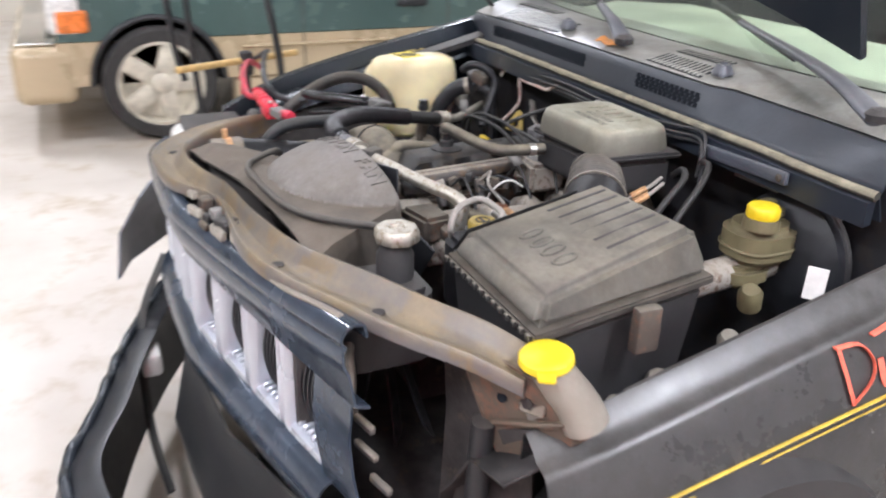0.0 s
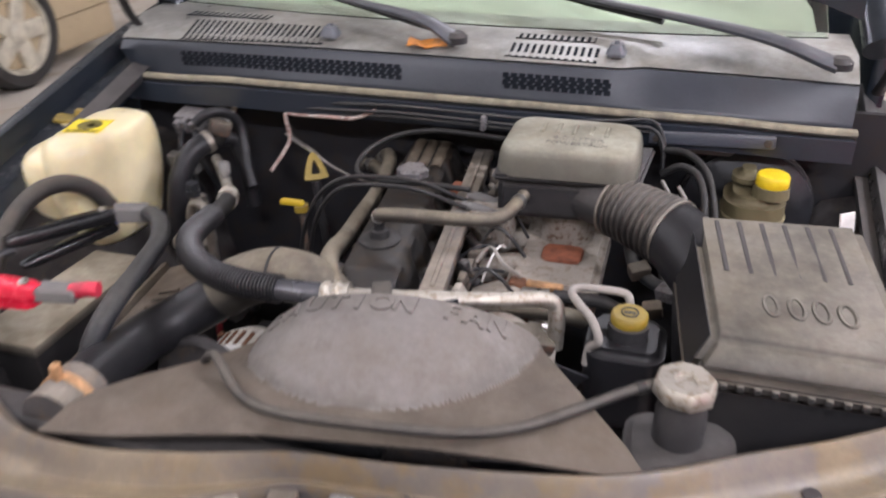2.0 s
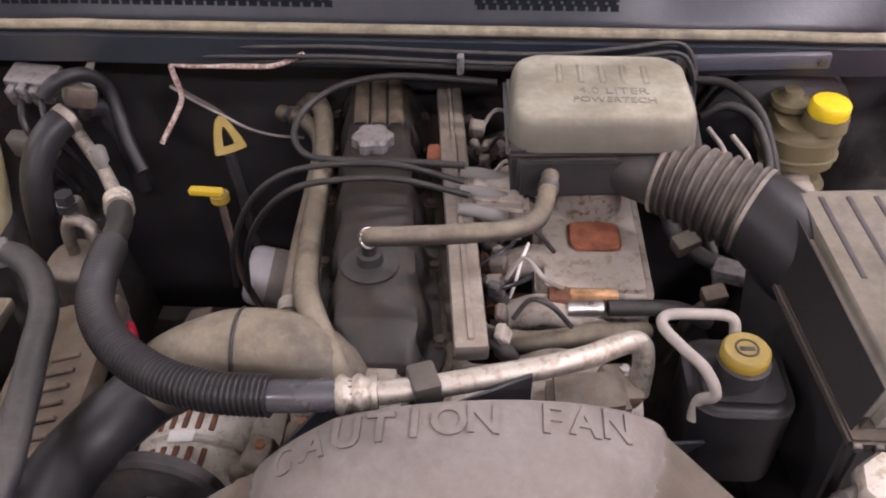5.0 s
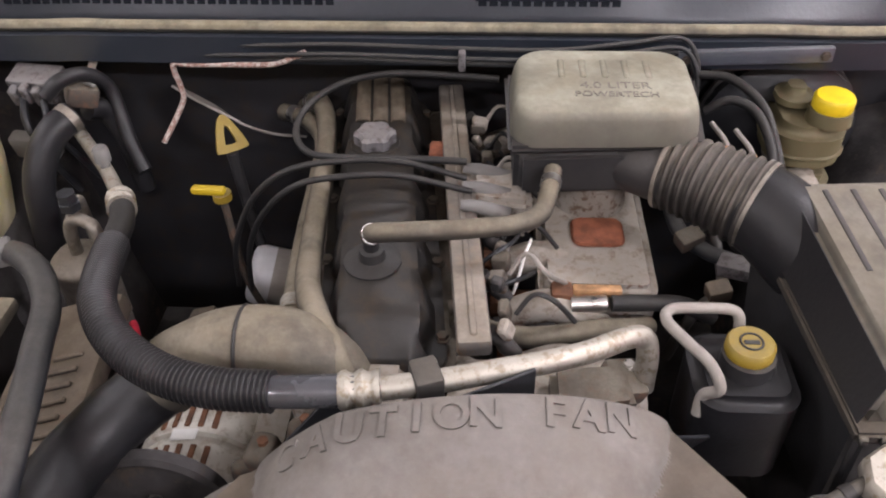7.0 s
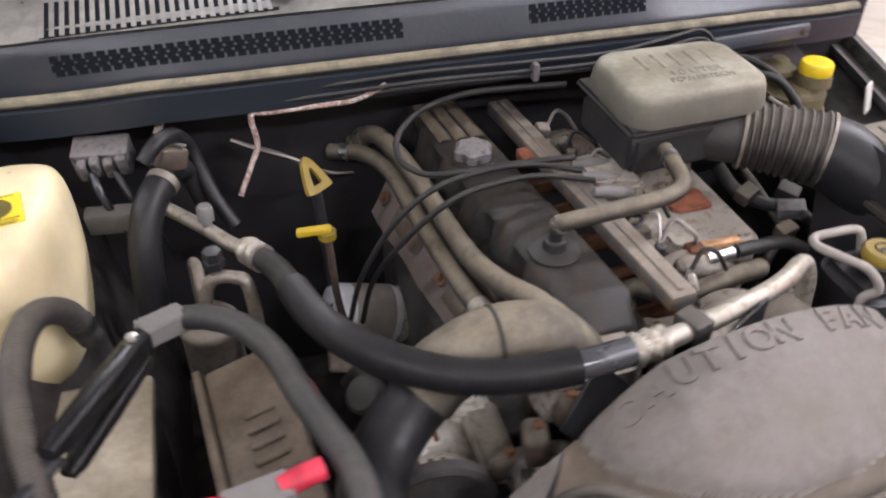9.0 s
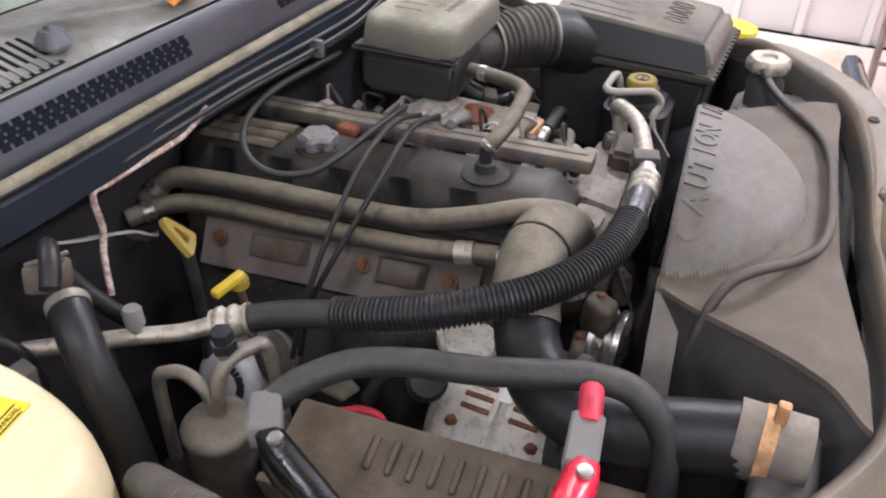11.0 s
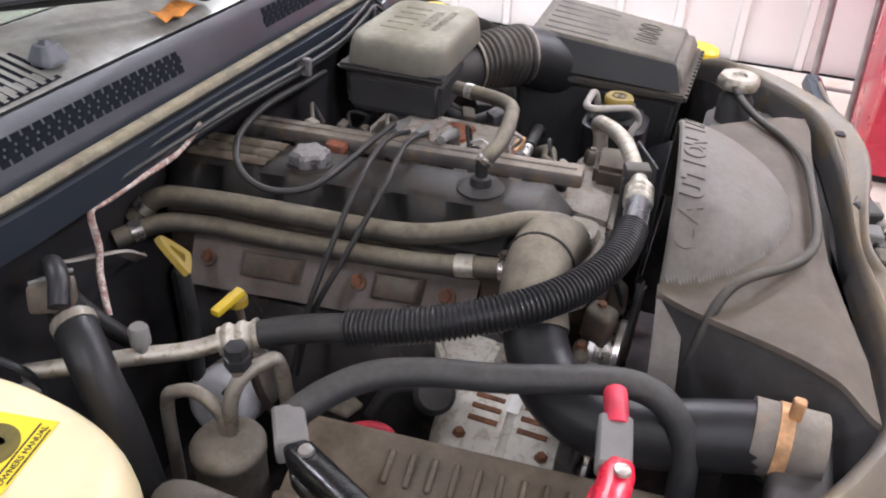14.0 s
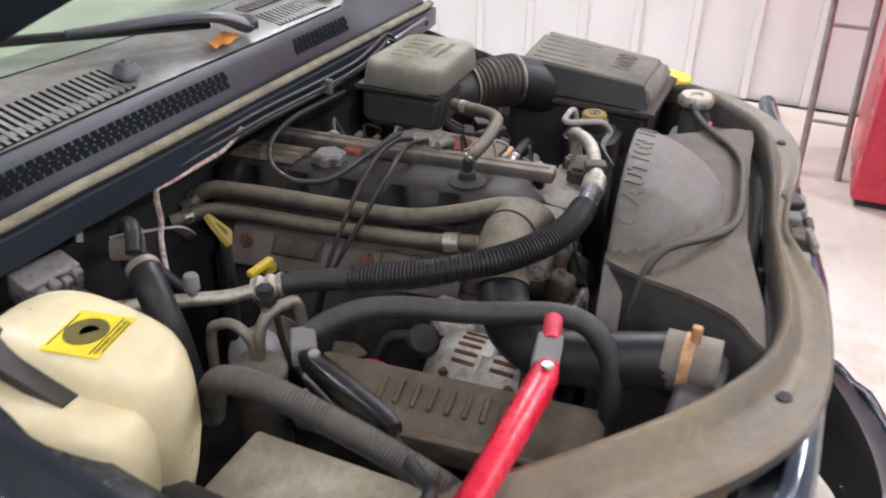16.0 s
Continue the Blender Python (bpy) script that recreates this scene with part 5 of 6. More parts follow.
TOP = [(0.492, 0.484, 0.905), (0.726, 0.488, 0.898), (0.686, 0.768, 0.945), (0.455, 0.755, 0.941)]
FLG = [(0.466, 0.465, 0.858), (0.746, 0.467, 0.857), (0.711, 0.79, 0.875), (0.430, 0.78, 0.878)]


def quad_prism(lo, hi, bev, seg=3):
    bm = rings([[Vector(p) for p in lo], [Vector(p) for p in hi]])
    bmesh.ops.recalc_face_normals(bm, faces=bm.faces)
    bmesh.ops.bevel(bm, geom=bm.edges[:], offset=bev, segments=seg, affect="EDGES")
    return bm


lidp = part("lid", quad_prism(FLG, TOP, 0.012, 4), M_LID, air, "dust-grey lid", 60)
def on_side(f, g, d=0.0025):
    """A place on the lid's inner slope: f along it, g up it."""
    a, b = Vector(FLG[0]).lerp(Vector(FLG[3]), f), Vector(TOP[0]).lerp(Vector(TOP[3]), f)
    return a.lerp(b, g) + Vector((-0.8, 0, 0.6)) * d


# thin black sheet that makes this slope darker than the lid
part("inner_slope", shell([[on_side(f, g) for f in (0.02, 0.3, 0.6, 0.98)] for g in (0.03, 0.5, 0.93)], 0.002), M_HOSE, lidp, "black sheet over the inner slope", 60)
down = lambda P, d, s=1.0: [(0.59 + (x - 0.59) * s, 0.62 + (y - 0.62) * s, z - d) for x, y, z in P]
part("flange", quad_prism(down(FLG, 0.016, 1.02), down(FLG, 0.002, 1.02), 0.003, 2), M_TAN, air)
part("base", quad_prism(down(FLG, 0.20, 0.86), down(FLG, 0.016, 0.97), 0.01, 3), M_BLACK, air)
def lid_at(u, v, d=0.0):
    a = Vector(TOP[0]).lerp(Vector(TOP[1]), u)
    b = Vector(TOP[3]).lerp(Vector(TOP[2]), u)
    return a.lerp(b, v) + Vector((0, 0, d))


# black bars on the lid paint the shade of its grooves
for k in range(6):
    u = 0.14 + 0.135 * k
    part("lid_groove_shade", tube([lid_at(u, 0.50, -0.0005), lid_at(u, 0.93, -0.0005)], 0.004, 8, flat=0.6), M_BLACK, lidp)
# wordmark in the lid drawn as a plain raised band of shapes
for k, (u, w) in enumerate(((0.30, 0.10), (0.43, 0.11), (0.56, 0.11), (0.69, 0.12))):
    a, b = lid_at(u, 0.27, 0.0), lid_at(u + w * 0.8, 0.27, 0.0)
    ring_pts = [lid_at(u + w * 0.4 + w * 0.36 * math.cos(radians(t)), 0.27 + 0.07 * math.sin(radians(t)), 0.0) for t in range(0, 361, 30)]
    part("raised_shape", tube(ring_pts, 0.0035, 6, 2), M_LID, lidp)
for k in range(14):
    part("flange_tooth", box(-0.0045, -0.003, -0.005, 0.0045, 0.003, 0.005, 0.0015, 1, at(0.47 + 0.0205 * k, 0.460, 0.8495)), M_LID, air)
part("snorkel", tube([(0.422, 0.770, 0.897), (0.45, 0.745, 0.888), (0.485, 0.705, 0.868), (0.53, 0.66, 0.845), (0.60, 0.63, 0.83)], 0.054, 24, taper=0.06), M_HOSE, air, "", 60)
lat = part("latch", box(0.745, 0.62, 0.80, 0.765, 0.66, 0.87, 0.004), M_RUSTDUST, air, "rusty spring latch")

# stiffening strip along the cowl behind the brake reservoir
stp = thing("cowl_strip", (0.478, 1.04, 0.949), "blue-grey pressed steel strip along the cowl's dark lower lip", "strip")
part("strip", box(-0.108, -0.006, -0.012, 0.108, 0.006, 0.012, 0.004, 2, at(0.478, 1.0405, 0.949, 0, -2, 1)), M_WIPER, stp, "", 40)
for dx in (-0.095, 0.095):
    part("screw", bolt((0.478 + dx, 1.0345 + 0.0175 * dx, 0.949 + 0.035 * dx), 0.005, 0.004, pose(0, 0, 0, 90)), M_RUSTDUST, stp, "rusty screw")

# ---- reservoirs ----
brk = thing("brake_fluid_reservoir", (0.56, 1.0, 0.78), "yellowed brake fluid reservoir with a bright yellow cap", "reservoir")
part("tank", prism(rounded(0.512, 0.962, 0.618, 1.085, 0.045), 0.80, 0.872, 0.014, 3), M_TANK, brk, "", 60)
part("rear_lobe", prism(rounded(0.522, 1.015, 0.58, 1.08, 0.027), 0.865, 0.902, 0.014, 3, 0.9), M_TANK, brk, "", 60)
part("tank_seam", prism(rounded(0.509, 0.959, 0.621, 1.088, 0.046), 0.826, 0.832, 0.002, 1), M_TANK, brk)
part("neck", lathe([(0, 0), (0.032, 0), (0.03, 0.02), (0, 0.02)], 22, at(0.588, 1.0, 0.872)), M_TANK, brk)
part("cap", lathe([(0, 0), (0.026, 0), (0.028, 0.004), (0.028, 0.019), (0.025, 0.023), (0.012, 0.025), (0, 0.025)], 26, at(0.588, 1.0, 0.889)), M_YELLOW, brk, "bright yellow screw cap")
part("master_cylinder", tube([(0.56, 0.87, 0.77), (0.56, 1.13, 0.79)], 0.03, 16), M_CAST, brk, "dirty cast master cylinder")
part("lower_tank", prism(rounded(0.525, 0.95, 0.605, 1.04, 0.03), 0.76, 0.80, 0.01, 2), M_TANK, brk)
bs = thing("brake_booster", (0.56, 1.13, 0.66), "round black brake booster on the bulkhead", "brake booster")
part("drum", lathe([(0, 0), (0.10, 0), (0.12, 0.02), (0.12, 0.05), (0.06, 0.09), (0, 0.09)], 32, at(0.56, 1.153, 0.79, 90)), M_BLACK_CLEAN, bs)
part("rim", lathe([(0.118, 0.018), (0.124, 0.022), (0.124, 0.030), (0.118, 0.034)], 32, at(0.56, 1.153, 0.79, 90)), M_BLACK, bs)
for dx in (-0.05, 0.05):
    part("stud", bolt((0.56 + dx, 1.075, 0.79), 0.006, 0.008, pose(0, 0, 0, 90)), M_STEEL, bs)

ps = thing("power_steering_reservoir", (0.385, 0.56, 0.72), "black power steering reservoir with a dirty yellow cap", "reservoir")
part("tank", prism(rounded(0.33, 0.51, 0.44, 0.62, 0.03), 0.70, 0.835, 0.012, 3), M_HOSE, ps, "", 60)
part("cap", lathe([(0, 0), (0.024, 0), (0.0255, 0.003), (0.0255, 0.014), (0.023, 0.017), (0, 0.0175)], 28, at(0.386, 0.566, 0.852)), M_YELLOW_DIRTY, ps, "dirty yellow cap with a black emblem")
part("cap_mark", tube([(0.386 + 0.0115 * math.cos(radians(a)), 0.566 + 0.0115 * math.sin(radians(a)), 0.8697) for a in range(0, 361, 30)], 0.0012, 6, 2), M_INK, ps)
part("cap_mark", box(0.378, 0.562, 0.8692, 0.394, 0.568, 0.8702, 0.0004, 1), M_INK, ps)
part("neck", lathe([(0, 0), (0.028, 0), (0.028, 0.02), (0, 0.02)], 20, at(0.386, 0.563, 0.834)), M_BLACK, ps)
solid("steering_pipe", tube([(0.335, 0.525, 0.80), (0.338, 0.53, 0.825), (0.350, 0.522, 0.845), (0.338, 0.535, 0.868), (0.318, 0.56, 0.873), (0.302, 0.59, 0.873), (0.31, 0.607, 0.873), (0.345, 0.61, 0.873), (0.372, 0.61, 0.872), (0.382, 0.606, 0.866), (0.385, 0.60, 0.845)], 0.0062, 10), M_PIPE_DULL, "thin bent dull steel steering pipe", "pipe", smooth=60)

wsh = thing("washer_filler", (0.775, 0.46, 0.70), "white washer filler neck with a bright yellow cap", "filler neck")
part("neck", tube([(0.797, 0.525, 0.735), (0.792, 0.512, 0.765), (0.785, 0.488, 0.80), (0.778, 0.468, 0.83)], 0.034, 16, taper=0.027), M_NECK, wsh, "", 60)
part("cap", lathe([(0, 0), (0.034, 0), (0.037, 0.004), (0.036, 0.013), (0.03, 0.018), (0, 0.019)], 28, at(0.778, 0.466, 0.832, 6)), M_YELLOW, wsh, "bright yellow flip cap")
part("cap_tab", box(-0.012, -0.05, 0.004, 0.012, -0.03, 0.012, 0.004, 2, at(0.778, 0.466, 0.832, 6, 0, 60)), M_YELLOW, wsh)

bot = thing("coolant_bottle", (-0.70, 0.88, 0.68), "yellowed translucent coolant bottle with a yellow label and cap", "bottle")
BOT = [(-0.752, 0.80), (-0.735, 0.752), (-0.69, 0.733), (-0.645, 0.76), (-0.622, 0.83), (-0.616, 0.93), (-0.64, 0.985), (-0.70, 0.995), (-0.748, 0.965)]
def sm(out, n=4):
    return [(p.x, p.y) for p in spline([(*p, 0) for p in out] + [(*out[0], 0)], n)[:-1]]


BS = sm(BOT)
bc_, by_ = -0.685, 0.868
rows = [[(bc_ + (x - bc_) * s, by_ + (y - by_) * s, z) for x, y in BS] for s, z in ((0.62, 0.70), (0.80, 0.715), (0.90, 0.76), (0.98, 0.81), (1.0, 0.85), (0.995, 0.885), (0.965, 0.908), (0.91, 0.923), (0.80, 0.9315), (0.5, 0.935))]
part("body", rings(rows), M_BOTTLE, bot, "", 60)
SH = sm([(-0.815, 0.80), (-0.79, 0.752), (-0.74, 0.742), (-0.70, 0.78), (-0.69, 0.87), (-0.70, 0.96), (-0.75, 0.985), (-0.80, 0.965), (-0.82, 0.89)])
part("shoulder", rings([[(-0.755 + (x + 0.755) * f, 0.868 + (y - 0.868) * f, z) for x, y in SH] for f, z in ((0.7, 0.70), (0.9, 0.74), (1.0, 0.82), (1.0, 0.858), (0.96, 0.882), (0.88, 0.894), (0.6, 0.901), (0.2, 0.902))]), M_BOTTLE, bot, "lower shoulder of the bottle", 60)
part("cap", box(-0.034, -0.02, 0, 0.034, 0.02, 0.012, 0.006, 2, at(-0.798, 0.925, 0.908, 0, 10, 25)), M_YELLOW_DIRTY, bot, "yellow flip cap")
part("cap_tab", box(-0.012, -0.008, 0.006, 0.012, 0.008, 0.026, 0.004, 2, at(-0.782, 0.935, 0.908, 0, 10, 25)), M_YELLOW_DIRTY, bot)
part("cap_neck", lathe([(0, 0), (0.024, 0), (0.024, 0.03), (0, 0.03)], 18, at(-0.798, 0.925, 0.882)), M_BOTTLE, bot)
LBM = at(-0.695, 0.851, 0.9352, 0, 0, 11)
lb = part("label", box(-0.038, -0.035, 0, 0.038, 0.035, 0.0012, 0.0003, 1, LBM), M_LABEL_YELLOW, bot, "yellow printed label")
part("label_ring", lathe([(0.0225, 0.0012), (0.0245, 0.0012), (0.0245, 0.0018), (0.0225, 0.0018)], 32, LBM @ pose(0.002, 0.004, 0)), M_PRINT, lb)
part("label_mark", prism([(0.010 * math.cos(radians(a)), 0.011 * math.sin(radians(a))) for a in range(-30, 181, 15)], 0.0012, 0.0018, 0, m=LBM @ pose(0.003, 0.001, 0, 0, 0, -30)), M_PRINT, lb)
letters("OWNERS MANUAL", 0.0072, LBM @ pose(0, -0.0285, 0.0014), lb, M_INK, 0.0003, "label_text")
for w, dy in ((0.03, 0.0305), (0.028, -0.0335), (0.033, -0.0225)):
    part("label_line", box(-w, dy - 0.0007, 0.0012, w, dy + 0.0007, 0.0017, 0, 1, LBM), M_INK, lb)

# ---- right side of the bay ----
acc = thing("accumulator", (-0.47, 0.795, 0.55), "cylindrical aluminium accumulator with bent pipes and a black cap", "canister")
AX, AY = -0.470, 0.812
part("can", lathe([(0, 0.55), (0.036, 0.55), (0.040, 0.57), (0.040, 0.726), (0.042, 0.728), (0.042, 0.738), (0.037, 0.744), (0.028, 0.753), (0, 0.757)], 30, at(AX, AY, 0)), M_GRIMY, acc, "", 50)
part("pipe", tube([(AX, AY, 0.752), (AX, AY + 0.006, 0.785), (AX - 0.002, AY + 0.028, 0.805), (AX - 0.006, AY + 0.052, 0.802), (AX - 0.010, AY + 0.066, 0.78), (AX - 0.012, AY + 0.068, 0.66)], 0.0078, 12), M_GRIMY, acc, "bent aluminium pipe", 60)
part("pipe", tube([(AX + 0.002, AY - 0.004, 0.752), (AX + 0.006, AY - 0.006, 0.795), (AX + 0.02, AY - 0.012, 0.82), (AX + 0.046, AY - 0.024, 0.826), (AX + 0.062, AY - 0.036, 0.812), (AX + 0.066, AY - 0.042, 0.68)], 0.0088, 12), M_GRIMY, acc, "bent aluminium pipe", 60)
part("port_stem", tube([(AX + 0.022, AY - 0.010, 0.815), (AX + 0.023, AY - 0.010, 0.842)], 0.008, 10), M_GRIMY, acc)
part("port_cap", lathe([(0, 0), (0.0145, 0), (0.0145, 0.012), (0.0125, 0.013), (0.0125, 0.026), (0, 0.027)], 6, at(AX + 0.023, AY - 0.010, 0.838)), M_BLACK_CLEAN, acc, "black hexagonal service cap", 30)
fil = thing("oil_filter", (-0.245, 0.947, 0.50), "white spin-on oil filter can with printed writing", "oil filter")
FM2 = at(-0.242, 0.978, 0.555, 0, -72, 4)
can = part("can", lathe([(0, -0.07), (0.047, -0.07), (0.052, -0.06), (0.052, 0.034), (0.0505, 0.043), (0.046, 0.050), (0.037, 0.0535), (0, 0.055)], 34, FM2), M_FILTER, fil, "", 50)
part("printed_band", lathe([(0.0523, -0.055), (0.0527, -0.055), (0.0527, 0.016), (0.0523, 0.016)], 34, FM2), M_PIPE_DULL, can, "grime-stained grey printed band")
for a, w in ((-38, 0.007), (-24, 0.009), (-8, 0.008), (8, 0.009), (24, 0.006), (40, 0.008)):
    part("print_bar", box(-w / 2, 0.024, 0.0, w / 2, 0.037, 0.0008, 0, 1, FM2 @ pose(0, 0, 0.0547, 0, 0, a + 200)), M_INK, can, "black printed mark")
part("base_plate", lathe([(0, -0.085), (0.05, -0.085), (0.05, -0.071), (0, -0.071)], 24, FM2), M_CAST, fil, "dirty cast mounting base")

alt = thing("alternator", (-0.26, 0.56, 0.58), "cast aluminium alternator with vent slots and rusty windings", "alternator")
AX_, AZ_, AR_ = -0.238, 0.615, 0.086
AM = at(AX_, 0.545, AZ_, 90)
part("casing", lathe([(0, -0.10), (0.05, -0.10), (0.074, -0.085), (AR_, -0.06), (AR_, -0.006), (AR_ - 0.006, -0.004), (AR_ - 0.006, 0.004), (AR_, 0.006), (AR_, 0.045), (0.078, 0.065), (0.055, 0.07), (0.05, 0.062), (0, 0.062)], 44, AM), M_CASTPALE, alt, "pale cast casing", 40)
for y0 in (0.577, 0.513):
    for k in range(5):
        a = radians(74 + 11 * k)
        part("vent_slot", box(-0.0035, -0.019, -0.002, 0.0035, 0.019, 0.0022, 0.001, 1, at(AX_ + AR_ * math.cos(a), y0, AZ_ + AR_ * math.sin(a), 0, 90 - math.degrees(a), 0)), M_RUST, alt, "rust-red vent slot")
part("sticker", box(-0.016, -0.008, 0, 0.016, 0.008, 0.0012, 0, 1, at(AX_ - 0.008, 0.545, AZ_ + AR_ + 0.0004, 0, -6, 0)), M_WHITE, alt, "white printed sticker")
part("pulley", lathe([(0.006, 0.075), (0.034, 0.075), (0.036, 0.08), (0.03, 0.088), (0.036, 0.096), (0.034, 0.102), (0.006, 0.102)], 26, AM), M_STEEL, alt, "worn steel pulley")
idler = part("drive_wheel", lathe([(0.006, -0.012), (0.072, -0.012), (0.079, -0.009), (0.079, 0.004), (0.072, 0.008), (0.058, 0.004), (0.042, 0.009), (0.02, 0.009), (0.006, 0.012)], 36, at(-0.247, 0.462, 0.698, 90)), M_DARK, alt, "dark grimy drive wheel", 40)
part("wheel_nut", bolt((0, 0, 0.01), 0.011, 0.01, at(-0.247, 0.462, 0.698, 90)), M_STEEL, idler)
part("mount_ear", prism(rounded(-0.17, 0.49, -0.12, 0.62, 0.015), 0.60, 0.69, 0.008), M_CAST, alt)
plug = part("terminal_plug", lathe([(0, -0.012), (0.024, -0.012), (0.026, -0.004), (0.026, 0.010), (0.021, 0.016), (0.008, 0.018), (0, 0.018)], 22, at(-0.285, 0.640, 0.715, 20, -35)), M_RUBBER, alt, "black rubber terminal boot")
part("plug_lead", tube([(-0.285, 0.645, 0.715), (-0.28, 0.67, 0.712), (-0.285, 0.70, 0.70), (-0.30, 0.72, 0.66)], 0.010, 10), M_RUBBER, plug)
part("bracket", prism([(-0.20, 0.60), (-0.13, 0.60), (-0.125, 0.68), (-0.16, 0.69), (-0.20, 0.66)], 0.66, 0.70, 0.008, 2), M_CASTPALE, alt, "pale cast top bracket")
for y in (0.495, 0.60):
    part("through_bolt", bolt((AX_ - 0.06, y, AZ_ + 0.063), 0.006, 0.006), M_RUST, alt, "rusty bolt")

# long tray rail with ribs beside the alternator
tr = thing("battery_tray", (-0.42, 0.55, 0.55), "tan dusty battery tray edge with moulded ribs", "tray")
TRM = at(-0.415, 0.54, 0.71, 0, -14, 6)
part("tray_edge", box(-0.05, -0.21, -0.02, 0.055, 0.21, 0.012, 0.008, 2, TRM), M_TRAY, tr)
for k in range(9):
    part("rib", box(-0.012, -0.004, 0.011, 0.03, 0.004, 0.018, 0.002, 1, TRM @ pose(0, -0.10 + 0.025 * k, 0)), M_TRAY, tr)
part("tray_lip", box(-0.012, -0.21, -0.03, 0.0, 0.21, 0.022, 0.004, 2, TRM @ pose(-0.05, 0, 0)), M_TRAY, tr)
bat = thing("battery", (-0.64, 0.58, 0.5), "black battery with a dust-covered top", "battery")
part("case", box(-0.745, 0.45, 0.45, -0.555, 0.755, 0.69, 0.006), M_BLACK, bat)
part("lid", box(-0.75, 0.445, 0.69, -0.55, 0.76, 0.712, 0.006), M_BATTERY, bat, "dust-covered lid")

solid("red_battery_cable", tube([(-0.39, 0.745, 0.60), (-0.376, 0.73, 0.69), (-0.362, 0.708, 0.704), (-0.350, 0.684, 0.702), (-0.345, 0.668, 0.68), (-0.345, 0.66, 0.60)], 0.006, 10), M_REDWIRE, "red battery cable passing behind the tray edge", "cable", smooth=60)
solid("rusty_bracket_end", prism([(-0.32, 0.745), (-0.29, 0.735), (-0.275, 0.765), (-0.285, 0.80), (-0.315, 0.79)], 0.66, 0.668, 0.003, 1), M_RUSTDUST, "rusty bracket plate beside the alternator", "bracket")

# jump leads
bk = thing("black_jump_clamp", (-0.56, 0.62, 0.8), "black jump-lead clamp biting the loom terminal", "clamp")
def jaw(parent, p, q, w, t, mat, label):
    P, Q = Vector(p), Vector(q)
    d = (Q - P).normalized()
    u = d.cross(Vector((0, 0, 1))).normalized()
    v = u.cross(d)
    rows = []
    for f, ww, tt in ((0, 0.75, 0.7), (0.06, 1, 1), (0.5, 1.0, 1.1), (0.9, 0.85, 1.0), (1, 0.6, 0.7)):
        c = P.lerp(Q, f)
        rows.append([c + u * w * ww * a + v * t * tt * b for a, b in ((-0.5, -0.5), (-0.5, 0.25), (-0.3, 0.5), (0.3, 0.5), (0.5, 0.25), (0.5, -0.5))])
    return part("handle", rings(rows), mat, parent, label, 50)


jaw(bk, (-0.532, 0.685, 0.848), (-0.62, 0.515, 0.864), 0.028, 0.022, M_BLACK_GLOSS, "glossy black handle")
jaw(bk, (-0.535, 0.68, 0.825), (-0.615, 0.53, 0.812), 0.026, 0.016, M_BLACK_GLOSS, "glossy black handle")
part("rivet", lathe([(0, 0), (0.008, 0), (0.007, 0.003), (0, 0.004)], 16, at(-0.543, 0.664, 0.8625)), M_STEEL, bk, "bright steel rivet")
rd = thing("red_jump_clamp", (-0.5, 0.36, 0.8), "red vinyl jump-lead clamp biting a cable end", "clamp")
jaw(rd, (-0.452, 0.397, 0.870), (-0.70, 0.405, 0.862), 0.031, 0.024, M_RED, "glossy red handle")
jaw(rd, (-0.46, 0.40, 0.85), (-0.69, 0.425, 0.815), 0.032, 0.018, M_RED, "glossy red handle")
part("rivet", lathe([(0, 0), (0.008, 0), (0.007, 0.003), (0, 0.004)], 16, at(-0.472, 0.394, 0.8835)), M_STEEL, rd, "bright steel rivet")
part("jaw", box(-0.016, -0.035, -0.01, 0.016, 0.03, 0.012, 0.003, 1, at(-0.425, 0.408, 0.864, 0, 0, -80)), M_GREY_PLASTIC, rd, "grey copper-toothed jaw")
part("cable_end", tube([(-0.405, 0.41, 0.868), (-0.385, 0.415, 0.872), (-0.365, 0.42, 0.872)], 0.012, 10), M_REDWIRE, rd, "red cable end")

loom = thing("cable_loom", (-0.42, 0.55, 0.75), "black taped cable loom with a grey connector", "cable loom")
part("sheath", tube([(-0.49, 0.715, 0.835), (-0.458, 0.69, 0.85), (-0.42, 0.655, 0.855), (-0.39, 0.605, 0.852), (-0.372, 0.54, 0.853), (-0.355, 0.485, 0.857), (-0.339, 0.43, 0.862), (-0.332, 0.385, 0.855), (-0.338, 0.352, 0.825), (-0.348, 0.338, 0.77), (-0.352, 0.333, 0.66)], 0.0165, 14, flat=0.9), M_BLUETAPE, loom, "", 60)
part("connector", box(-0.016, -0.03, -0.014, 0.016, 0.03, 0.014, 0.003, 1, at(-0.512, 0.70, 0.842, -10, 0, -55)), M_GREY_PLASTIC, loom, "grey plastic connector")

# dipsticks
dt = thing("transmission_dipstick", (-0.29, 1.0, 0.7), "yellow triangular transmission dipstick handle", "dipstick")
DM = at(-0.289, 1.003, 0.828, 55, 0, 35)
bm = bmesh.new()
tri_line = lambda s: sm([(0, 0.032 * s), (-0.010 * s, 0.022 * s), (-0.024 * s, -0.018 * s), (-0.018 * s, -0.026 * s), (0.018 * s, -0.026 * s), (0.024 * s, -0.018 * s), (0.010 * s, 0.022 * s)], 3)
o, i_ = tri_line(1.0), [(x * 0.8, y * 1.1 - 0.002) for x, y in tri_line(0.45)]
rings([[DM @ Vector((a, b, z)) for a, b in L] for L, z in ((i_, -0.004), (i_, 0.004), (o, 0.004), (o, -0.004), (i_, -0.004))], caps=False, bm=bm)
part("handle", bm, M_YELLOW_DIRTY, dt, "dirty yellow loop handle")
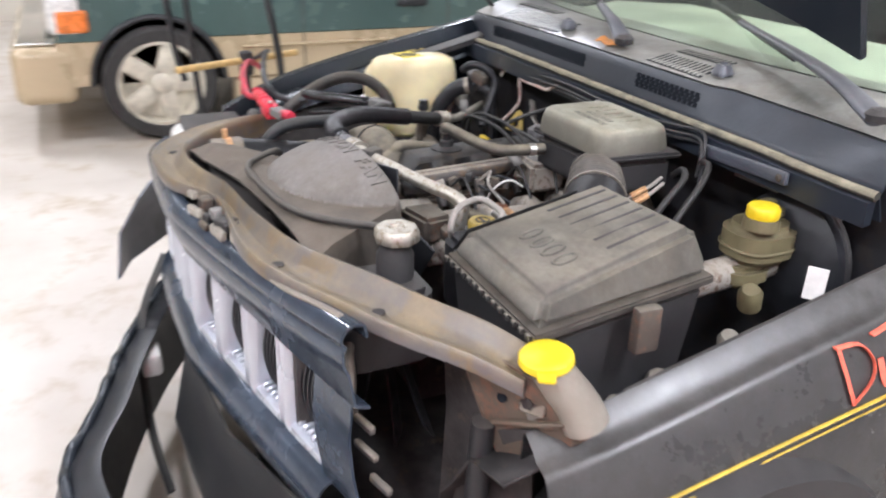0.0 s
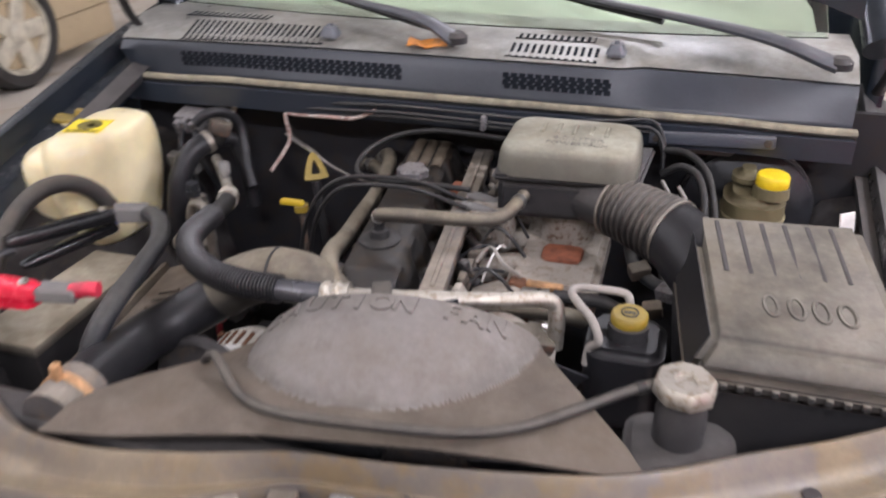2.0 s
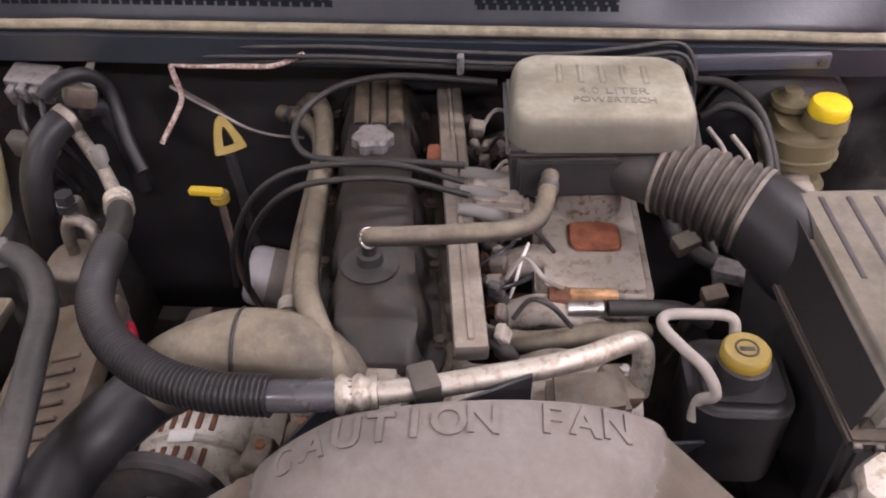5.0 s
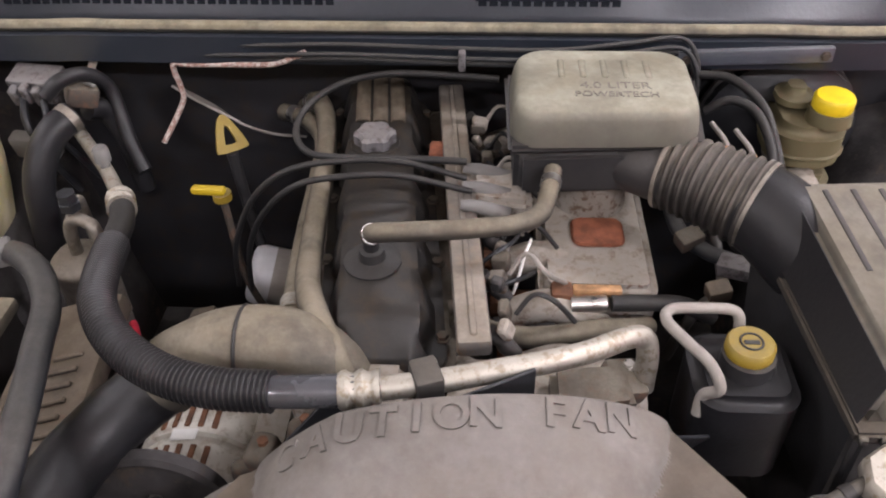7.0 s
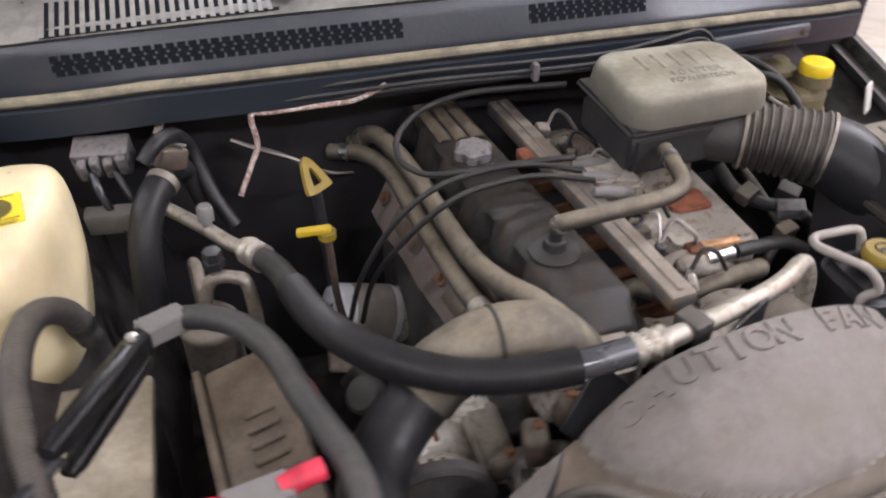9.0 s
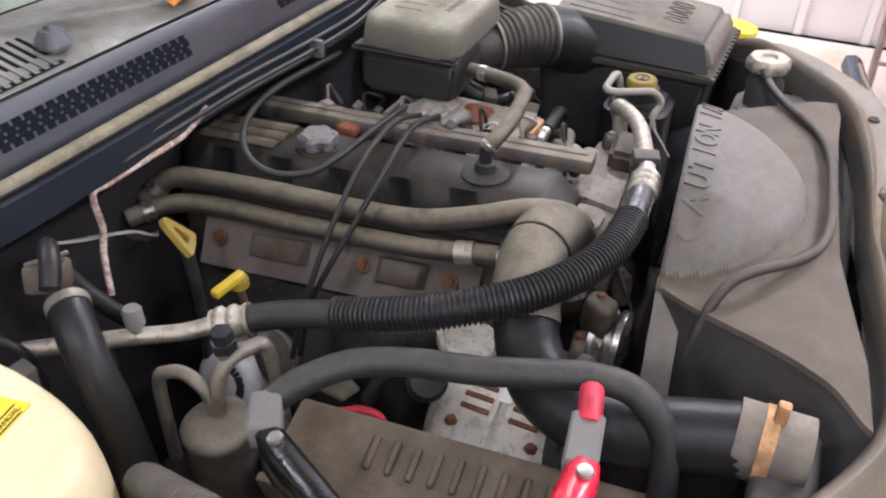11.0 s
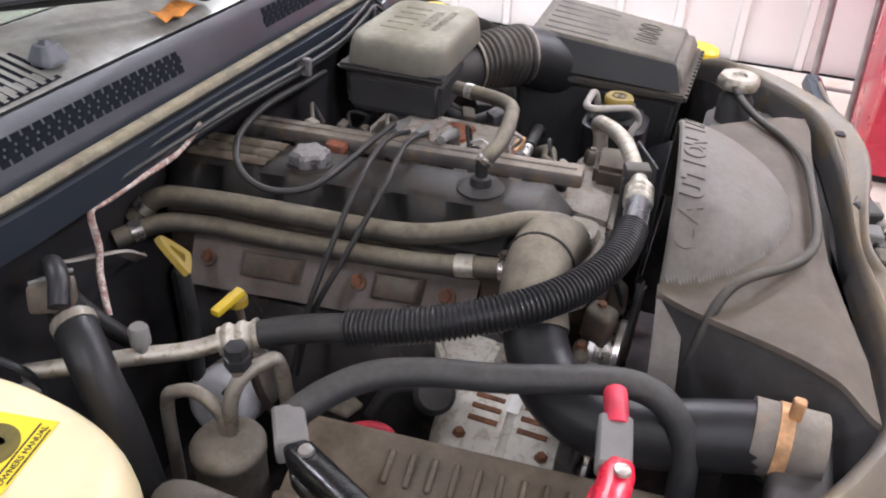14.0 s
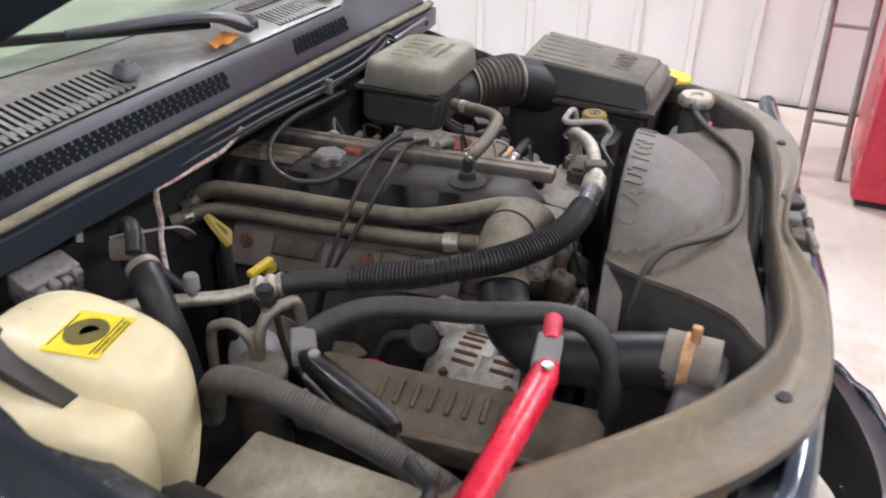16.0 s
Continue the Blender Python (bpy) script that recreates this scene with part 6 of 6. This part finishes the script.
part("tube", tube([(-0.286, 0.997, 0.80), (-0.28, 1.0, 0.70), (-0.27, 1.02, 0.5)], 0.009, 10), M_BLACK, dt)
do = thing("oil_dipstick", (-0.295, 0.92, 0.7), "yellow oil dipstick handle", "dipstick")
part("handle", box(-0.03, -0.007, -0.005, 0.022, 0.007, 0.006, 0.003, 2, at(-0.30, 0.917, 0.786, 0, -4, -8)), M_YELLOW_PULL, do, "bright yellow pull")
part("collar", lathe([(0, 0), (0.014, 0), (0.014, 0.012), (0, 0.012)], 14, at(-0.285, 0.918, 0.77)), M_YELLOW_DIRTY, do)
part("tube", tube([(-0.285, 0.918, 0.77), (-0.27, 0.91, 0.6), (-0.2, 0.9, 0.45)], 0.006, 8), M_RUSTDUST, do)

# spark leads and cables
for k, pts in enumerate((
        [(0.08, 0.835, 0.876), (0.0, 0.83, 0.903), (-0.08, 0.82, 0.91), (-0.149, 0.81, 0.90), (-0.205, 0.818, 0.845), (-0.25, 0.84, 0.745), (-0.268, 0.86, 0.65)],
        [(0.088, 0.807, 0.876), (0.0, 0.80, 0.903), (-0.07, 0.787, 0.91), (-0.132, 0.778, 0.90), (-0.188, 0.80, 0.835), (-0.232, 0.84, 0.737), (-0.25, 0.86, 0.64)])):
    solid("ignition_lead", tube(pts, 0.0042, 8), M_RUBBER, "thin black ignition lead looping across the valve cover", "cable", "ignition leads", smooth=60)
solid("throttle_cable", tube([(0.12, 1.0, 0.93), (0.04, 1.01, 0.93), (-0.04, 1.02, 0.925), (-0.11, 1.015, 0.91), (-0.155, 0.985, 0.89), (-0.165, 0.94, 0.875), (-0.14, 0.895, 0.872), (-0.09, 0.875, 0.878), (0.0, 0.865, 0.885), (0.08, 0.86, 0.885)], 0.005, 10), M_RUBBER, "black cable looping over the valve cover", "cable", smooth=60)
solid("bulkhead_pipe", tube([(-0.40, 1.02, 0.80), (-0.375, 1.045, 0.84), (-0.362, 1.05, 0.87), (-0.366, 1.047, 0.92), (-0.34, 1.047, 0.922), (-0.27, 1.043, 0.925), (-0.21, 1.04, 0.928), (-0.16, 1.035, 0.95)], 0.0045, 8, 3), M_REDPIPE, "flaking pinkish pipe bent along the bulkhead", "pipe", smooth=60)
for dz, dy in ((0.0, 0.0), (0.012, 0.006), (-0.012, 0.008)):
    solid("bulkhead_line", tube([(-0.36, 1.05 + dy, 0.935 + dz), (-0.22, 1.035 + dy, 0.945 + dz), (-0.10, 1.02 + dy, 0.955 + dz), (0.07, 1.005 + dy, 0.958 + dz), (0.20, 1.01 + dy, 0.955 + dz), (0.30, 1.02 + dy, 0.962 + dz), (0.37, 1.03 + dy, 0.965 + dz), (0.395, 1.02 + dy, 0.94 + dz), (0.40, 1.01 + dy, 0.90 + dz)], 0.0036, 8), M_BLUETAPE, "thin dark line clipped along the bulkhead", "cable", "bulkhead lines", smooth=60)
solid("line_clip", box(0.063, 0.995, 0.942, 0.073, 1.018, 0.971, 0.003), M_STAIN, "stained grey plastic clip holding the bulkhead lines", "clip")
solid("bulkhead_bracket", ribbon([(0.435, 1.075, 0.922), (0.53, 1.105, 0.91), (0.636, 1.14, 0.896)], 0.03, 0.004, (0, -1, 0)), M_GREY_PLASTIC, "pale grey strip lying along the bulkhead", "strip")
hs = thing("heater_valve", (-0.49, 1.0, 0.75), "heater valve with thick black hoses on the bulkhead side", "valve")
part("thick_hose", tube([(-0.545, 0.865, 0.70), (-0.54, 0.885, 0.80), (-0.532, 0.908, 0.845), (-0.517, 0.935, 0.872), (-0.497, 0.965, 0.882)], 0.0225, 16), M_HOSE, hs, "thick black hose", 60)
part("rear_hose", tube([(-0.485, 0.985, 0.88), (-0.47, 1.01, 0.862), (-0.455, 1.012, 0.81), (-0.445, 1.01, 0.72)], 0.016, 14), M_HOSE, hs, "black hose", 60)
part("loop_hose", tube([(-0.52, 0.95, 0.92), (-0.50, 0.965, 0.937), (-0.478, 0.995, 0.932), (-0.462, 1.02, 0.90), (-0.45, 1.01, 0.86), (-0.435, 0.985, 0.82), (-0.415, 0.965, 0.785)], 0.011, 12), M_HOSE, hs, "thin black hose", 60)
part("valve_body", box(-0.022, -0.02, -0.014, 0.022, 0.02, 0.018, 0.006, 2, at(-0.49, 0.992, 0.90, 0, 20, 30)), M_RUSTDUST, hs, "rusty valve body")
part("valve_lever", box(-0.004, -0.025, 0.018, 0.004, 0.02, 0.022, 0.001, 1, at(-0.488, 0.992, 0.90, 0, 20, 60)), M_GREY_PLASTIC, hs)
part("band", tube([(-0.505, 0.952, 0.879), (-0.499, 0.962, 0.882)], 0.0238, 16), M_GRIMY, hs, "steel hose clamp")
cn = thing("connector_block", (-0.58, 1.05, 0.85), "dirty grey wiring connector block on the bulkhead", "connector")
part("housing", box(-0.04, -0.022, -0.022, 0.04, 0.022, 0.022, 0.004, 2, at(-0.583, 1.05, 0.885, 15, 0, -8)), M_STAIN, cn)
for k in range(4):
    part("plug", box(-0.007, -0.012, -0.016, 0.007, 0.006, 0.016, 0.003, 1, at(-0.61 + 0.018 * k, 1.026, 0.88 + 0.004 * (k % 2), 15, 0, -8)), M_STAIN, cn, "stained grey plug")
part("wire", tube([(-0.60, 1.02, 0.875), (-0.59, 0.99, 0.85), (-0.57, 0.98, 0.80), (-0.55, 1.0, 0.72)], 0.006, 8), M_BLACK_CLEAN, cn)
part("wire", tube([(-0.57, 1.02, 0.875), (-0.55, 0.985, 0.845), (-0.53, 1.0, 0.78), (-0.52, 1.04, 0.70)], 0.005, 8), M_BLACK_CLEAN, cn)
solid("second_connector", box(-0.035, -0.012, -0.02, 0.035, 0.012, 0.02, 0.004, 2, at(-0.585, 0.985, 0.815, 12, 0, -6)), M_GREY_PLASTIC, "small grey connector below the connector block", "connector")
solid("flat_strap", ribbon(spline([(-0.40, 1.11, 0.85), (-0.369, 1.096, 0.84), (-0.32, 1.07, 0.83), (-0.284, 1.074, 0.80), (-0.248, 1.10, 0.768), (-0.21, 1.14, 0.738)], 6), 0.016, 0.004, (0, 0.5, 1)), M_PIPE_DULL, "pale flat earth strap by the bulkhead", "strap")
solid("bulkhead_tab", ribbon([(-0.50, 1.075, 0.945), (-0.495, 1.07, 0.92), (-0.505, 1.065, 0.90)], 0.012, 0.003, (0, 1, 0)), M_PIPE_DULL, "small bent steel tab on the bulkhead", "tab")
TAGP = (0.722, 1.0, 0.825)
solid("white_tag", box(-0.016, -0.002, -0.027, 0.016, 0.002, 0.027, 0.001, 1, at(TAGP[0], TAGP[1], TAGP[2], -12, 0, 35)), M_WHITE, "small white plastic tag by the fender", "tag")
stick = thing("jump_lead_stand", (-1.620, 0.6, 0), "steel stand with a pale wooden stick and red jump lead", "stand")
part("stick", tube([(-1.520, 0.29, 0.757), (-1.620, 0.53, 0.757), (-1.730, 0.78, 0.757)], 0.013, 10), M_WOOD, stick, "pale wooden stick")
part("post", tube([(-1.630, 0.56, 0.02), (-1.630, 0.56, 0.76)], 0.012, 10), M_BLACK_CLEAN, stick, "black steel post")
part("head", box(-1.660, 0.535, 0.70, -1.610, 0.585, 0.79, 0.01), M_DARK, stick, "dark clamp head")
part("foot", box(-1.820, 0.40, 0.0, -1.440, 0.72, 0.025, 0.006), M_DARK, stick)
part("black_cable", tube([(-1.670, 0.72, 0.30), (-1.670, 0.70, 0.72), (-1.690, 0.66, 1.0), (-1.730, 0.60, 1.3)], 0.014, 8), M_BLACK_CLEAN, stick, "black cable")
part("black_cable", tube([(-1.650, 0.33, 0.69), (-1.650, 0.30, 0.85), (-1.670, 0.28, 1.3)], 0.012, 8), M_BLACK_CLEAN, stick, "black cable")
part("black_cable", tube([(-1.650, 0.40, 0.30), (-1.650, 0.37, 0.72), (-1.660, 0.36, 1.0), (-1.670, 0.35, 1.3)], 0.012, 8), M_BLACK_CLEAN, stick, "black cable")
part("red_lead", tube([(-0.70, 0.415, 0.84), (-0.80, 0.40, 0.83), (-0.95, 0.42, 0.86), (-1.25, 0.50, 0.83), (-1.420, 0.58, 0.76), (-1.590, 0.58, 0.75), (-1.660, 0.56, 0.73), (-1.640, 0.54, 0.60), (-1.620, 0.54, 0.25), (-1.590, 0.52, 0.03)], 0.009, 8), M_REDWIRE, stick, "red cable")

hose("vent_hose", [(-0.612, 0.775, 0.78), (-0.622, 0.758, 0.835), (-0.636, 0.728, 0.87), (-0.647, 0.69, 0.888), (-0.652, 0.64, 0.893), (-0.651, 0.585, 0.88), (-0.643, 0.535, 0.858), (-0.632, 0.49, 0.83), (-0.62, 0.45, 0.80), (-0.61, 0.42, 0.76)], 0.016, M_GREYHOSE, "grey ribbed hose arching from the coolant bottle over the battery", seg=16, clamp=False, ribs=0.0012, pitch=0.0045)

# small fittings round the engine
fit_hose = thing("vacuum_fitting", (0.27, 0.69, 0.76), "black vacuum hose with a bright steel fitting by the intake", "hose")
part("hose", tube([(0.262, 0.688, 0.80), (0.30, 0.69, 0.80), (0.345, 0.695, 0.795), (0.39, 0.70, 0.77)], 0.0105, 12), M_RUBBER, fit_hose, "", 60)
part("steel_sleeve", tube([(0.212, 0.684, 0.80), (0.255, 0.688, 0.80)], 0.0105, 14), M_STEEL, fit_hose, "bright steel sleeve")
part("orange_clip", box(0.215, 0.697, 0.80, 0.275, 0.71, 0.812, 0.003), M_COPPER, fit_hose, "tarnished orange clip")
part("rusty_nut", box(0.188, 0.685, 0.79, 0.215, 0.712, 0.815, 0.005), M_RUST, fit_hose, "rusty nut")
solid("coolant_bypass_hose", tube([(0.07, 0.66, 0.775), (0.09, 0.655, 0.80), (0.117, 0.634, 0.80), (0.16, 0.63, 0.797), (0.203, 0.636, 0.797), (0.25, 0.648, 0.795), (0.285, 0.66, 0.785), (0.31, 0.69, 0.76)], 0.0135, 12), M_RUBBER_TAN, "short dust-covered bypass hose in front of the intake", "hose", smooth=60)
solid("thin_wire", tube([(0.165, 0.77, 0.83), (0.162, 0.745, 0.845), (0.155, 0.725, 0.84), (0.148, 0.705, 0.82), (0.142, 0.70, 0.80)], 0.0022, 6), M_WHITE, "thin white loose wire by the fuel rail", "wire", smooth=60)
for pts in ([(0.10, 0.72, 0.83), (0.125, 0.73, 0.845), (0.14, 0.75, 0.84), (0.15, 0.79, 0.82)], [(0.11, 0.69, 0.815), (0.13, 0.685, 0.83), (0.15, 0.70, 0.825), (0.17, 0.74, 0.80)], [(0.13, 0.90, 0.83), (0.10, 0.93, 0.85), (0.115, 0.96, 0.84), (0.13, 1.0, 0.80)]):
    solid("sensor_wire", tube(pts, 0.003, 6), M_BLACK_CLEAN, "thin dark sensor wire among the injectors", "wire", "sensor wires", smooth=60)
cp = thing("compressor_head", (0.22, 0.56, 0.7), "rust-stained compressor head with a cast fitting", "compressor")
part("head", tube([(0.19, 0.56, 0.765), (0.285, 0.575, 0.765)], 0.034, 20), M_CAST, cp, "dirty cast cylinder", 50)
part("flange", box(-0.02, -0.024, -0.012, 0.02, 0.024, 0.014, 0.005, 2, at(0.262, 0.565, 0.80, 10, 15, 20)), M_RUSTDUST, cp, "rusty flange")
for p in ((0.255, 0.55, 0.815), (0.268, 0.578, 0.812)):
    part("bolt", bolt(p, 0.006, 0.006), M_STEEL, cp)
part("edge_wear", box(0.20, 0.532, 0.79, 0.24, 0.537, 0.797, 0.002), M_STEEL, cp, "bright worn edge")
for p, r in (((0.10, 0.525, 0.77), 0.02), ((0.13, 0.56, 0.765), 0.026), ((0.085, 0.60, 0.77), 0.022)):
    solid("casting_boss", lathe([(0, -0.03), (r, -0.03), (r * 0.95, 0.0), (r * 0.7, 0.01), (0, 0.012)], 14, at(*p, 8, -6)), M_CAST, "lumpy dirty casting boss at the engine front", "casting", "casting bosses")
mf = thing("brake_pipes", (0.44, 0.87, 0.8), "brake pipes with brassy unions beside the reservoir", "pipe")
for a, b, c in (((0.419, 0.885, 0.90), (0.412, 0.855, 0.885), (0.405, 0.82, 0.84)), ((0.447, 0.868, 0.90), (0.44, 0.842, 0.885), (0.43, 0.81, 0.84))):
    part("pipe", tube([(a[0] - 0.015, a[1] + 0.04, 0.91), a, b, c], 0.0035, 8), M_PIPE_DULL, mf)
    part("union", tube([Vector(a).lerp(Vector(b), 0.1), Vector(b)], 0.0065, 8), M_COPPER, mf, "brassy union")
for k, pts in enumerate(([(0.40, 0.955, 0.91), (0.43, 0.95, 0.93), (0.46, 0.93, 0.925), (0.475, 0.89, 0.90), (0.48, 0.85, 0.86)], [(0.40, 1.02, 0.93), (0.44, 1.0, 0.935), (0.475, 0.96, 0.92), (0.49, 0.92, 0.89), (0.50, 0.88, 0.85)])):
    solid("bay_cable", tube(pts, 0.0065, 8), M_RUBBER, "dusty black cable curving behind the intake bellows", "cable", "bay cables", smooth=60)
wb = thing("wiring_branch", (0.43, 0.81, 0.60), "grimy wiring branch with connectors hanging under the intake bellows", "wiring")
part("loom", tube([(0.36, 0.90, 0.80), (0.375, 0.86, 0.775), (0.41, 0.835, 0.76), (0.455, 0.81, 0.755), (0.485, 0.78, 0.72), (0.49, 0.76, 0.60)], 0.011, 10), M_BLUETAPE, wb, "taped dusty loom", 60)
part("loom", tube([(0.40, 0.93, 0.80), (0.42, 0.88, 0.77), (0.43, 0.83, 0.745), (0.42, 0.78, 0.74), (0.385, 0.755, 0.72), (0.36, 0.75, 0.64)], 0.008, 10), M_GREYHOSE, wb, "", 60)
for p, h, turn, mat in (((0.385, 0.845, 0.775), (0.018, 0.013, 0.012), 25, M_RUSTDUST), ((0.44, 0.80, 0.765), (0.022, 0.014, 0.012), -30, M_STAIN), ((0.415, 0.77, 0.748), (0.016, 0.012, 0.012), 10, M_CRUST), ((0.465, 0.845, 0.765), (0.015, 0.018, 0.012), 40, M_GREYHOSE)):
    part("plug", box(-h[0], -h[1], -h[2], h[0], h[1], h[2], 0.004, 2, at(*p, 12, -10, turn)), mat, wb)
# bits lying in the gap behind the grille
for p, half, turn, mat, lab in (((0.0, 0.134, 0.836), (0.013, 0.010, 0.008), 10, M_NECK, "white plastic clip"), ((0.062, 0.147, 0.838), (0.017, 0.011, 0.012), 8, M_RUSTDUST, "rusty bracket end"), ((0.08, 0.125, 0.831), (0.028, 0.006, 0.009), 16, M_NECK, "long white plastic clip"), ((0.143, 0.130, 0.827), (0.019, 0.006, 0.006), 8, M_CRUST, "brown plastic strip"), ((0.196, 0.146, 0.832), (0.031, 0.007, 0.009), 8, M_NECK, "long white plastic clip"), ((0.184, 0.163, 0.838), (0.018, 0.016, 0.014), 25, M_BLACK, "black connector"), ((0.205, 0.170, 0.838), (0.012, 0.014, 0.012), -10, M_BLACK, "black connector"), ((0.126, 0.158, 0.838), (0.015, 0.012, 0.011), 12, M_GREY_PLASTIC, "grey connector"), ((0.112, 0.145, 0.829), (0.010, 0.010, 0.008), 30, M_BLACK, "black connector"), ((0.268, 0.166, 0.846), (0.016, 0.009, 0.009), 6, M_NECK, "white plastic clip"), ((0.318, 0.180, 0.842), (0.014, 0.007, 0.006), 8, M_RUSTDUST, "dusty bracket end")):
    solid("trim_clip", box(-half[0], -half[1], -half[2], half[0], half[1], half[2], 0.003, 1, at(*p, 0, -4, turn)), mat, lab + " in the gap behind the grille", "clip", "trim clips")
part("gap_strip", shell([[(-0.3 + 0.05 * k, rail(-0.3 + 0.05 * k)[0] + dy, rail(-0.3 + 0.05 * k)[1] + dz) for k in range(19)] for dy, dz in ((0.02, -0.006), (0.045, -0.016), (0.085, -0.012))], 0.003), M_BLACK, grille, "dark plastic strip behind the rail", 60)
solid("grille_wire", tube([(0.335, 0.184, 0.842), (0.36, 0.184, 0.843), (0.40, 0.185, 0.845), (0.446, 0.186, 0.848), (0.50, 0.2, 0.852), (0.56, 0.222, 0.858), (0.62, 0.238, 0.866)], 0.0045, 8), M_NECK, "thin white wire lying along the grille rail", "wire", smooth=60)
for x, y in ((-0.735, 0.40), (-0.70, 0.43), (-0.755, 0.445)):
    solid("bump_stop", lathe([(0, 0), (0.016, 0), (0.013, 0.02), (0.006, 0.026), (0, 0.026)], 12, at(x, y, 0.775)), M_GREY_PLASTIC, "dirty rubber bump stop beside the radiator support", "bump stop", "bump stops")
# loose jump-lead cable and clutter under the driver's fender
solid("black_jump_lead", tube([(-0.615, 0.525, 0.845), (-0.655, 0.47, 0.845), (-0.70, 0.44, 0.87), (-0.80, 0.45, 0.90), (-1.0, 0.50, 0.90), (-1.35, 0.58, 0.84), (-1.61, 0.58, 0.76)], 0.0085, 8), M_BLACK_CLEAN, "black jump lead trailing over the fender", "cable", smooth=60)
for p, s, mat, lab in (((0.70, 0.86, 0.74), 0.018, M_NECK, "grey plastic bung by the inner wheel arch"), ((0.73, 0.70, 0.72), 0.02, M_STEEL_TAN, "dusty bracket by the inner wheel arch"), ((0.735, 0.62, 0.70), 0.014, M_NECK, "pale plastic bung by the inner wheel arch"), ((0.66, 0.93, 0.79), 0.02, M_TANK, "dusty tan fitting by the inner wheel arch")):
    solid("arch_fitting", lathe([(0, -0.03), (s, -0.03), (s * 1.05, 0.0), (s * 0.7, 0.012), (0, 0.014)], 12, at(*p, 20, 15)), mat, lab, "fitting", "arch fittings")

leaf_grid = [[(-0.115 + 0.02 * k, 1.105 + 0.012 * j + 0.002 * k, 1.064 + 0.004 * math.sin(2.2 * k + j) + 0.004 * j) for k in range(5)] for j in range(3)]
solid("dry_leaf", shell(leaf_grid, 0.0015), M_LEAF, "curled dry orange leaf lying on the cowl by the wiper", "leaf", smooth=60)

# grimy clutter along the intake side of the engine
rng = random.Random(7)
for k in range(16):
    y = 0.60 + 0.03 * k + rng.uniform(-0.006, 0.006)
    x = 0.145 - 0.11 * (y - 0.56) + rng.uniform(-0.012, 0.014)
    z = 0.838 + rng.uniform(-0.012, 0.014)
    a, b, c = rng.uniform(0.006, 0.012), rng.uniform(0.006, 0.013), rng.uniform(0.008, 0.017)
    mat, word = rng.choice([(M_CAST, "grimy cast"), (M_GREY_PLASTIC, "grey plastic"), (M_BLACK, "black plastic"), (M_STEEL_TAN, "dust-caked steel"), (M_RUSTDUST, "rusty steel")])
    solid("injector_plug", box(-a, -b, -c, a, b, c, 0.003, 1, at(x, y, z, rng.uniform(-25, 25), rng.uniform(-30, 10), rng.uniform(-30, 30))), mat, word + " plug beside the fuel rail", "plug", "injector plugs")
for k in range(7):
    y = 0.62 + 0.066 * k
    x = 0.15 - 0.11 * (y - 0.56)
    pts = [(x, y, 0.845), (x + 0.02, y + 0.012, 0.862 + rng.uniform(0, 0.008)), (x + 0.045, y + rng.uniform(-0.02, 0.03), 0.852), (x + 0.07, y + 0.02, 0.815)]
    solid("injector_wire", tube(pts, 0.0032, 6, 5), rng.choice([M_RUBBER, M_RUBBER, M_PIPE_DULL]), "thin dirty injector wire beside the fuel rail", "wire", "injector wires", smooth=60)
# rusty brackets round the front of the engine
for p, s, r in (((-0.075, 0.49, 0.79), (0.022, 0.012, 0.02), 20), ((-0.12, 0.475, 0.76), (0.016, 0.02, 0.03), -15), ((-0.045, 0.47, 0.755), (0.02, 0.014, 0.024), 35), ((-0.145, 0.49, 0.715), (0.026, 0.01, 0.02), 10), ((-0.085, 0.455, 0.70), (0.014, 0.018, 0.03), -30)):
    br = thing("front_bracket", (p[0], p[1], p[2] - s[2]), "rust-stained bracket bolted to the front of the engine", "bracket", "front brackets")
    part("plate", box(-s[0], -s[1], -s[2], s[0], s[1], s[2], 0.010, 3, at(*p, 8, r * 0.5, r)), M_RUSTDUST, br)
    part("bolt", bolt((p[0], p[1], p[2] + s[2] * 0.9), 0.006, 0.008), M_RUST, br, "rusty bolt")
